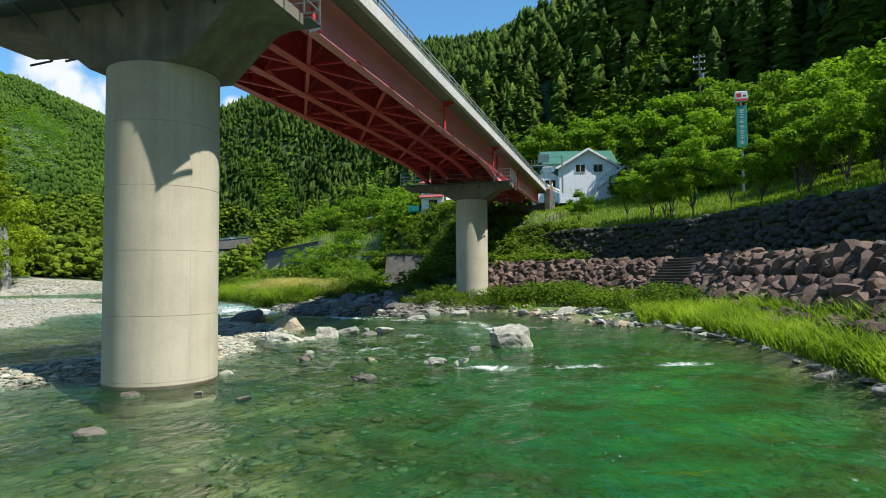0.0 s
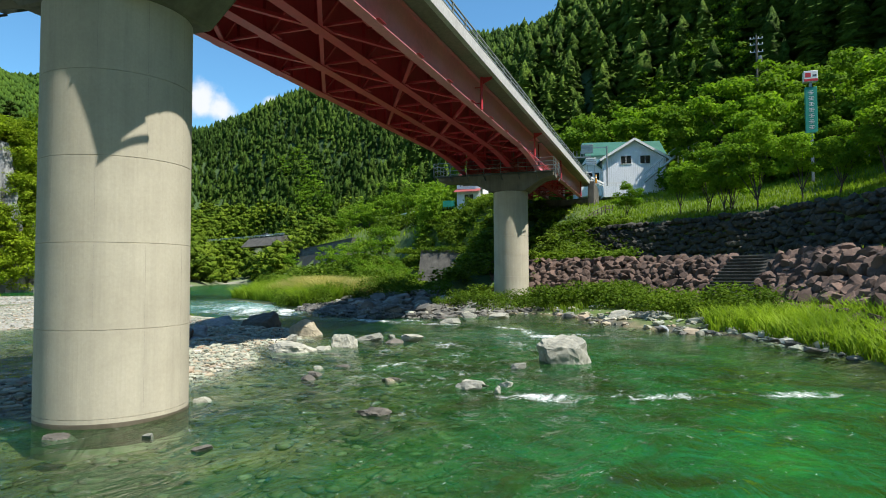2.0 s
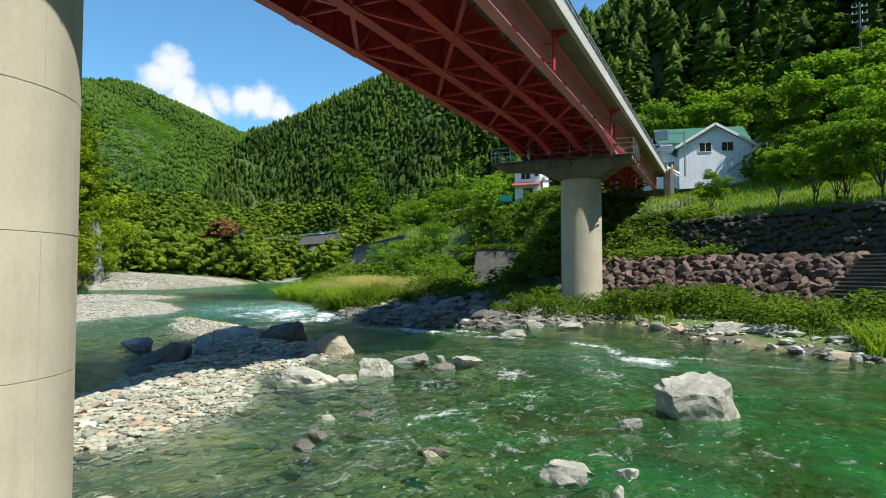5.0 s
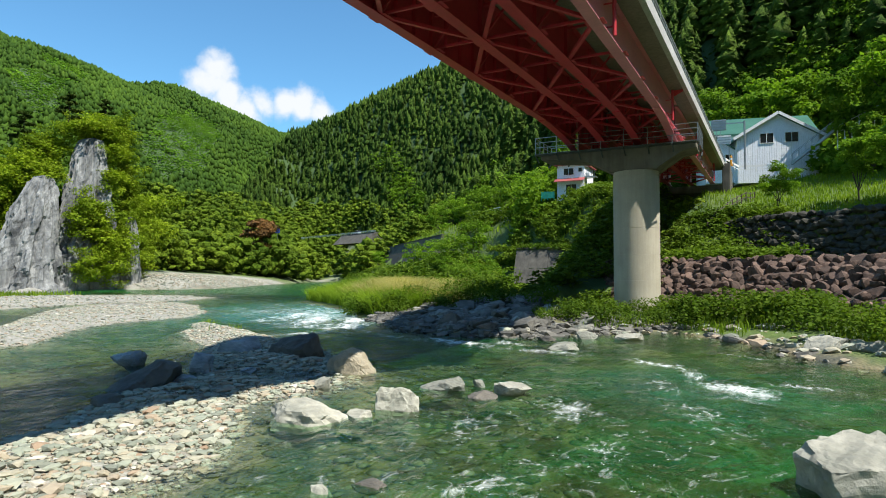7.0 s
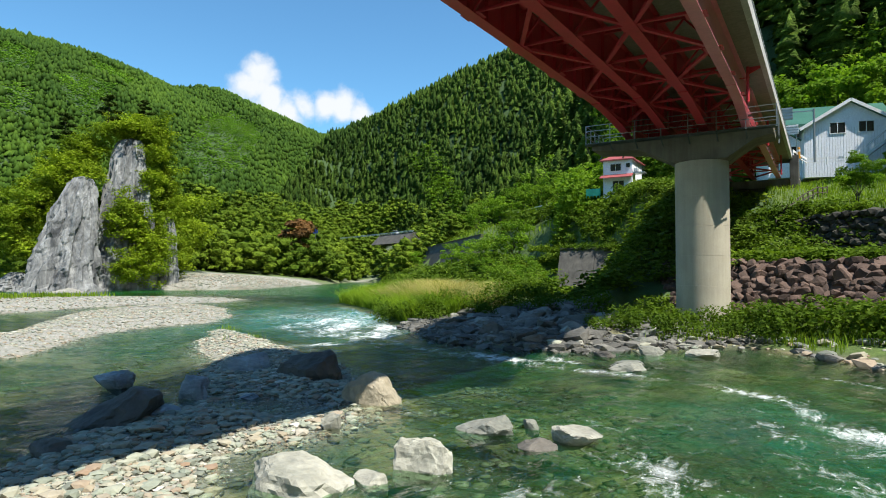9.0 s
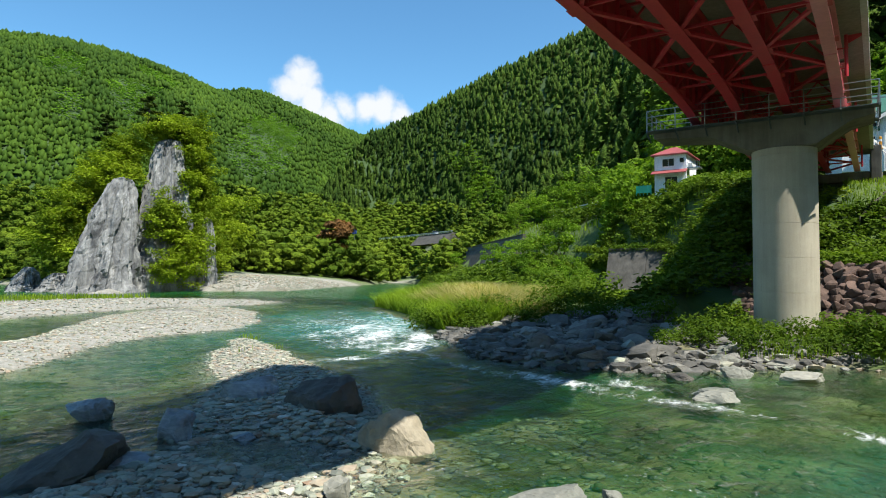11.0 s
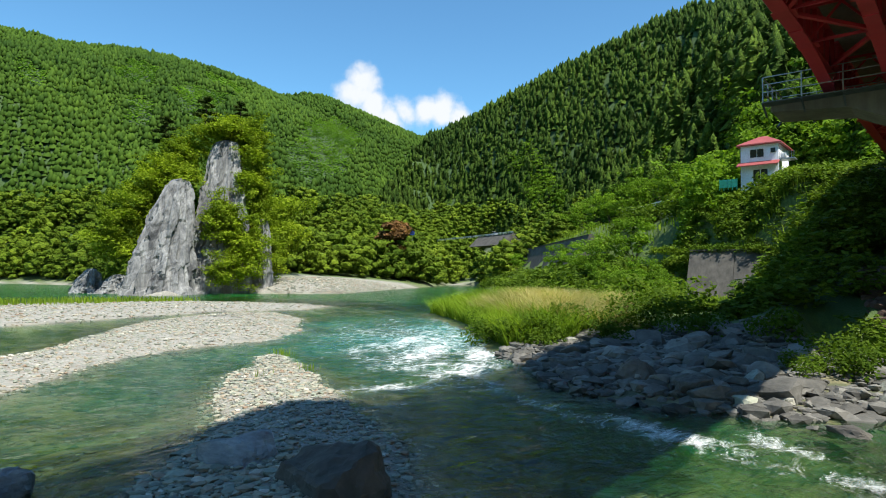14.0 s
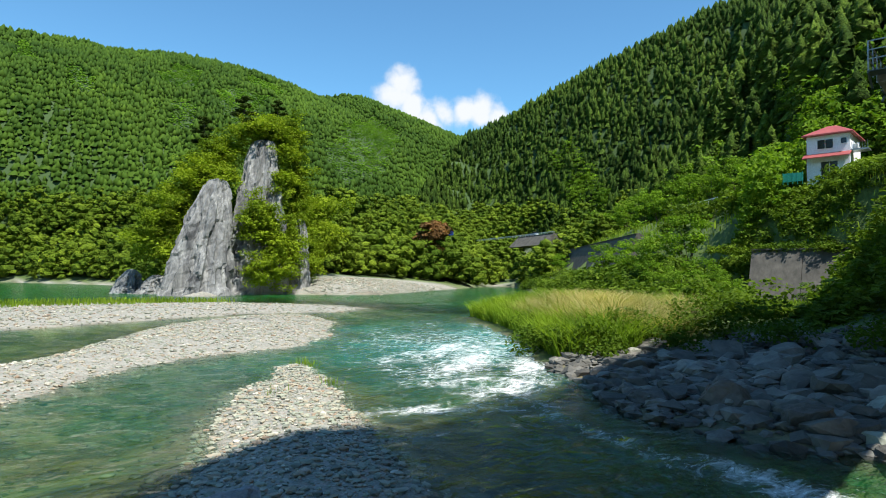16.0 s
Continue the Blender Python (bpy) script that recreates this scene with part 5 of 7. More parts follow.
def gable_roof(x0, x1, y0, y1, ze, zr, over=0.5, th=0.22):
    bm = bmesh.new()
    xm = (x0 + x1) / 2
    k = (zr - ze) / (xm - x0)
    for s in (-1, 1):
        xe = xm + s * ((x1 - x0) / 2 + over)
        zl = zr - k * ((x1 - x0) / 2 + over)
        vs = []
        for y in (y0 - over, y1 + over):
            for x, z in ((xm, zr), (xe, zl), (xe, zl + th), (xm, zr + th)):
                vs.append(bm.verts.new((x, y, z)))
        for f in ((0, 1, 2, 3), (7, 6, 5, 4), (0, 4, 5, 1), (1, 5, 6, 2), (2, 6, 7, 3), (3, 7, 4, 0)):
            bm.faces.new([vs[i] for i in f])
    return bm


def gable_body(x0, x1, y0, y1, z0, ze, zr):
    bm = bmesh.new()
    xm = (x0 + x1) / 2
    prof = [(x0, z0), (x1, z0), (x1, ze), (xm, zr), (x0, ze)]
    a = [bm.verts.new((x, y0, z)) for x, z in prof]
    b = [bm.verts.new((x, y1, z)) for x, z in prof]
    bm.faces.new(a)
    bm.faces.new(b[::-1])
    for i in range(5):
        bm.faces.new((a[i], b[i], b[(i + 1) % 5], a[(i + 1) % 5]))
    return bm


h1 = thing("house", "white weatherboarded house with a green metal gable roof", "house")
h1.matrix_basis = Matrix.Translation((9.85, 84.4, 0)) @ Matrix.Rotation(radians(12), 4, "Z") @ Matrix.Translation((-9.85, -84.4, 0))
part("wall", gable_body(5.3, 14.4, 84.4, 95, 14.5, 20.1, 22.85), M_WHITE, h1)
rf = part("roof", gable_roof(5.3, 14.4, 84.4, 95, 20.1, 22.88, 0.55), M_GREENROOF, h1, "green metal roof")
bm = bmesh.new()
for s in (-1, 1):
    add_bar(bm, (9.85, 83.8, 23.0), (9.85 + s * 5.1, 83.8, 23.0 - 5.1 * 0.604), 0.06, 0.34)
part("barge_board", bm, M_SIGNWHITE, rf, "white barge boards")
for i in range(34):
    x = 5.4 + i * 0.27
    part("cladding_seam", box((x, 84.385, 14.6), (x + 0.02, 84.398, 20.0)), M_EDGE, h1)
window_unit(h1, 7.9, 9.35, 19.4, 20.55, 84.39)
window_unit(h1, 10.7, 12.1, 19.4, 20.55, 84.39)
bm = bmesh.new()
vs = [bm.verts.new((x, y, z)) for x in (3.0, 15.2) for y, z in ((87.2, 21.3), (91.5, 24.2), (95.8, 21.3), (95.8, 21.1), (91.5, 24.0), (87.2, 21.1))]
bm.faces.new(vs[:6])
bm.faces.new(vs[6:][::-1])
for i in range(6):
    bm.faces.new((vs[i], vs[(i + 1) % 6], vs[6 + (i + 1) % 6], vs[6 + i]))
part("main_roof", bm, M_GREENROOF, h1, "green metal roof of the main block")
part("main_block", box((3.4, 87.6, 14.5), (14.8, 95.4, 21.3)), M_WHITE, h1)
an = part("annex", gable_body(1.9, 5.28, 86, 95, 14.8, 19.0, 20.2), M_WHITE, h1, "lower side wing")
part("annex_roof", gable_roof(1.9, 5.28, 86, 95, 19.0, 20.22, 0.35, 0.15), M_GREENROOF, an)
for x0 in (2.2, 3.2, 4.2):
    window_unit(an, x0, x0 + 0.7, 17.2, 18.4, 85.99, mull=0)
part("balcony_frame", box((1.0, 85.0, 20.6), (3.6, 86.5, 20.75)), M_GALV, an)
for i in range(6):
    part("baluster", box((1.0 + i * 0.5, 85.0, 20.75), (1.06 + i * 0.5, 85.06, 21.6)), M_GALV, an)
# outdoor stair at the right of the house
st1 = thing("outdoor_staircase", "grey steel outdoor staircase beside the white house", "staircase")
for i in range(14):
    x = 11.3 + i * 0.3
    part("step", box((x, 82.4, 16.5 + i * 0.24), (x + 0.32, 83.6, 16.56 + i * 0.24)), M_GALV, st1)
for y in (82.35, 83.62):
    part("stringer", bar((11.2, y, 16.4), (15.5, y, 19.85), 0.06, 0.3), M_GALV, st1)
    part("handrail", bar((11.2, y, 17.5), (15.5, y, 20.95), 0.06), M_GALV, st1)
    for i in range(7):
        part("baluster", box((11.3 + i * 0.68, y - 0.02, 16.5 + i * 0.55), (11.34 + i * 0.68, y + 0.02, 17.6 + i * 0.55)), M_GALV, st1)

h2 = thing("house", "two-storey white house with red tiled roofs on the slope", "house")
h2.matrix_basis = Matrix.Translation((-18.0, 0, 0)) @ Matrix.Diagonal((0.84, 1, 1, 1)) @ Matrix.Translation((18.0, 0, 0))
part("wall", box((-20.6, 92.2, 14.3), (-15.6, 98.2, 20.0)), M_WHITE, h2)
bm = bmesh.new()
lo = [bm.verts.new(p) for p in ((-21.1, 91.7, 20.0), (-15.1, 91.7, 20.0), (-15.1, 98.7, 20.0), (-21.1, 98.7, 20.0))]
mid = [bm.verts.new(p) for p in ((-21.1, 91.7, 20.14), (-15.1, 91.7, 20.14), (-15.1, 98.7, 20.14), (-21.1, 98.7, 20.14))]
hi = [bm.verts.new(p) for p in ((-18.6, 94.4, 21.45), (-17.6, 94.4, 21.45), (-17.6, 96, 21.45), (-18.6, 96, 21.45))]
bm.faces.new(lo[::-1])
bm.faces.new(hi)
for i in range(4):
    bm.faces.new((lo[i], lo[(i + 1) % 4], mid[(i + 1) % 4], mid[i]))
    bm.faces.new((mid[i], mid[(i + 1) % 4], hi[(i + 1) % 4], hi[i]))
part("roof", bm, M_REDROOF, h2, "red hipped roof")
bm = bmesh.new()
vs = [bm.verts.new(p) for p in ((-20.9, 91.1, 17.35), (-15.4, 91.1, 17.35), (-15.4, 92.19, 17.9), (-20.9, 92.19, 17.9), (-20.9, 91.1, 17.45), (-15.4, 91.1, 17.45), (-15.4, 92.19, 18.0), (-20.9, 92.19, 18.0))]
for f in ((0, 1, 2, 3), (4, 5, 6, 7), (0, 1, 5, 4), (1, 2, 6, 5), (2, 3, 7, 6), (3, 0, 4, 7)):
    bm.faces.new([vs[i] for i in f])
part("lower_roof", bm, M_REDROOF, h2, "red porch roof")
window_unit(h2, -19.3, -17.5, 18.5, 19.5, 92.19)
window_unit(h2, -16.6, -15.95, 18.9, 19.5, 92.19, mull=0)
window_unit(h2, -18.9, -17.0, 15.4, 17.0, 92.19)
part("side_panel", box((-20.75, 92.6, 14.5), (-20.61, 94.5, 19.4)), M_REDROOF, h2, "dark red side cladding")
part("balcony", box((-15.58, 92.3, 18.0), (-13.6, 94.0, 18.15)), M_GALV, h2, "grey balcony")
for i in range(7):
    part("baluster", box((-15.5 + i * 0.3, 92.3, 18.15), (-15.46 + i * 0.3, 92.34, 18.95)), M_GALV, h2)
part("air_conditioner", box((-15.4, 92.4, 18.2), (-14.7, 92.7, 18.75), 0.03), M_SIGNWHITE, h2)
gf = thing("garden_fence", "turquoise mesh fence beside the white house", "fence")
for i in range(5):
    part("post", box((-22.4 + i * 0.5, 91.0, 14.6), (-22.34 + i * 0.5, 91.06, 16.0)), M_TEAL, gf)
part("mesh_panel", box((-22.4, 91.02, 14.9), (-20.3, 91.04, 15.9)), M_TEAL, gf)

# ---- signs and poles ----
tower = thing("sign_tower", "tall green sign pylon topped by a white box", "sign", (27.0, 58.0, 0))
part("post", box((-0.12, -0.12, 12.0), (0.12, 0.12, 21.9), 0.02), M_GALV, tower)
gp = part("green_panel", box((-0.52, -0.2, 16.8), (0.52, 0.2, 21.4), 0.03), M_TEAL, tower, "tall green panel")
for i in range(7):
    z = 21.0 - i * 0.58
    for dx, dz, w, h in ((0, 0.0, 0.42, 0.05), (0, -0.16, 0.5, 0.05), (0, -0.32, 0.36, 0.05), (0, -0.16, 0.06, 0.36)):
        part("writing_bar", box((dx - w / 2, -0.212, z + dz - h / 2), (dx + w / 2, -0.203, z + dz + h / 2)), M_SIGNWHITE, gp)
tb = part("lamp_box", box((-0.62, -0.3, 21.9), (0.62, 0.3, 23.0), 0.04), M_SIGNWHITE, tower, "white lamp box")
part("red_band", box((-0.6, -0.308, 21.95), (0.6, -0.302, 22.2)), M_SIGNRED, tb)
part("red_mark", box((-0.5, -0.308, 22.35), (0.0, -0.302, 22.8)), M_SIGNRED, tb)
part("grey_mark", box((0.15, -0.308, 22.4), (0.5, -0.302, 22.6)), M_DARKSTEEL, tb)
banner = thing("banner", "small white and red roadside banner on a pole", "banner", (31.5, 57.0, 0))
part("pole", tube((0, 0, 14.0), (0, 0, 18.2), 0.03, seg=6), M_GALV, banner)
part("cloth", box((0.02, -0.012, 16.3), (0.5, 0.012, 18.1)), M_SIGNWHITE, banner)
part("red_end", box((0.02, -0.016, 16.3), (0.5, 0.016, 16.7)), M_SIGNRED, banner)


def utility_pole(x, y, z0, z1, label):
    p = thing("utility_pole", label, "utility pole", (x, y, 0), group="utility poles")
    part("shaft", tube((0, 0, z0), (0, 0, z1), 0.2, 0.12, 10), M_CONC_WALL, p)
    for dz in (0.6, 1.5, 2.6):
        a = part("cross_arm", box((-0.9, -0.05, z1 - dz), (0.9, 0.05, z1 - dz + 0.1)), M_GALV, p)
        for dx in (-0.8, -0.3, 0.3, 0.8):
            part("insulator", tube((dx, 0, z1 - dz + 0.1), (dx, 0, z1 - dz + 0.35), 0.06, 0.04, 6), M_SIGNWHITE, a)
    part("transformer", tube((0.45, 0, z1 - 4.2), (0.45, 0, z1 - 3.2), 0.28, seg=10), M_GALV, p)
    return p


utility_pole(27.2, 88.1, 20.0, 38.0, "grey concrete utility pole with cross arms among the trees")
utility_pole(36.6, 71.8, 15.0, 27.6, "grey concrete utility pole with a transformer above the meadow")
lp = thing("street_lamp", "slim grey lamp post above the slope", "lamp post", (19.5, 84.0, 0))
part("shaft", tube((0, 0, 15), (0, 0, 28.2), 0.08, 0.05, 8), M_GALV, lp)
part("arm", bar((0, 0, 28.1), (-0.8, 0, 28.4), 0.06), M_GALV, lp)

gan = thing("road_sign", "grey overhead direction sign seen from behind, on a bent pole", "road sign", (6.3, 77.0, 0))
part("pole", tube((0, 0, 15.2), (0, 0, 20.8), 0.11, seg=10), M_GALV, gan)
part("arm", bar((0, 0, 20.6), (-3.3, 0, 20.75), 0.1), M_GALV, gan)
bk = part("panel", box((-3.5, -0.05, 19.9), (-1.9, 0.02, 21.2), 0.02), M_GALV, gan, "ribbed back of a sign panel")
for i in range(4):
    part("panel_rib", box((-3.5, -0.12, 20.0 + i * 0.33), (-1.9, -0.055, 20.08 + i * 0.33)), M_RAIL, bk)
sg = thing("road_sign", "pale striped sign board on two thin posts", "road sign", (4.2, 76.0, 0))
part("panel", box((-0.7, -0.03, 18.1), (0.7, 0.03, 19.1), 0.01), M_SIGNWHITE, sg)
for i in range(3):
    part("panel_rib", box((-0.7, -0.06, 18.25 + i * 0.3), (0.7, -0.033, 18.33 + i * 0.3)), M_GALV, sg)
for dx in (-0.5, 0.5):
    part("post", tube((dx, 0.06, 15.2), (dx, 0.06, 19.0), 0.04, seg=6), M_GALV, sg)
dr = thing("traffic_drum", "orange traffic delineator beside the road sign", "road delineator", (4.9, 75.2, 15.4))
part("body", lathe([(0.2, 0), (0.2, 0.08), (0.13, 0.1), (0.13, 1.1), (0.09, 1.16)], 14), M_ORANGE, dr)
part("reflective_band", lathe([(0.134, 0.7), (0.134, 0.9)], 14), M_SIGNWHITE, dr)

# slope railings down from the road
sf = thing("slope_fence", "brown wooden rail fence down the grassy slope", "fence")
for i in range(11):
    t = i / 10
    x, y = 3.2 + 4.0 * t, 61.5 + 10.5 * t
    z = float(ground_z(x, y))
    part("post", tube((x, y, z - 0.3), (x, y, z + 1.0), 0.06, seg=6), M_BARK, sf)
    if i:
        for dz in (0.45, 0.9):
            part("rail", bar((px_, py_, pz_ + dz), (x, y, z + dz), 0.07), M_BARK, sf)
    px_, py_, pz_ = x, y, z
wf = thing("white_fence", "white post fence climbing the hedge above the meadow", "fence")
for i in range(9):
    t = i / 8
    x, y = 15.8 + 5.5 * t, 82 - 1.0 * t
    part("post", box((x - 0.05, y - 0.05, 17.5 + 2.6 * t), (x + 0.05, y + 0.05, 20.3 + 2.6 * t)), M_SIGNWHITE, wf)
for dz in (0.3, 1.0):
    part("rail", bar((15.8, 82, 19.2 + dz), (21.3, 81, 21.8 + dz), 0.06), M_SIGNWHITE, wf)

# parked car on the far road
car = thing("car", "small white car standing on the riverside road", "car", (-134.5, 201.5, 18.56), 155)
bm = box((-2.0, -0.8, 0.35), (2.0, 0.8, 0.95), 0.12)
part("body", bm, M_CAR, car)
bm = bmesh.new()
lo = [bm.verts.new(p) for p in ((-1.5, -0.75, 0.95), (1.1, -0.75, 0.95), (1.1, 0.75, 0.95), (-1.5, 0.75, 0.95))]
hi = [bm.verts.new(p) for p in ((-1.2, -0.62, 1.5), (0.5, -0.62, 1.5), (0.5, 0.62, 1.5), (-1.2, 0.62, 1.5))]
bm.faces.new(hi)
for i in range(4):
    bm.faces.new((lo[i], lo[(i + 1) % 4], hi[(i + 1) % 4], hi[i]))
part("cabin", bm, M_GLASS, car, "dark windows")
part("roof", box((-1.2, -0.63, 1.5), (0.5, 0.63, 1.56), 0.02), M_CAR, car)
for x in (-1.25, 1.25):
    for y in (-0.78, 0.78):
        w = part("wheel", tube((x, y - 0.1, 0.31), (x, y + 0.1, 0.31), 0.31, seg=14), M_RUBBER, car)
        part("rim", tube((x, y - 0.11, 0.31), (x, y + 0.11, 0.31), 0.19, seg=10), M_GALV, w)
tarp = thing("blue_sign", "small blue board among the riverside trees", "sign", (-136, 157.5, 16.6))
part("board", box((-1.0, -0.05, 0), (1.0, 0.05, 1.6)), M_BLUE, tarp)
part("post", tube((0, 0.1, -2), (0, 0.1, 1.5), 0.06, seg=6), M_GALV, tarp)


# ---- boulders ----
boulder(-5.0, 16.4, 1.66, 1.02, M_ROCK_TAN, "big pointed tan boulder with one sunlit flat face")
boulder(-8.3, 17.4, 2.05, 1.15, M_ROCK_DARK, "huge dark rounded boulder at the edge of the gravel", turn=40, cuts=5, flat=0.85, dome=0.9)
boulder(-2.2, 10.6, 2.15, 0.46, M_ROCK_PALE, "grey-green broken boulder standing in the river")
boulder(-0.7, 12.2, 1.13, 0.74, M_ROCK_PALE, "pale grey boulder with flat broken faces")
boulder(-1.1, 11.1, 0.79, 0.24, M_ROCK_PALE, "pale grey boulder with flat broken faces")
boulder(-1.0, 15.2, 1.42, 0.39, M_ROCK_GREY, "grey-green broken boulder standing in the river")
boulder(1.0, 15.3, 1.37, 0.41, M_ROCK_PALE, "pale grey boulder with flat broken faces")
boulder(-0.2, 15.9, 0.45, 0.26, M_ROCK_GREY, "grey-green broken boulder standing in the river")
boulder(0.5, 14.5, 0.84, 0.20, M_ROCK_DARK, "dark wet boulder in the river shallows")
boulder(-8.9, 11.5, 2.2, 0.98, M_ROCK_DARK, "long dark rounded boulder lying in the shallows", turn=80, cuts=6, flat=0.7, dome=0.9)
boulder(-11.0, 17.3, 1.7, 0.75, M_ROCK_BLUE, "grey striped rock among the shaded cobbles", turn=30, flat=0.8)
boulder(-8.5, 12.4, 1.23, 0.27, M_ROCK_BLUE, "blue-grey banded rock with white veins")
boulder(-13.0, 13.8, 1.35, 0.72, M_ROCK_BLUE, "blue-grey banded rock with white veins")
boulder(-9.6, 14.1, 0.95, 0.85, M_ROCK_BLUE, "blue-grey banded rock with white veins")
boulder(-8.2, 14.9, 0.62, 0.16, M_ROCK_BLUE, "blue-grey banded rock with white veins")
boulder(-4.0, 13.5, 0.50, 0.45, M_ROCK_PALE, "pale grey boulder with flat broken faces")
boulder(-7.2, 9.2, 0.95, 0.36, M_ROCK_DARK, "dark wet boulder in the river shallows")
boulder(-0.6, 26.2, 1.30, 0.38, M_ROCK_GREY, "grey-green broken boulder standing in the river")
boulder(-1.3, 32.6, 1.18, 0.58, M_ROCK_GREY, "grey-green broken boulder standing in the river")
boulder(1.4, 31.1, 1.38, 0.43, M_ROCK_PALE, "pale grey boulder with flat broken faces")
boulder(-4.9, 36.1, 1.23, 0.55, M_ROCK_GREY, "grey-green broken boulder standing in the river")
boulder(-6.5, 30.2, 1.56, 0.84, M_ROCK_DARK, "dark wet boulder in the river shallows")
boulder(-8.4, 31.0, 1.56, 1.04, M_ROCK_DARK, "dark wet boulder in the river shallows")
boulder(-10.7, 30.9, 1.60, 0.50, M_ROCK_DARK, "dark wet boulder in the river shallows")
boulder(-10.1, 32.1, 1.18, 0.71, M_ROCK_DARK, "dark wet boulder in the river shallows")
boulder(-4.6, 35.2, 1.10, 0.55, M_ROCK_PALE, "pale grey boulder with flat broken faces")
boulder(-1.9, 34.7, 1.50, 0.63, M_ROCK_GREY, "grey-green broken boulder standing in the river")
boulder(-0.6, 30.5, 1.23, 0.48, M_ROCK_GREY, "grey-green broken boulder standing in the river")
boulder(-0.4, 25.5, 1.31, 0.37, M_ROCK_GREY, "grey-green broken boulder standing in the river")
boulder(-4.1, 30.8, 0.82, 0.31, M_ROCK_PALE, "pale grey boulder with flat broken faces")
boulder(-5.2, 32.4, 0.97, 0.63, M_ROCK_PALE, "pale grey boulder with flat broken faces")
boulder(-2.2, 28.9, 1.17, 0.27, M_ROCK_DARK, "dark wet boulder in the river shallows")
boulder(0.5, 33.9, 1.14, 0.19, M_ROCK_PALE, "pale grey boulder with flat broken faces")
boulder(-14.3, 38.6, 0.92, 0.55, M_ROCK_DARK, "dark wet boulder in the river shallows")
boulder(-14.6, 37.6, 0.85, 0.60, M_ROCK_GREY, "blue-grey banded rock with white veins")
boulder(8.4, 10.3, 1.75, 1.15, M_ROCK_PALE, "large pale domed boulder in the rapids", turn=15, cuts=7, flat=0.8, dome=0.7)
boulder(7.2, 8.8, 0.53, 0.20, M_ROCK_GREY, "grey-green broken boulder standing in the river")
boulder(6.6, 5.1, 0.95, 0.23, M_ROCK_GREY, "grey-green broken boulder standing in the river")
boulder(7.5, 4.5, 0.17, 0.22, M_ROCK_PALE, "pale grey boulder with flat broken faces")
boulder(5.6, 1.5, 0.58, 0.21, M_ROCK_DARK, "dark wet boulder in the river shallows")
boulder(1.9, 4.9, 0.52, 0.18, M_ROCK_DARK, "dark wet boulder in the river shallows")
boulder(4.3, 5.3, 0.38, 0.13, M_ROCK_TAN, "small tan stone awash in the stream")
boulder(1.1, 6.9, 0.45, 0.11, M_ROCK_PALE, "low pale stone awash in the river")
boulder(1.1, 1.5, 0.42, 0.14, M_ROCK_PALE, "low pale stone awash in the river")
boulder(1.6, 7.5, 0.61, 0.08, M_ROCK_DARK, "dark flat stone barely above the water")
boulder(9.6, 29.1, 1.81, 0.67, M_ROCK_PALE, "large pale boulder with a flat top in the rapids")
boulder(11.4, 27.7, 2.08, 0.63, M_ROCK_PALE, "large pale boulder with a flat top in the rapids")
boulder(11.9, 23.7, 0.62, 0.34, M_ROCK_BLUE, "blue-grey banded rock with white veins")
boulder(13.5, 21.8, 0.47, 0.26, M_ROCK_PALE, "pale grey boulder with flat broken faces")
boulder(15.8, 23.9, 0.82, 0.49, M_ROCK_BLUE, "blue-grey banded rock with white veins")
boulder(17.4, 25.9, 0.80, 0.37, M_ROCK_BLUE, "blue-grey banded rock with white veins")
boulder(15.2, 22.5, 0.84, 0.21, M_ROCK_PALE, "pale grey boulder with flat broken faces")
boulder(6.2, 36.5, 1.23, 0.33, M_ROCK_PALE, "pale grey boulder with flat broken faces")
boulder(7.7, 35.6, 1.43, 0.40, M_ROCK_PALE, "pale grey boulder with flat broken faces")
boulder(0.2, 39.1, 1.26, 0.41, M_ROCK_PALE, "pale grey boulder with flat broken faces")
boulder(12.6, 23.3, 0.55, 0.25, M_ROCK_GREY, "grey-green broken boulder standing in the river")
boulder(3.0, -5.5, 0.57, 0.17, M_ROCK_DARK, "dark wet boulder in the river shallows")
boulder(0.8, -2.0, 0.72, 0.07, M_ROCK_DARK, "dark flat stone barely above the water")
boulder(2.3, -1.4, 0.30, 0.06, M_ROCK_GREY, "low grey stone awash in the river")
boulder(3.8, -1.8, 0.43, 0.08, M_ROCK_DARK, "dark flat stone barely above the water")
boulder(5.5, 1.5, 0.83, 0.13, M_ROCK_DARK, "dark flat stone barely above the water")
boulder(4.2, 5.5, 0.59, 0.12, M_ROCK_DARK, "dark flat stone barely above the water")
boulder(1.7, 5.6, 0.53, 0.16, M_ROCK_DARK, "dark wet boulder in the river shallows")
boulder(6.6, 5.6, 0.88, 0.15, M_ROCK_PALE, "low pale stone awash in the river")
boulder(7.5, 5.6, 0.38, 0.15, M_ROCK_PALE, "low pale stone awash in the river")

# ---- gravel ----
r5 = np.random.default_rng(5)


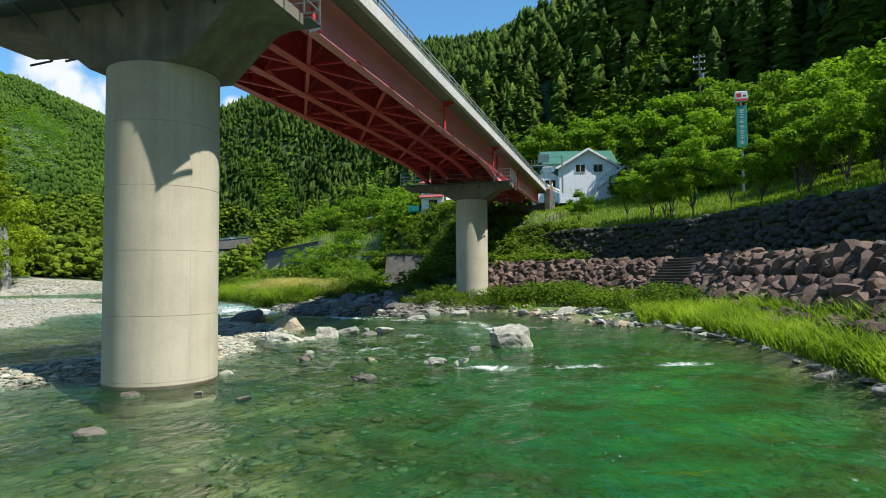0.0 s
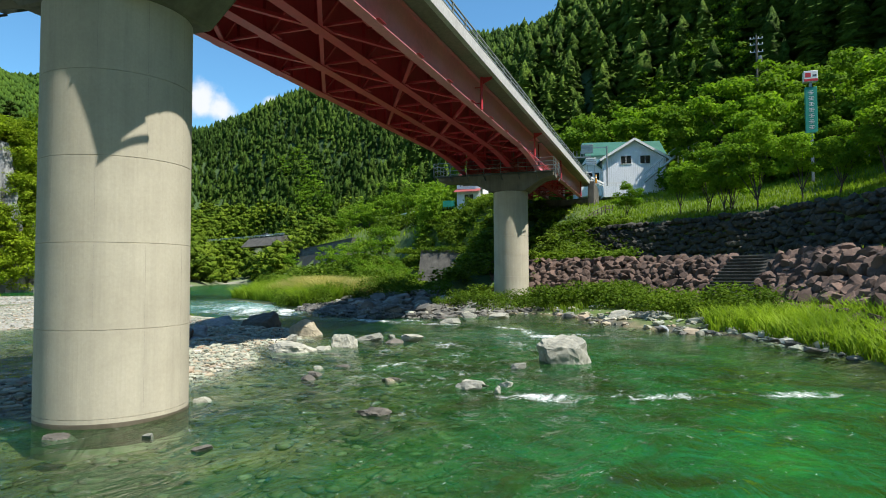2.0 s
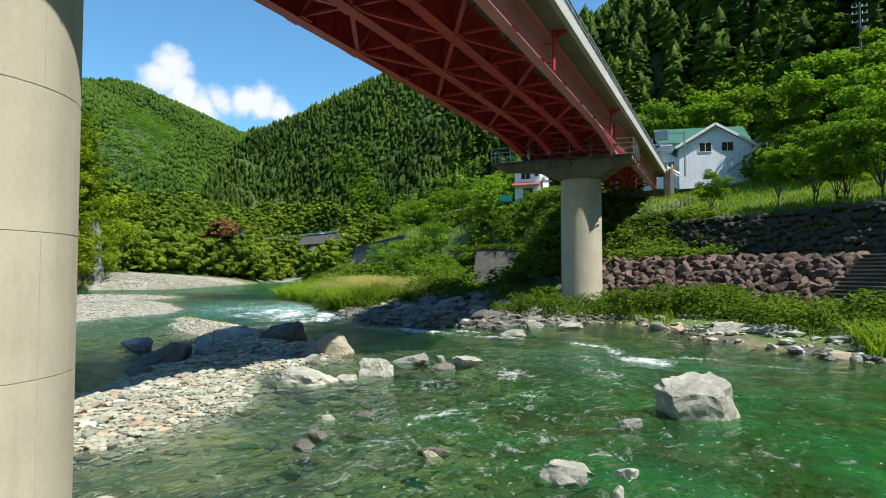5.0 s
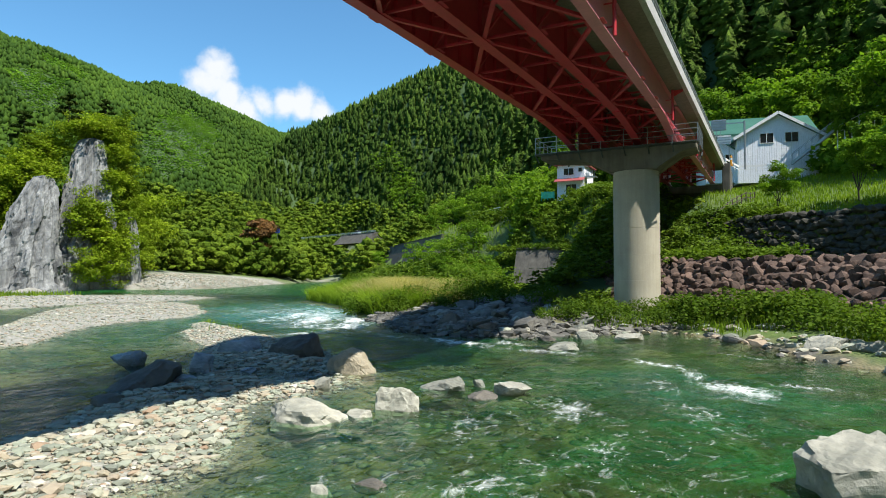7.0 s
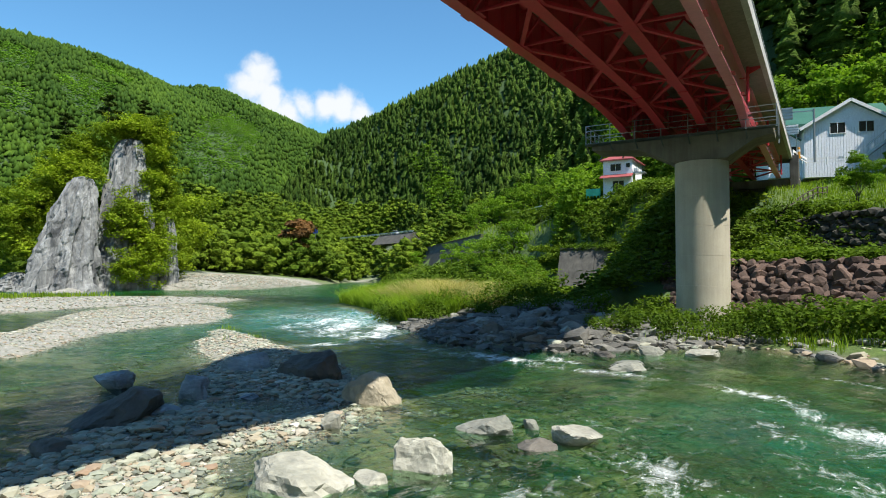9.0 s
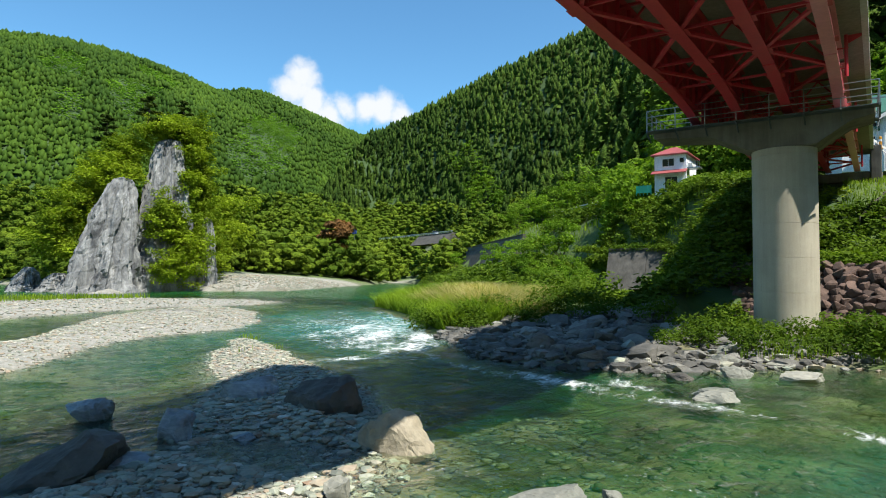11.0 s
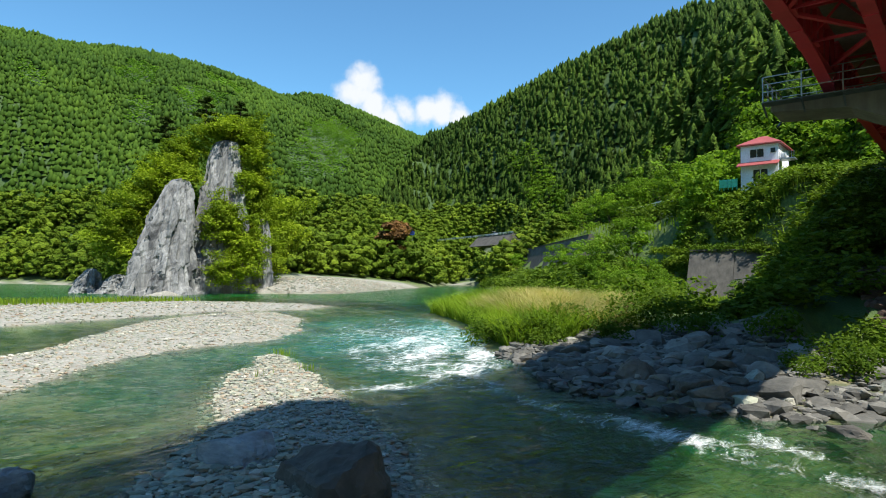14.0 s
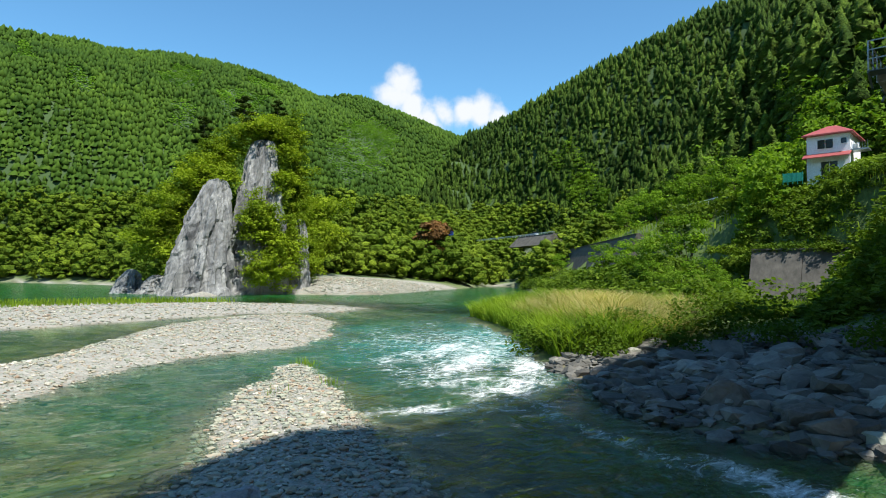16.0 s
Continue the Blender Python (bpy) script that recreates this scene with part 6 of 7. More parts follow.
def mat_pebble():
    mt, nt, b = base_mat("river_pebble")
    rnd = nt.nodes.new("ShaderNodeNewGeometry").outputs["Random Per Island"]
    col = ramp(nt, rnd, [(0.0, (0.139, 0.154, 0.139)), (0.22, (0.239, 0.277, 0.239)), (0.5, (0.331, 0.354, 0.308)), (0.74, (0.308, 0.269, 0.208)), (0.78, (0.354, 0.354, 0.308)), (0.94, (0.262, 0.185, 0.131)), (0.95, (0.416, 0.408, 0.377)), (1.0, (0.554, 0.547, 0.516))])
    n = noise_tex(nt, 9.0, 5, 0.6, world_pos(nt))
    col = mixc(nt, 1.0, col, ramp(nt, n.outputs["Fac"], [(0.25, (0.78,) * 3), (0.75, (1.15,) * 3)]), "MULTIPLY")
    col = mixc(nt, 1.0, col, (1.04, 1.0, 0.90), "MULTIPLY")
    nt.links.new(col, b.inputs["Base Color"])
    b.inputs["Roughness"].default_value = 0.75
    bump(nt, b, n.outputs["Fac"], 0.4, 0.02)
    return mt


M_PEBBLE = mat_pebble()
PEBBLES = []
for k in range(10):
    v, f = stone_shape(r5, ICO1, 6, (0.45, 0.85), 0.08)
    PEBBLES.append((v * np.array((1.35 - 0.06 * k, 0.75 + 0.04 * k, 0.75 + 0.05 * (k % 4))), f))


def pebbles(name, poly, n, lo, hi, label, margin=0.4):
    xs, ys = [p[0] for p in poly], [p[1] for p in poly]
    x, y = r5.uniform(min(xs) - 1, max(xs) + 1, n), r5.uniform(min(ys) - 1, max(ys) + 1, n)
    k = poly_sd(x, y, poly) > -margin
    x, y = x[k], y[k]
    z = ground_z(x, y)
    s = lo * (hi / lo) ** (r5.random(len(x)) ** 2.6)
    pl = np.stack([x, y, z + s * 0.16, s * r5.uniform(0.8, 1.3, len(x)), s * r5.uniform(0.45, 0.8, len(x)), r5.random(len(x)) * 6.28, r5.integers(0, 10, len(x))], 1)
    return mass(name, PEBBLES, pl, M_PEBBLE, label, "gravel")


BAR_NEAR = [p for p in BAR_C if p[1] < 17.6]
pebbles("near_cobbles", BAR_NEAR, 24000, 0.06, 0.30, "rounded grey-green, white and rusty cobbles", 0.4)
pebbles("cobble_bar", BAR_C, 76000, 0.04, 0.20, "bar of rounded grey, white and rusty cobbles", 0.5)
pebbles("gravel_bar", BAR_B, 26000, 0.06, 0.22, "pale curved gravel bar between the channels", 0.6)
pebbles("far_gravel_bar", BAR_A, 7000, 0.12, 0.32, "pale gravel bar by the far pool", 0.4)
BEDPOLY = [(-34, 6), (-30, 28), (-24, 26), (-12, 24), (-2, 24), (8, 20), (16, 14), (17, -2), (10, -8), (-4, -6), (-16, -4)]
x, y = scatter(15000, -34, 17, -8, 28, lambda x, y: (poly_sd(x, y, BEDPOLY) > 0) & (poly_sd(x, y, BAR_C) < 0) & (poly_sd(x, y, BAR_B) < 0), r5)
s = 0.09 * (4.2 ** (r5.random(len(x)) ** 2.4))
M_BEDSTONE = mat_two("mossy_bed_stone", (0.060, 0.068, 0.045), (0.21, 0.20, 0.14), 0.5, 5.0, 0.8, vary=0.45, by="island")
mass("bed_stones", PEBBLES, np.stack([x, y, ground_z(x, y) + 0.05 * s, s * 1.2, s * 0.4, r5.random(len(x)) * 6.28, r5.integers(0, 10, len(x))], 1), M_BEDSTONE, "stones on the river bed under clear water", "stones", True)
# broken rocks of the shaded shore below the pier
n_sh = 0
SHORE_SHAPES = [mesh_np("shore_rock", *stone_shape(r5, ICO2 if i % 2 else ICO3, 12, (0.28, 0.7), 0.03), M_ROCK_SHORE) for i in range(10)]
while n_sh < 300:
    x, y = float(r5.uniform(-17, 3)), float(r5.uniform(29, 44))
    if float(poly_sd(x, y, SHORE_ROCKS)) < 0 or (x > -4.5 and r5.random() < 0.75):
        continue
    s = float(0.34 * 4.2 ** (r5.random() ** 2.2))
    ob = new("rock", SHORE_SHAPES[int(r5.integers(0, 10))])
    ob.matrix_basis = Matrix.LocRotScale((x, y, float(ground_z(x, y)) + 0.13 * s), Euler((r5.uniform(-0.3, 0.3), r5.uniform(-0.3, 0.3), r5.uniform(0, 6.28))), (s * 1.35, s, s * r5.uniform(0.45, 0.8)))
    tagged(ob, "angular grey rock heaped on the shore below the bridge", "rock", "shore rocks")
    n_sh += 1
x, y = scatter(9000, -20, 6, 27, 50, lambda x, y: (poly_sd(x, y, SHORE_ROCKS) > -1.2) & (ground_z(x, y) > -0.25), r5)
s = 0.16 * (4.0 ** (r5.random(len(x)) ** 2.0))
M_RUBBLE = mat_two("shore_rubble", (0.05, 0.05, 0.044), (0.17, 0.165, 0.145), 0.9, 5.0, 0.8, 0.9, 0.05, vary=0.5, by="island")
mass("shore_rubble", [stone_shape(r5, ICO1, 8, (0.3, 0.7), 0.05) for _ in range(6)], np.stack([x, y, ground_z(x, y) + 0.12 * s, s * 1.3, s * 0.7, r5.random(len(x)) * 6.28, r5.integers(0, 6, len(x))], 1), M_RUBBLE, "broken grey rubble between the shore rocks", "rubble")
x, y = scatter(2200, -5, 20, 14, 40, lambda x, y: (poly_sd(x, y, RIGHT_BANK) > -0.5) & (poly_sd(x, y, RIGHT_BANK) < 2.4 + fbm(x, y, 3, 77)) & (poly_sd(x, y, SHORE_ROCKS) < 0), r5)
s = 0.14 * (5.0 ** (r5.random(len(x)) ** 2.4))
mass("bank_stones", [stone_shape(r5, ICO1, 8, (0.3, 0.7), 0.05) for _ in range(6)], np.stack([x, y, ground_z(x, y) + 0.12 * s, s * 1.3, s * 0.65, r5.random(len(x)) * 6.28, r5.integers(0, 6, len(x))], 1), M_PEBBLE, "pale broken stones along the river bank", "stones")
# small stones along the right-hand waterline
for px, py, dx, dy, way in line_points(RIGHT_BANK[1:13], 0.75):
    if r5.random() < 0.6 and py > 2:
        s = float(0.25 + 0.5 * r5.random() ** 2)
        ob = new("rock", SHORE_SHAPES[int(r5.integers(0, 10))])
        ob.matrix_basis = Matrix.LocRotScale((px + r5.normal(0, 0.4), py + r5.normal(0, 0.4), 0.05), Euler((0, 0, r5.uniform(0, 6.28))), (s * 1.3, s, s * 0.55))
        tagged(ob, "small pale rock at the water's edge", "rock", "waterline rocks")


# ---- grass ----
def house_view(x, y):
    """False on the open slope below the red-roofed house."""
    return seg_dist(x, y, -19.5, 96, -13.0, 66)[0] > 5.0


def blades(name, n, keep, box4, h, w, mat, label, lean=0.35, r=r5):
    """Tufts of long blades, each a bent, tapering strip."""
    x, y = scatter(n, *box4, keep, r)
    z = ground_z(x, y)
    m = len(x)
    a = r.random(m) * 6.283
    hh = h * (0.5 + 0.8 * r.random(m))
    le = lean * hh * (0.3 + r.random(m))
    c, s = np.cos(a), np.sin(a)
    ww = w * (0.6 + 0.8 * r.random(m))
    px_, py_ = -s * ww, c * ww
    v = np.stack([np.stack([x - px_, y - py_, z - 0.05], 1), np.stack([x + px_, y + py_, z - 0.05], 1),
                  np.stack([x + px_ * 0.8 + c * le * 0.35, y + py_ * 0.8 + s * le * 0.35, z + hh * 0.6], 1), np.stack([x - px_ * 0.8 + c * le * 0.35, y - py_ * 0.8 + s * le * 0.35, z + hh * 0.6], 1),
                  np.stack([x + c * le, y + s * le, z + hh * 0.95], 1)], 1).reshape(-1, 3)
    b = (np.arange(m) * 5)[:, None]
    f = np.concatenate([b + np.array([[0, 1, 2]]), b + np.array([[0, 2, 3]]), b + np.array([[3, 2, 4]])])
    ob = new(name, mesh_np(name, v, f, mat))
    put_attr(ob.data, "tint", np.repeat(0.28 + 0.27 * fbm(x, y, 1.3, 41, 2), 5))
    return tagged(ob, label, "grass", kind="stuff")


DRYSPOT = [(-30, 50), (-24, 44.6), (-18, 40), (-14, 40.5), (-15, 46), (-18, 52), (-24, 54)]
blades("reed_grass", 60000, lambda x, y: (poly_sd(x, y, ISLAND) > 0.1) & ~((poly_sd(x, y, DRYSPOT) > 0.8) & (r5.random(len(x)) < 0.75)), (-40, -13, 36, 61), 1.35, 0.03, M_GRASS, "fresh green reeds on the gravel island", 1.1)
blades("dry_reeds", 36000, lambda x, y: (poly_sd(x, y, DRYSPOT) > 0), (-31, -13, 39, 55), 1.4, 0.024, M_DRYGRASS, "dry straw-coloured reeds on the gravel island", 1.2)


def right_shore(x, y):
    s, e = poly_sd(x, y, RIGHT_BANK), line_sd(x, y, TERRACE)
    return (s > 0.2) & (e < -3.6) & (y < 26)


blades("bank_grass", 60000, lambda x, y: right_shore(x, y) & (fbm(x, y, 3, 31) > -0.55), (14, 30, -10, 27), 0.85, 0.03, M_GRASS, "tall light green grass along the river bank", 1.0)
blades("shore_grass", 14000, lambda x, y: (poly_sd(x, y, RIGHT_BANK) > 0.6) & (line_sd(x, y, TERRACE) < -3.4) & (y >= 26) & (x > -3) & (fbm(x, y, 2.5, 33) > 0.0), (-3, 20, 26, 50), 0.6, 0.02, M_GRASS, "patches of grass at the foot of the stones")
blades("slope_grass", 9000, lambda x, y: ~house_view(x, y) & (ground_z(x, y) > 1.2), (-28, -6, 62, 98), 0.7, 0.05, M_GRASS, "long grass on the slope below the house")
blades("wall_bank_grass", 16000, lambda x, y: ((seg_dist(x, y, -95, 164, -53, 116)[0] < 8.5) | (seg_dist(x, y, -32, 97, -27, 91)[0] < 7) | (np.hypot(x + 12, y - 85) < 8)) & (ground_z(x, y) > 4) & (line_sd(x, y, UPLINE) < 8), (-105, -4, 74, 175), 0.9, 0.09, M_GRASS, "long grass on the banks round the concrete walls")
blades("meadow_grass", 60000, lambda x, y: (line_sd(x, y, WALLTOP) > 0.3) & (line_sd(x, y, WALLTOP) < 26), (2, 46, 20, 85), 0.45, 0.035, M_GRASS, "bright mown grass on the sloping meadow")
blades("terrace_grass", 9000, lambda x, y: (np.abs(line_sd(x, y, TERRACE) - 0.9) < 0.8) & (fbm(x, y, 2, 35) > -0.1), (-2, 28, 0, 52), 0.3, 0.02, M_GRASS, "weeds along the terrace")
blades("bar_grass", 2500, lambda x, y: (poly_sd(x, y, BAR_A) > 0.5) & (x < -72), (-84, -72, 20, 50), 0.7, 0.05, M_GRASS, "green weeds on the far gravel bar")
blades("bar_tufts", 2600, lambda x, y: (np.hypot(x + 20.3, y - 26.2) < 0.5) | (np.hypot(x + 18.8, y - 23.2) < 0.35) | (np.hypot(x + 24.5, y - 28) < 0.7), (-26, -18, 22, 29), 0.4, 0.012, M_GRASS, "small green tufts on the cobbles")

# ---- trees and shrubs ----


def leaf_cloud(r, centres, n, leaf, flat=0.55):
    """Leaf quads round the given (x, y, z, radius) centres."""
    v, f = [], []
    for cx, cy, cz, cr in centres:
        k = max(12, int(n * cr * cr))
        d = r.normal(size=(k, 3))
        d /= np.linalg.norm(d, axis=1)[:, None]
        q = d * (0.35 + 0.65 * r.random((k, 1)) ** 0.6) * cr * np.array([1, 1, flat]) + np.array([cx, cy, cz])
        nr = d * 0.5 + r.normal(0, 0.5, (k, 3)) + np.array([0, 0, 0.7])
        nr /= np.linalg.norm(nr, axis=1)[:, None]
        t = np.cross(nr, r.normal(size=(k, 3)))
        t /= np.linalg.norm(t, axis=1)[:, None]
        u = np.cross(nr, t)
        s = (leaf * (0.6 + 0.8 * r.random(k)))[:, None]
        b = sum(len(a) for a in v) + np.arange(k)[:, None] * 4
        v.append(np.stack([q - t * s, q + u * s * 0.6, q + t * s, q - u * s * 0.6], 1).reshape(-1, 3))
        f.append(b + np.array([[0, 1, 2, 3]]))
    return np.concatenate(v), np.concatenate(f)


def tree_meshes(seed, height, spread, leaf, n, mat, trunks=1, layered=0.5):
    """Trunk with forked limbs and a crown of leafy sprays round the limb ends."""
    r = np.random.default_rng(seed)
    bm = bmesh.new()
    centres = []
    for k in range(trunks):
        a0 = r.random() * 6.28
        foot = Vector((0.15 * math.cos(a0) * (trunks > 1), 0.15 * math.sin(a0) * (trunks > 1), -0.3))
        p = foot
        fork = Vector((foot.x + 0.25 * math.cos(a0) * spread * (0.4 if trunks > 1 else 0.1), foot.y + 0.25 * math.sin(a0) * spread * (0.4 if trunks > 1 else 0.1), height * r.uniform(0.10, 0.18)))
        r0 = 0.013 * height
        add_tube(bm, p, fork, r0, r0 * 0.7, 7, False)
        for i in range(7 if trunks == 1 else 4):
            a = a0 + 6.28 * i / (7 if trunks == 1 else 4) + r.normal(0, 0.3)
            el = r.uniform(0.35, 0.95)
            q = fork + Vector((math.cos(a) * spread * el * 0.75, math.sin(a) * spread * el * 0.75, height * (0.22 + 0.48 * (1 - el) + r.uniform(0, 0.15))))
            mid = fork.lerp(q, 0.5) + Vector((0, 0, 0.06 * height))
            add_tube(bm, fork, mid, r0 * 0.5, r0 * 0.32, 5, False)
            add_tube(bm, mid, q, r0 * 0.32, r0 * 0.1, 5, False)
            for c, cr in ((q, 0.34), (mid, 0.28), (fork.lerp(q, 0.75) - Vector((0, 0, 0.10 * height)), 0.24), (q + Vector((r.normal(0, 0.2) * spread, r.normal(0, 0.2) * spread, r.uniform(-0.02, 0.16) * height)), 0.28)):
                centres.append((c.x, c.y, c.z + 0.05 * height, cr * spread * r.uniform(0.55, 1.05)))
        centres.append((fork.x, fork.y, height * 0.86, 0.36 * spread))
    v, f = leaf_cloud(r, centres, n, leaf, layered)
    crown = mesh_np("crown", v, f, mat)
    put_attr(crown, "tint", np.full(len(v), 0.15 + 0.3 * r.random()))
    return bm_mesh("trunk", bm, M_BARK), crown


def tree_at(x, y, meshes, scale, label, turn=0.0, group="", category="tree", sink=0.1):
    tr = thing("tree", label, category, (x, y, float(ground_z(x, y)) - sink), turn, group)
    tr.scale = (scale, scale, scale)
    part("trunk", meshes[0], M_BARK, tr)
    part("crown", meshes[1], M_LEAF, tr)
    return tr


MAPLES = [tree_meshes(40 + i, 6.4, 2.9, 0.10, 430, M_LEAF_NEAR, 1 + (i % 3), 0.5) for i in range(4)]
for i, (x, y, s) in enumerate(((14.8, 59.5, 1.0), (17.0, 56.0, 1.0), (18.8, 53.0, 1.1), (20.8, 50.2, 1.05), (24.0, 48.5, 1.2), (25.0, 43.0, 1.1), (27.6, 39.5, 1.15), (29.4, 35.6, 1.2), (31.0, 30.6, 1.25), (9.0, 64.5, 0.85),
                               (30.5, 50.0, 1.15), (34.0, 42.0, 1.25), (35.5, 36.0, 1.3), (33.5, 28.0, 1.25), (36.0, 22.0, 1.3), (33, 18, 1.1))):
    tree_at(x, y, MAPLES[i % 4], s * (0.9, 1.15, 1.0, 1.25, 0.85)[i % 5], "young maple with thin dark stems and fresh green leaves", 77 * i, "meadow maples")
BROAD = [tree_meshes(60 + i, 9.5, 4.4, 0.18, 150, M_LEAF_NEAR if i % 2 else M_LEAF, 1, 0.45) for i in range(4)]
for i, (x, y, s) in enumerate(((33, 66.5, 1.3), (37.7, 63, 1.25), (17.5, 83, 1.2), (22, 78, 1.4), (1.5, 100, 1.55), (8.5, 101, 1.5), (29.8, 82, 1.6), (34.5, 55, 1.0), (14.6, 99, 1.4), (25, 72, 1.1), (21, 82, 0.9), (25, 80, 0.95), (30, 78, 1.1), (35, 80, 1.25), (29, 66, 0.75), (22, 70, 0.7), (18, 75, 0.65), (40, 70, 1.1), (38, 60, 0.9), (43, 62, 1.1), (41, 52, 1.0), (45, 45, 1.1),
                               (42, 35, 1.0), (24, 88, 1.0), (47, 72, 1.3), (50, 55, 1.3), (14, 100, 1.1), (4, 101, 1.1), (-6, 98, 1.0), (33, 70, 0.8), (26, 73, 0.7), (46, 26, 1.2), (52, 36, 1.4))):
    tree_at(x, y, BROAD[i % 4], s * 1.15, "leafy broadleaf tree on the slope above the meadow", 61 * i, "slope trees")

SHRUB_MESH = []
for i in range(4):
    r = np.random.default_rng(80 + i)
    cen = [(r.normal(0, 0.45), r.normal(0, 0.45), 0.25 + 0.45 * r.random(), 0.3 + 0.2 * r.random()) for _ in range(9)]
    SHRUB_MESH.append(mesh_np("shrub_leaves", *leaf_cloud(r, cen, 700, 0.055, 0.8), M_SHRUB))
for i, (x, y, s) in enumerate(((2.4, 39.6, 1.3), (3.8, 38.2, 1.5), (5.0, 37.6, 1.6), (6.6, 37.4, 1.7), (8.0, 36.6, 1.8), (9.4, 35.6, 1.7), (7.2, 39.5, 1.8), (9.0, 38.5, 1.7), (10.8, 35.2, 1.4), (0.6, 38.6, 1.1), (-1.6, 38.8, 1.1),
                               (-3.2, 37.2, 1.2), (-4.2, 34.6, 0.8), (-2.8, 35.4, 0.9), (1.2, 36.6, 0.9), (18.2, 29.6, 1.5), (17.3, 27.6, 1.2), (-2.6, 41.0, 1.3), (12.4, 33.5, 0.9), (3.1, 36.9, 1.0), (-15.6, 36.6, 1.1), (-17.5, 37.2, 1.2),
                               (-12.8, 39.5, 1.0), (-9.8, 41.5, 1.2), (-6.5, 42.0, 1.3), (-14, 44, 1.4), (-18.8, 38.2, 1.3), (-20.3, 39.6, 1.2), (-16.2, 38.2, 1.4), (-17, 40.5, 1.3), (-22, 41.2, 0.9), (-19.5, 57.5, 2.6), (-17.5, 55.5, 2.4), (-21.5, 58.2, 2.2), (-15, 48, 1.8), (-13.5, 46.5, 1.7), (11.5, 29.2, 1.2), (13.0, 27.8, 1.3), (14.6, 26.4, 1.2), (12.8, 30.0, 1.5), (10.4, 31.2, 1.4), (15.6, 28.0, 1.6), (-1.0, 35.8, 1.2), (-24, 44.6, 1.3), (-14.8, 41.2, 1.6))):
    sh = new("shrub", SHRUB_MESH[i % 4])
    s *= 1.35
    sh.matrix_basis = Matrix.LocRotScale((x, y, float(ground_z(x, y)) - 0.1), Euler((0, 0, i * 1.3)), (s, s, s * 0.95))
    tagged(sh, "low leafy willow shrub on the stony shore", "shrub", "shore shrubs")

# woods and scrub across the channel
BUSHES = [leaf_cloud(np.random.default_rng(90 + i), [(np.random.default_rng(i * 7 + j).normal(0, 0.24), np.random.default_rng(i * 7 + j + 50).normal(0, 0.24), 0.2 + 0.45 * np.random.default_rng(i + j * 3).random(), 0.26) for j in range(8)], 420, 0.055, 0.75) for i in range(5)]

BUSH_FAR = [leaf_cloud(np.random.default_rng(190 + i), [(np.random.default_rng(i * 7 + j).normal(0, 0.22), np.random.default_rng(i * 7 + j + 50).normal(0, 0.22), 0.2 + 0.5 * np.random.default_rng(i + j * 3).random(), 0.27) for j in range(7)], 170, 0.085, 0.8) for i in range(5)]


def clear_of_walls(x, y):
    return (seg_dist(x, y, -95, 164, -53, 116)[0] > 7.0) & (seg_dist(x, y, -32, 97, -27, 91)[0] > 4.5)


def left_slope(x, y):
    u, s = line_sd(x, y, UPLINE), poly_sd(x, y, RIGHT_BANK)
    return clear_of_walls(x, y) & (s > 0.1) & (u < 7.0) & (np.hypot(x + 20.5, y - 87) > 6.5) & (x < -6) & (poly_sd(x, y, ISLAND) < -1.0) & (y > 56) & ~((u > -8) & (u < -2) & (np.hypot(x + 19, y - 79) < 9) & (fbm(x, y, 6, 44) > -0.3))


x, y = scatter(5200, -150, -60, 80, 240, lambda x, y: left_slope(x, y) & (fbm(x, y, 8, 74) > -0.1), r5)
mass("far_riverside_scrub", BUSH_FAR, place(x, y, 3.0, 2.1, r5, 0.2), M_SHRUB, "light green scrub on the far river slope", "scrub")
x, y = scatter(2300, -60, -6, 56, 130, lambda x, y: left_slope(x, y) & house_view(x, y) & (fbm(x, y, 5, 73) > -0.12) & ~((y > 72) & (y < 81.5) & (x > -24) & (x < -8)), r5)
pl = place(x, y, 2.9, 2.7, r5, 0.2)
pl[:, 4] *= 1 - 0.5 * sstep(-26, -20, x)
mass("riverside_scrub", BUSH_FAR, pl, M_SHRUB, "tangled light green scrub on the river slope", "scrub")
x, y = scatter(5200, -230, -4, 70, 300, lambda x, y: (line_sd(x, y, UPLINE) > 15.5) & (line_sd(x, y, UPLINE) < 27) & (np.hypot(x + 18, y - 95) > 8) & house_view(x, y), r5)
mass("roadside_trees", SPRAYS, place(x, y, 7.0, 8.0, r5, 0.5), M_WOOD_NEAR, "broadleaf trees in fresh green along the foot of the cedar hill", "woodland")
x, y = scatter(1400, -130, -20, 80, 240, lambda x, y: (np.abs(line_sd(x, y, UPLINE) - 3.5) < 4.0) & (np.hypot(x + 20, y - 86) > 7) & house_view(x, y) & clear_of_walls(x, y) & (fbm(x, y, 9, 71) > 0.12), r5)
mass("road_edge_bushes", BUSH_FAR, place(x, y, 3.6, 3.4, r5, 0.3), M_LEAF_NEAR, "bushes along the road edge", "scrub")
x, y = scatter(1500, -26, 30, 62, 112, lambda x, y: (line_sd(x, y, WALLTOP) > 30) & (line_sd(x, y, WALLTOP) < 60) & (np.hypot(x - 8, y - 88) > 12) & (np.hypot(x + 18, y - 95) > 7) & (y > 88), r5)
mass("house_hill_trees", SPRAYS, place(x, y, 5.2, 6.8, r5, 0.5), M_LEAF, "broadleaf trees behind the houses", "woodland")
x, y = scatter(700, -24, -3, 58, 92, lambda x, y: (line_sd(x, y, UPLINE) > -16) & (line_sd(x, y, UPLINE) < 9) & (np.hypot(x + 18, y - 95) > 7) & (x > -16) & (np.hypot(x + 19, y - 88) > 6.5) & house_view(x, y), r5)
x = np.concatenate([x, r5.uniform(-11, 1.0, 200)])
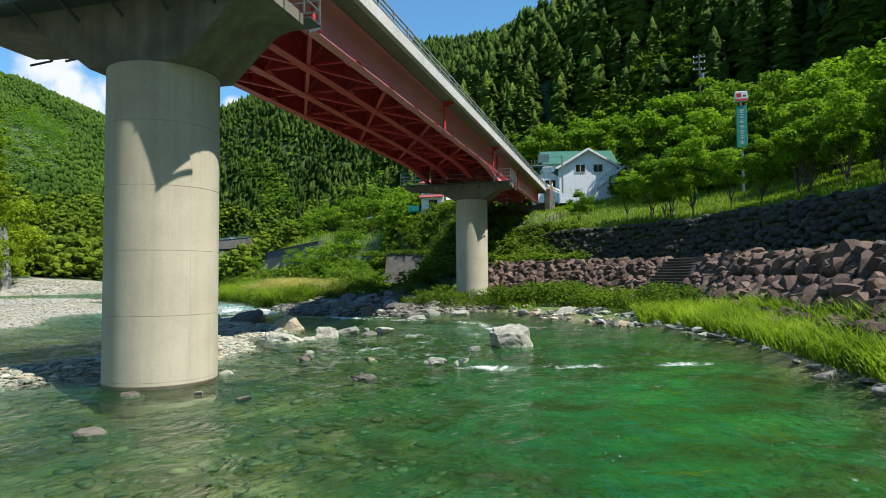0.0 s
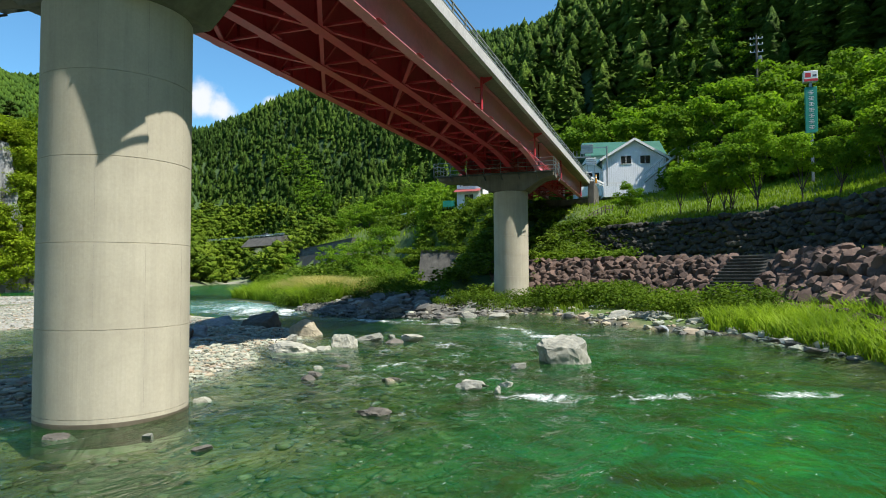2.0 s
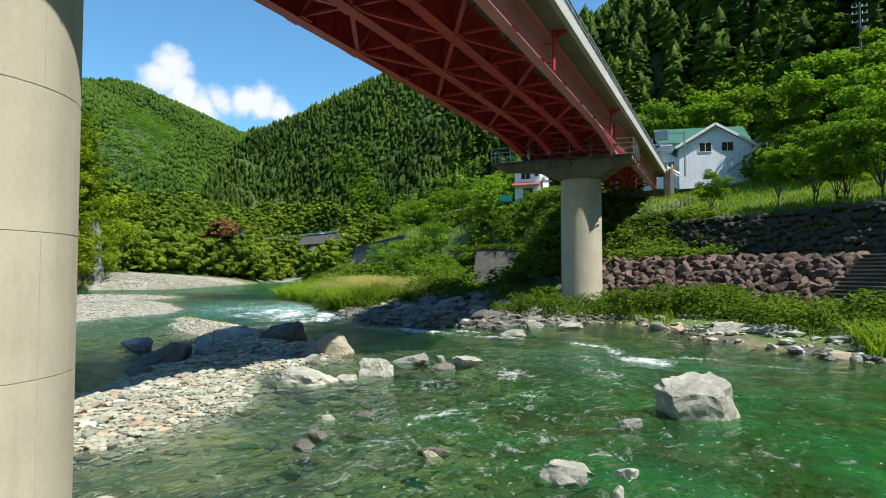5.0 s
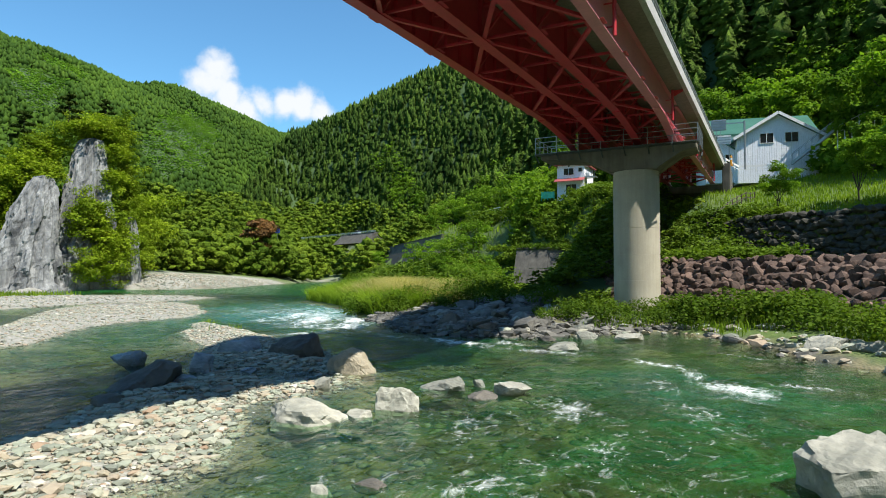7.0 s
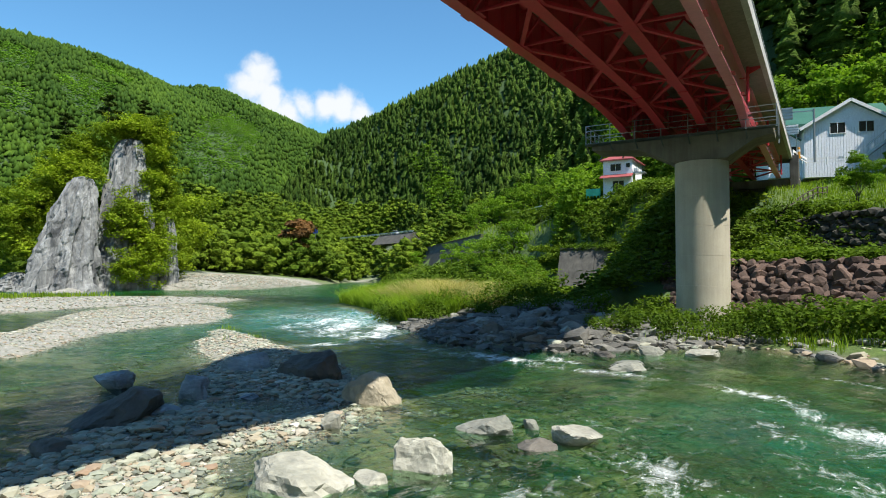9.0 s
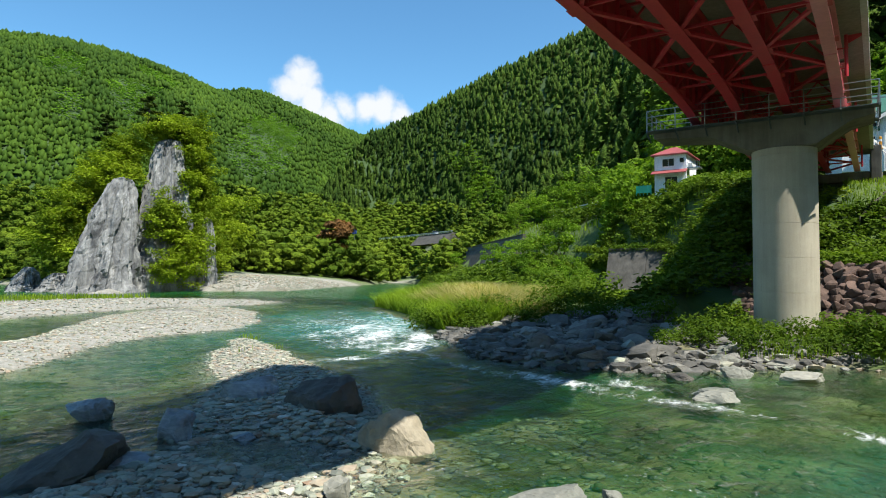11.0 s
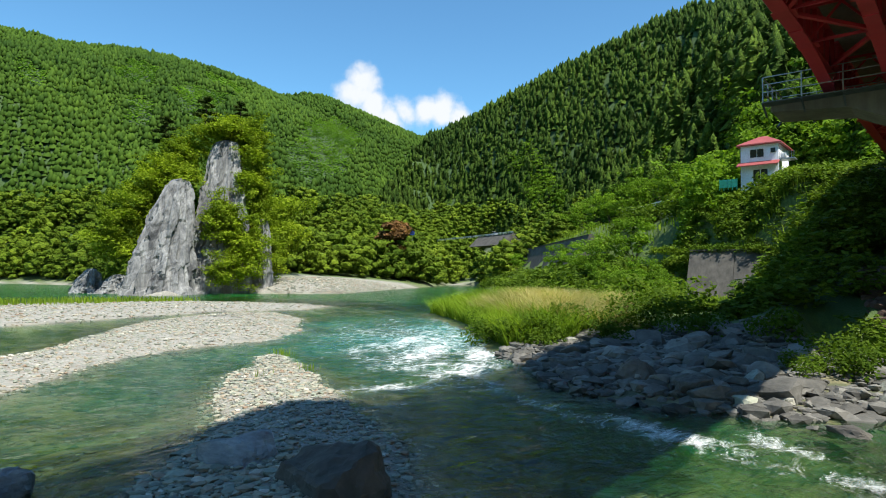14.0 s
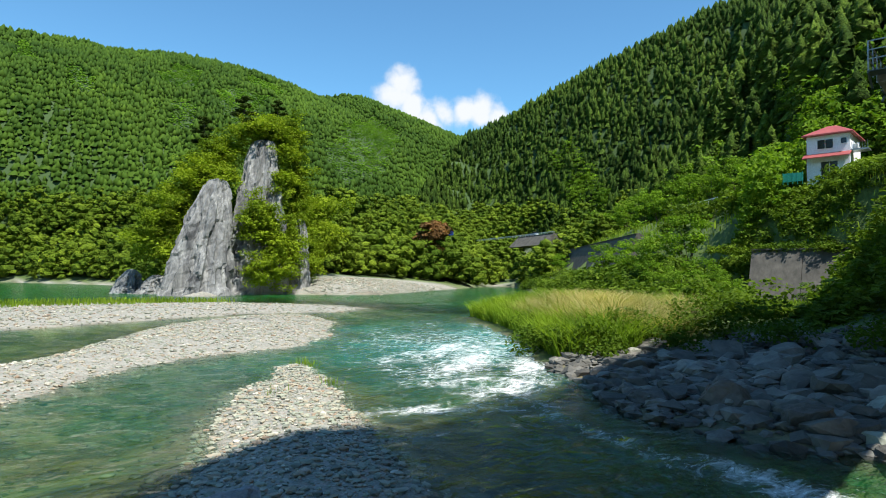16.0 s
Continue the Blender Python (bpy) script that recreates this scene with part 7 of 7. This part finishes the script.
y = np.concatenate([y, r5.uniform(47.5, 70, 200)])
mass("abutment_bushes", BUSH_FAR, place(x, y, 2.4, 1.5, r5, 0.3), M_WOOD, "dark bushes beside the bridge abutment", "scrub")
x, y = scatter(1400, 14, 60, 62, 110, lambda x, y: (line_sd(x, y, WALLTOP) > 19) & (line_sd(x, y, WALLTOP) < 46) & (np.hypot(x - 27, y - 58) > 3), r5)
mass("slope_hedge", BUSH_FAR, place(x, y, 4.4, 4.0, r5, 0.3), M_LEAF_NEAR, "bright hedge and bushes above the meadow", "scrub")
SLOPE = [tree_meshes(160 + i, 7.0, 3.4, 0.15, 110, M_LEAF_NEAR if i % 2 else M_LEAF, 1, 0.5) for i in range(4)]
SLOPE_TREES = [(-25.2, 77.4, 0.62), (-27.4, 78.6, 0.75), (-16.5, 74.5, 0.36), (-21, 71, 0.4), (-35, 84, 1.0), (-31.5, 86.5, 1.15), (-38, 88, 0.9), (-43, 93, 0.95), (-29.5, 76, 0.6), (-33, 79, 0.65), (-27, 71, 0.5), (-23, 67.5, 0.45), (-20, 64, 0.42), (-50, 100, 0.95), 
               (-36, 118, 1.25), (-31, 113, 1.2), (-42, 124, 1.3), (-48, 130, 1.3), (-55, 138, 1.35), (-63, 148, 1.3), (-26, 108, 1.1), (-71, 158, 1.35), (-80, 168, 1.4), (-90, 182, 1.5), (-28, 100, 0.8), (-84, 140, 0.9)]
for i, (x, y, s) in enumerate(SLOPE_TREES):
    tree_at(x, y, SLOPE[i % 4], s, "spreading fresh green tree on the river slope", 47 * i, "river slope trees")
x, y = scatter(3000, -270, -90, 150, 400, lambda x, y: (ground_z(x, y) > 0.3) & (ground_z(x, y) < 33) & (line_sd(x, y, UPLINE) < 90), r5)
mass("valley_wood", LEAFY, place(x, y, 8.0, 8.0, r5, 0.8), M_WOOD, "green broadleaf wood closing the valley", "woodland")
x, y = scatter(2600, -27, -6, 62, 96, lambda x, y: (~house_view(x, y) | (y > 82)) & (ground_z(x, y) > 1.5) & (np.hypot(x + 18, y - 95) > 4.5), r5)
mass("low_scrub", BUSH_FAR, place(x, y, 1.7, 1.5, r5, 0.15), M_SHRUB, "low weeds and scrub on the slope below the house", "scrub")
x, y = scatter(900, -245, -185, 250, 300, lambda x, y: (ground_z(x, y) > 2) & (ground_z(x, y) < 34) & (poly_sd(x, y, LEFT_BANK) < 22), r5)
pl = place(x, y, 8.5, 8.5, r5, -1.0)
mass("valley_end_wood", LEAFY, pl, M_WOOD, "tall broadleaf trees where the valley bends", "woodland")
x, y = r5.uniform(-27.5, -10, 120), 81.0 + r5.uniform(0, 1.8, 120)
mass("wall_top_weeds", BUSH_FAR, np.stack([x, y, 6.3 + 0 * x, r5.uniform(0.8, 2.0, 120), r5.uniform(0.6, 1.6, 120), r5.random(120) * 6.28, r5.integers(0, 5, 120)], 1), M_SHRUB, "weeds hanging over the top of the concrete wall", "weeds")
x, y = scatter(420, 0.5, 9.5, 50, 72, lambda x, y: (ground_z(x, y) > 4.0) & (line_sd(x, y, WALLTOP) < 1.5), r5)
mass("slope_weeds", BUSH_FAR, place(x, y, 1.6, 1.2, r5, 0.15), M_SHRUB, "weeds on the slope under the bridge", "weeds")
q = np.array([(a[0], a[1]) for a in line_points(RIGHT_BANK[23:31], 0.55)])
x, y = q[:, 0] + r5.normal(0.3, 0.7, len(q)), q[:, 1] + r5.normal(0.3, 0.7, len(q))
mass("waterline_scrub", BUSH_FAR, place(x, y, 2.8, 2.0, r5, 0.4), M_SHRUB, "yellow-green scrub hanging over the far waterline", "scrub")
# left bank woods
x, y = scatter(5600, -330, -84, 55, 330, lambda x, y: (poly_sd(x, y, LEFT_BANK) > np.where(x < -122, 2.5, 12)) & (poly_sd(x, y, LEFT_BANK) < 90) & (ground_z(x, y) < 29) & ~((poly_sd(x, y, LEFT_BANK) < 24) & (x > -122) & (y > 66) & (y < 150)), r5)
mass("left_bank_wood", LEAFY, place(x, y, 8.5, 9.0, r5, 0.8), M_WOOD, "rounded yellow-green broadleaf wood along the pool", "woodland")
rt = tree_at(-133, 147, tree_meshes(77, 9, 4.2, 0.3, 110, M_LEAF_BROWN, 1, 0.5), 2.1, "withered reddish-brown tree among green ones", 0, "", "tree")

# ---- rock tower ----


def mat_cliff():
    mt, nt, b = base_mat("cliff_rock")
    v = world_pos(nt)
    vs = world_pos(nt, (1.0, 1.0, 0.22), (radians(14), radians(-12), 0))
    n1, n2, n3 = noise_tex(nt, 0.35, 6, 0.7, vs, 1.2), noise_tex(nt, 1.8, 6, 0.7, v), noise_tex(nt, 0.12, 3, 0.6, v)
    col = ramp(nt, n1.outputs["Fac"], [(0.34, (0.054, 0.058, 0.062)), (0.48, (0.162, 0.169, 0.169)), (0.62, (0.293, 0.300, 0.293)), (0.75, (0.400, 0.400, 0.385))])
    col = mixc(nt, 1.0, col, ramp(nt, n2.outputs["Fac"], [(0.3, (0.65,) * 3), (0.7, (1.2,) * 3)]), "MULTIPLY")
    nt.links.new(col, b.inputs["Base Color"])
    b.inputs["Roughness"].default_value = 0.85
    bump(nt, b, n1.outputs["Fac"], 0.8, 0.5)
    return mt


M_CLIFF = mat_cliff()
outcrop = thing("rock_outcrop", "tall grey banded limestone stack with bushes growing on it", "rock stack")


def spire(cx, cy, rx, ry, h, lean, seed, taper=0.3, power=0.25):
    """One crag: steep, fluted sides with ledges, narrowing upward and leaning."""
    seg, lev = 72, 44
    vs, fs = [], []
    for j in range(lev + 1):
        t = j / lev
        rad = ((1 - t ** 5) ** power * 0.78 + 0.22 * (1 - t)) * (1 - taper * t)
        for i in range(seg):
            a = 2 * math.pi * i / seg
            p = Vector((math.cos(a) * 1.6, math.sin(a) * 1.6, t * 1.5 + seed))
            cr = math.floor(a * 3.2 + 1.5 * noise.noise(p * 0.8) + seed)
            k = rad * (1 + 0.11 * (((cr * 37) % 7) / 3.5 - 1) + 0.07 * (((math.floor(t * 7 + cr * 0.37 + noise.noise(p)) * 53 + cr * 17) % 5) / 2.0 - 1) + 0.28 * noise.noise(p) + 0.16 * noise.noise(p * 2.7) + 0.10 * noise.noise(Vector((p.x * 5, p.y * 5, p.z * 1.2))) + 0.05 * math.floor(3 * noise.noise(p * 3.3)))
            vs.append((cx + lean[0] * t + rx * k * math.cos(a), cy + lean[1] * t + ry * k * math.sin(a), -1.5 + (h + 1.5) * t))
    for j in range(lev):
        for i in range(seg):
            a, b = j * seg + i, j * seg + (i + 1) % seg
            fs.append((a, b, b + seg, a + seg))
    return mesh_np("crag", vs, fs, M_CLIFF)


CRAGS = [(-106.5, 71.2, 5.2, 6.4, 29.5, (-0.6, 2.6), 1.0, 0.38), (-104.0, 59.6, 4.8, 5.8, 20.6, (-1.6, 4.2), 5.0, 0.45), (-103.8, 80.0, 2.0, 2.0, 14.6, (-0.5, 0.2), 9.0, 0.3), (-111, 66, 5, 4, 15, (0, 2), 13.0, 0.4),
         (-114, 56.4, 3.6, 4.0, 3.4, (-0.5, 1), 17.0, 0.5), (-119.5, 54, 4.4, 3.4, 4.4, (-1, 1), 21.0, 0.6), (-111.0, 57.4, 2.2, 2.0, 2.0, (0, 0), 25.0, 0.4)]
for c in CRAGS:
    part("crag", spire(*c), None, outcrop)
pl = []
r6 = np.random.default_rng(6)
TUFTS = [(-106.5, 74.0, 30.5, 1.2, 2.4, 0.9, 26), (-108.5, 74.5, 31.0, 1.6, 2.6, 1.2, 40), (-108, 79.5, 29.5, 1.4, 1.4, 2.2, 26), (-108, 81.0, 24.5, 1.2, 1.2, 2.6, 30), (-107, 82.0, 17.0, 1.2, 1.2, 3.4, 34), (-106.5, 83.4, 9.0, 1.4, 1.4, 3.4, 34),
         (-102.4, 70.0, 14.0, 0.7, 1.8, 2.0, 30), (-102.0, 72.6, 9.7, 0.8, 2.0, 2.2, 40), (-101.0, 74.4, 5.6, 0.8, 2.2, 2.0, 34), (-101.0, 68.6, 4.0, 0.6, 1.2, 1.6, 14), (-104.0, 75.0, 20.5, 0.7, 0.8, 2.4, 16), (-104.6, 76.6, 25.5, 0.7, 0.8, 2.0, 10),
         (-112, 68.7, 27.0, 1.5, 2.0, 1.6, 34), (-113, 64.8, 23.4, 1.8, 2.0, 1.8, 38), (-114, 62.4, 18.5, 2.0, 2.2, 2.2, 44), (-114, 59.0, 14.0, 2.0, 2.2, 2.4, 44), (-115, 56.6, 9.5, 2.0, 2.0, 2.6, 40), (-108.6, 65.6, 21.8, 1.2, 1.4, 0.8, 18),
         (-104.5, 79.0, 11.0, 0.8, 1.0, 2.4, 14)]
for cx, cy, cz, sx, sy, sz, n in TUFTS:
    for _ in range(n):
        pl.append((cx + r6.normal(0, sx), cy + r6.normal(0, sy), cz + r6.normal(0, sz) - 1.2, r6.uniform(2.6, 4.8), r6.uniform(2.2, 4.0), r6.random() * 6.28, r6.integers(0, 5)))
for _ in range(150):
    pl.append((r6.uniform(-128, -112), r6.uniform(70, 96), r6.uniform(4, 17), 6.5, 6.5, r6.random() * 6.28, r6.integers(0, 5)))
mass("crag_bushes", BUSHES, np.array(pl), M_LEAF_YEL, "yellow-green bushes clinging to the rock stack", "bushes")


def pine_meshes(seed):
    r = np.random.default_rng(seed)
    bm = bmesh.new()
    add_tube(bm, (0, 0, -0.5), (0.4, 0.1, 4.5), 0.2, 0.14, 7, False)
    add_tube(bm, (0.4, 0.1, 4.5), (0.1, 0.3, 7.6), 0.14, 0.05, 7, False)
    cen = []
    for k in range(9):
        z = 2.8 + k * 0.6
        a = k * 2.4
        q = (0.35 + math.cos(a) * (2.4 - 0.2 * k), 0.1 + math.sin(a) * (2.4 - 0.2 * k), z + 0.3)
        add_tube(bm, (0.35, 0.1, z), q, 0.06, 0.025, 5, False)
        cen.append((*q, 1.0 - 0.04 * k))
        cen.append(((q[0] + 0.35) / 2, (q[1] + 0.1) / 2, q[2], 0.8))
    cen.append((0.1, 0.3, 7.7, 0.8))
    v, f = leaf_cloud(r, cen, 200, 0.26, 0.4)
    return bm_mesh("trunk", bm, M_BARK), mesh_np("crown", v, f, M_PINE)


PINE = pine_meshes(3)
for x, y, z, s, a in ((-111, 71.0, 30.0, 0.95, 0), (-110, 78.0, 32.6, 0.72, 120), (-116, 66.2, 26.5, 0.9, 200)):
    pn = thing("pine_tree", "wind-shaped pine on top of the rock stack", "tree", (x, y, z), a, "crag pines")
    pn.scale = (s, s, s)
    part("trunk", PINE[0], M_BARK, pn)
    part("crown", PINE[1], M_PINE, pn)

# gravel of the spit below the rock stack
SPIT = [(-112, 126), (-104, 115), (-91, 89), (-97, 78), (-106, 80), (-116, 104)]
pebbles("spit_gravel", SPIT, 9000, 0.14, 0.45, "pale gravel of the spit below the rock stack")
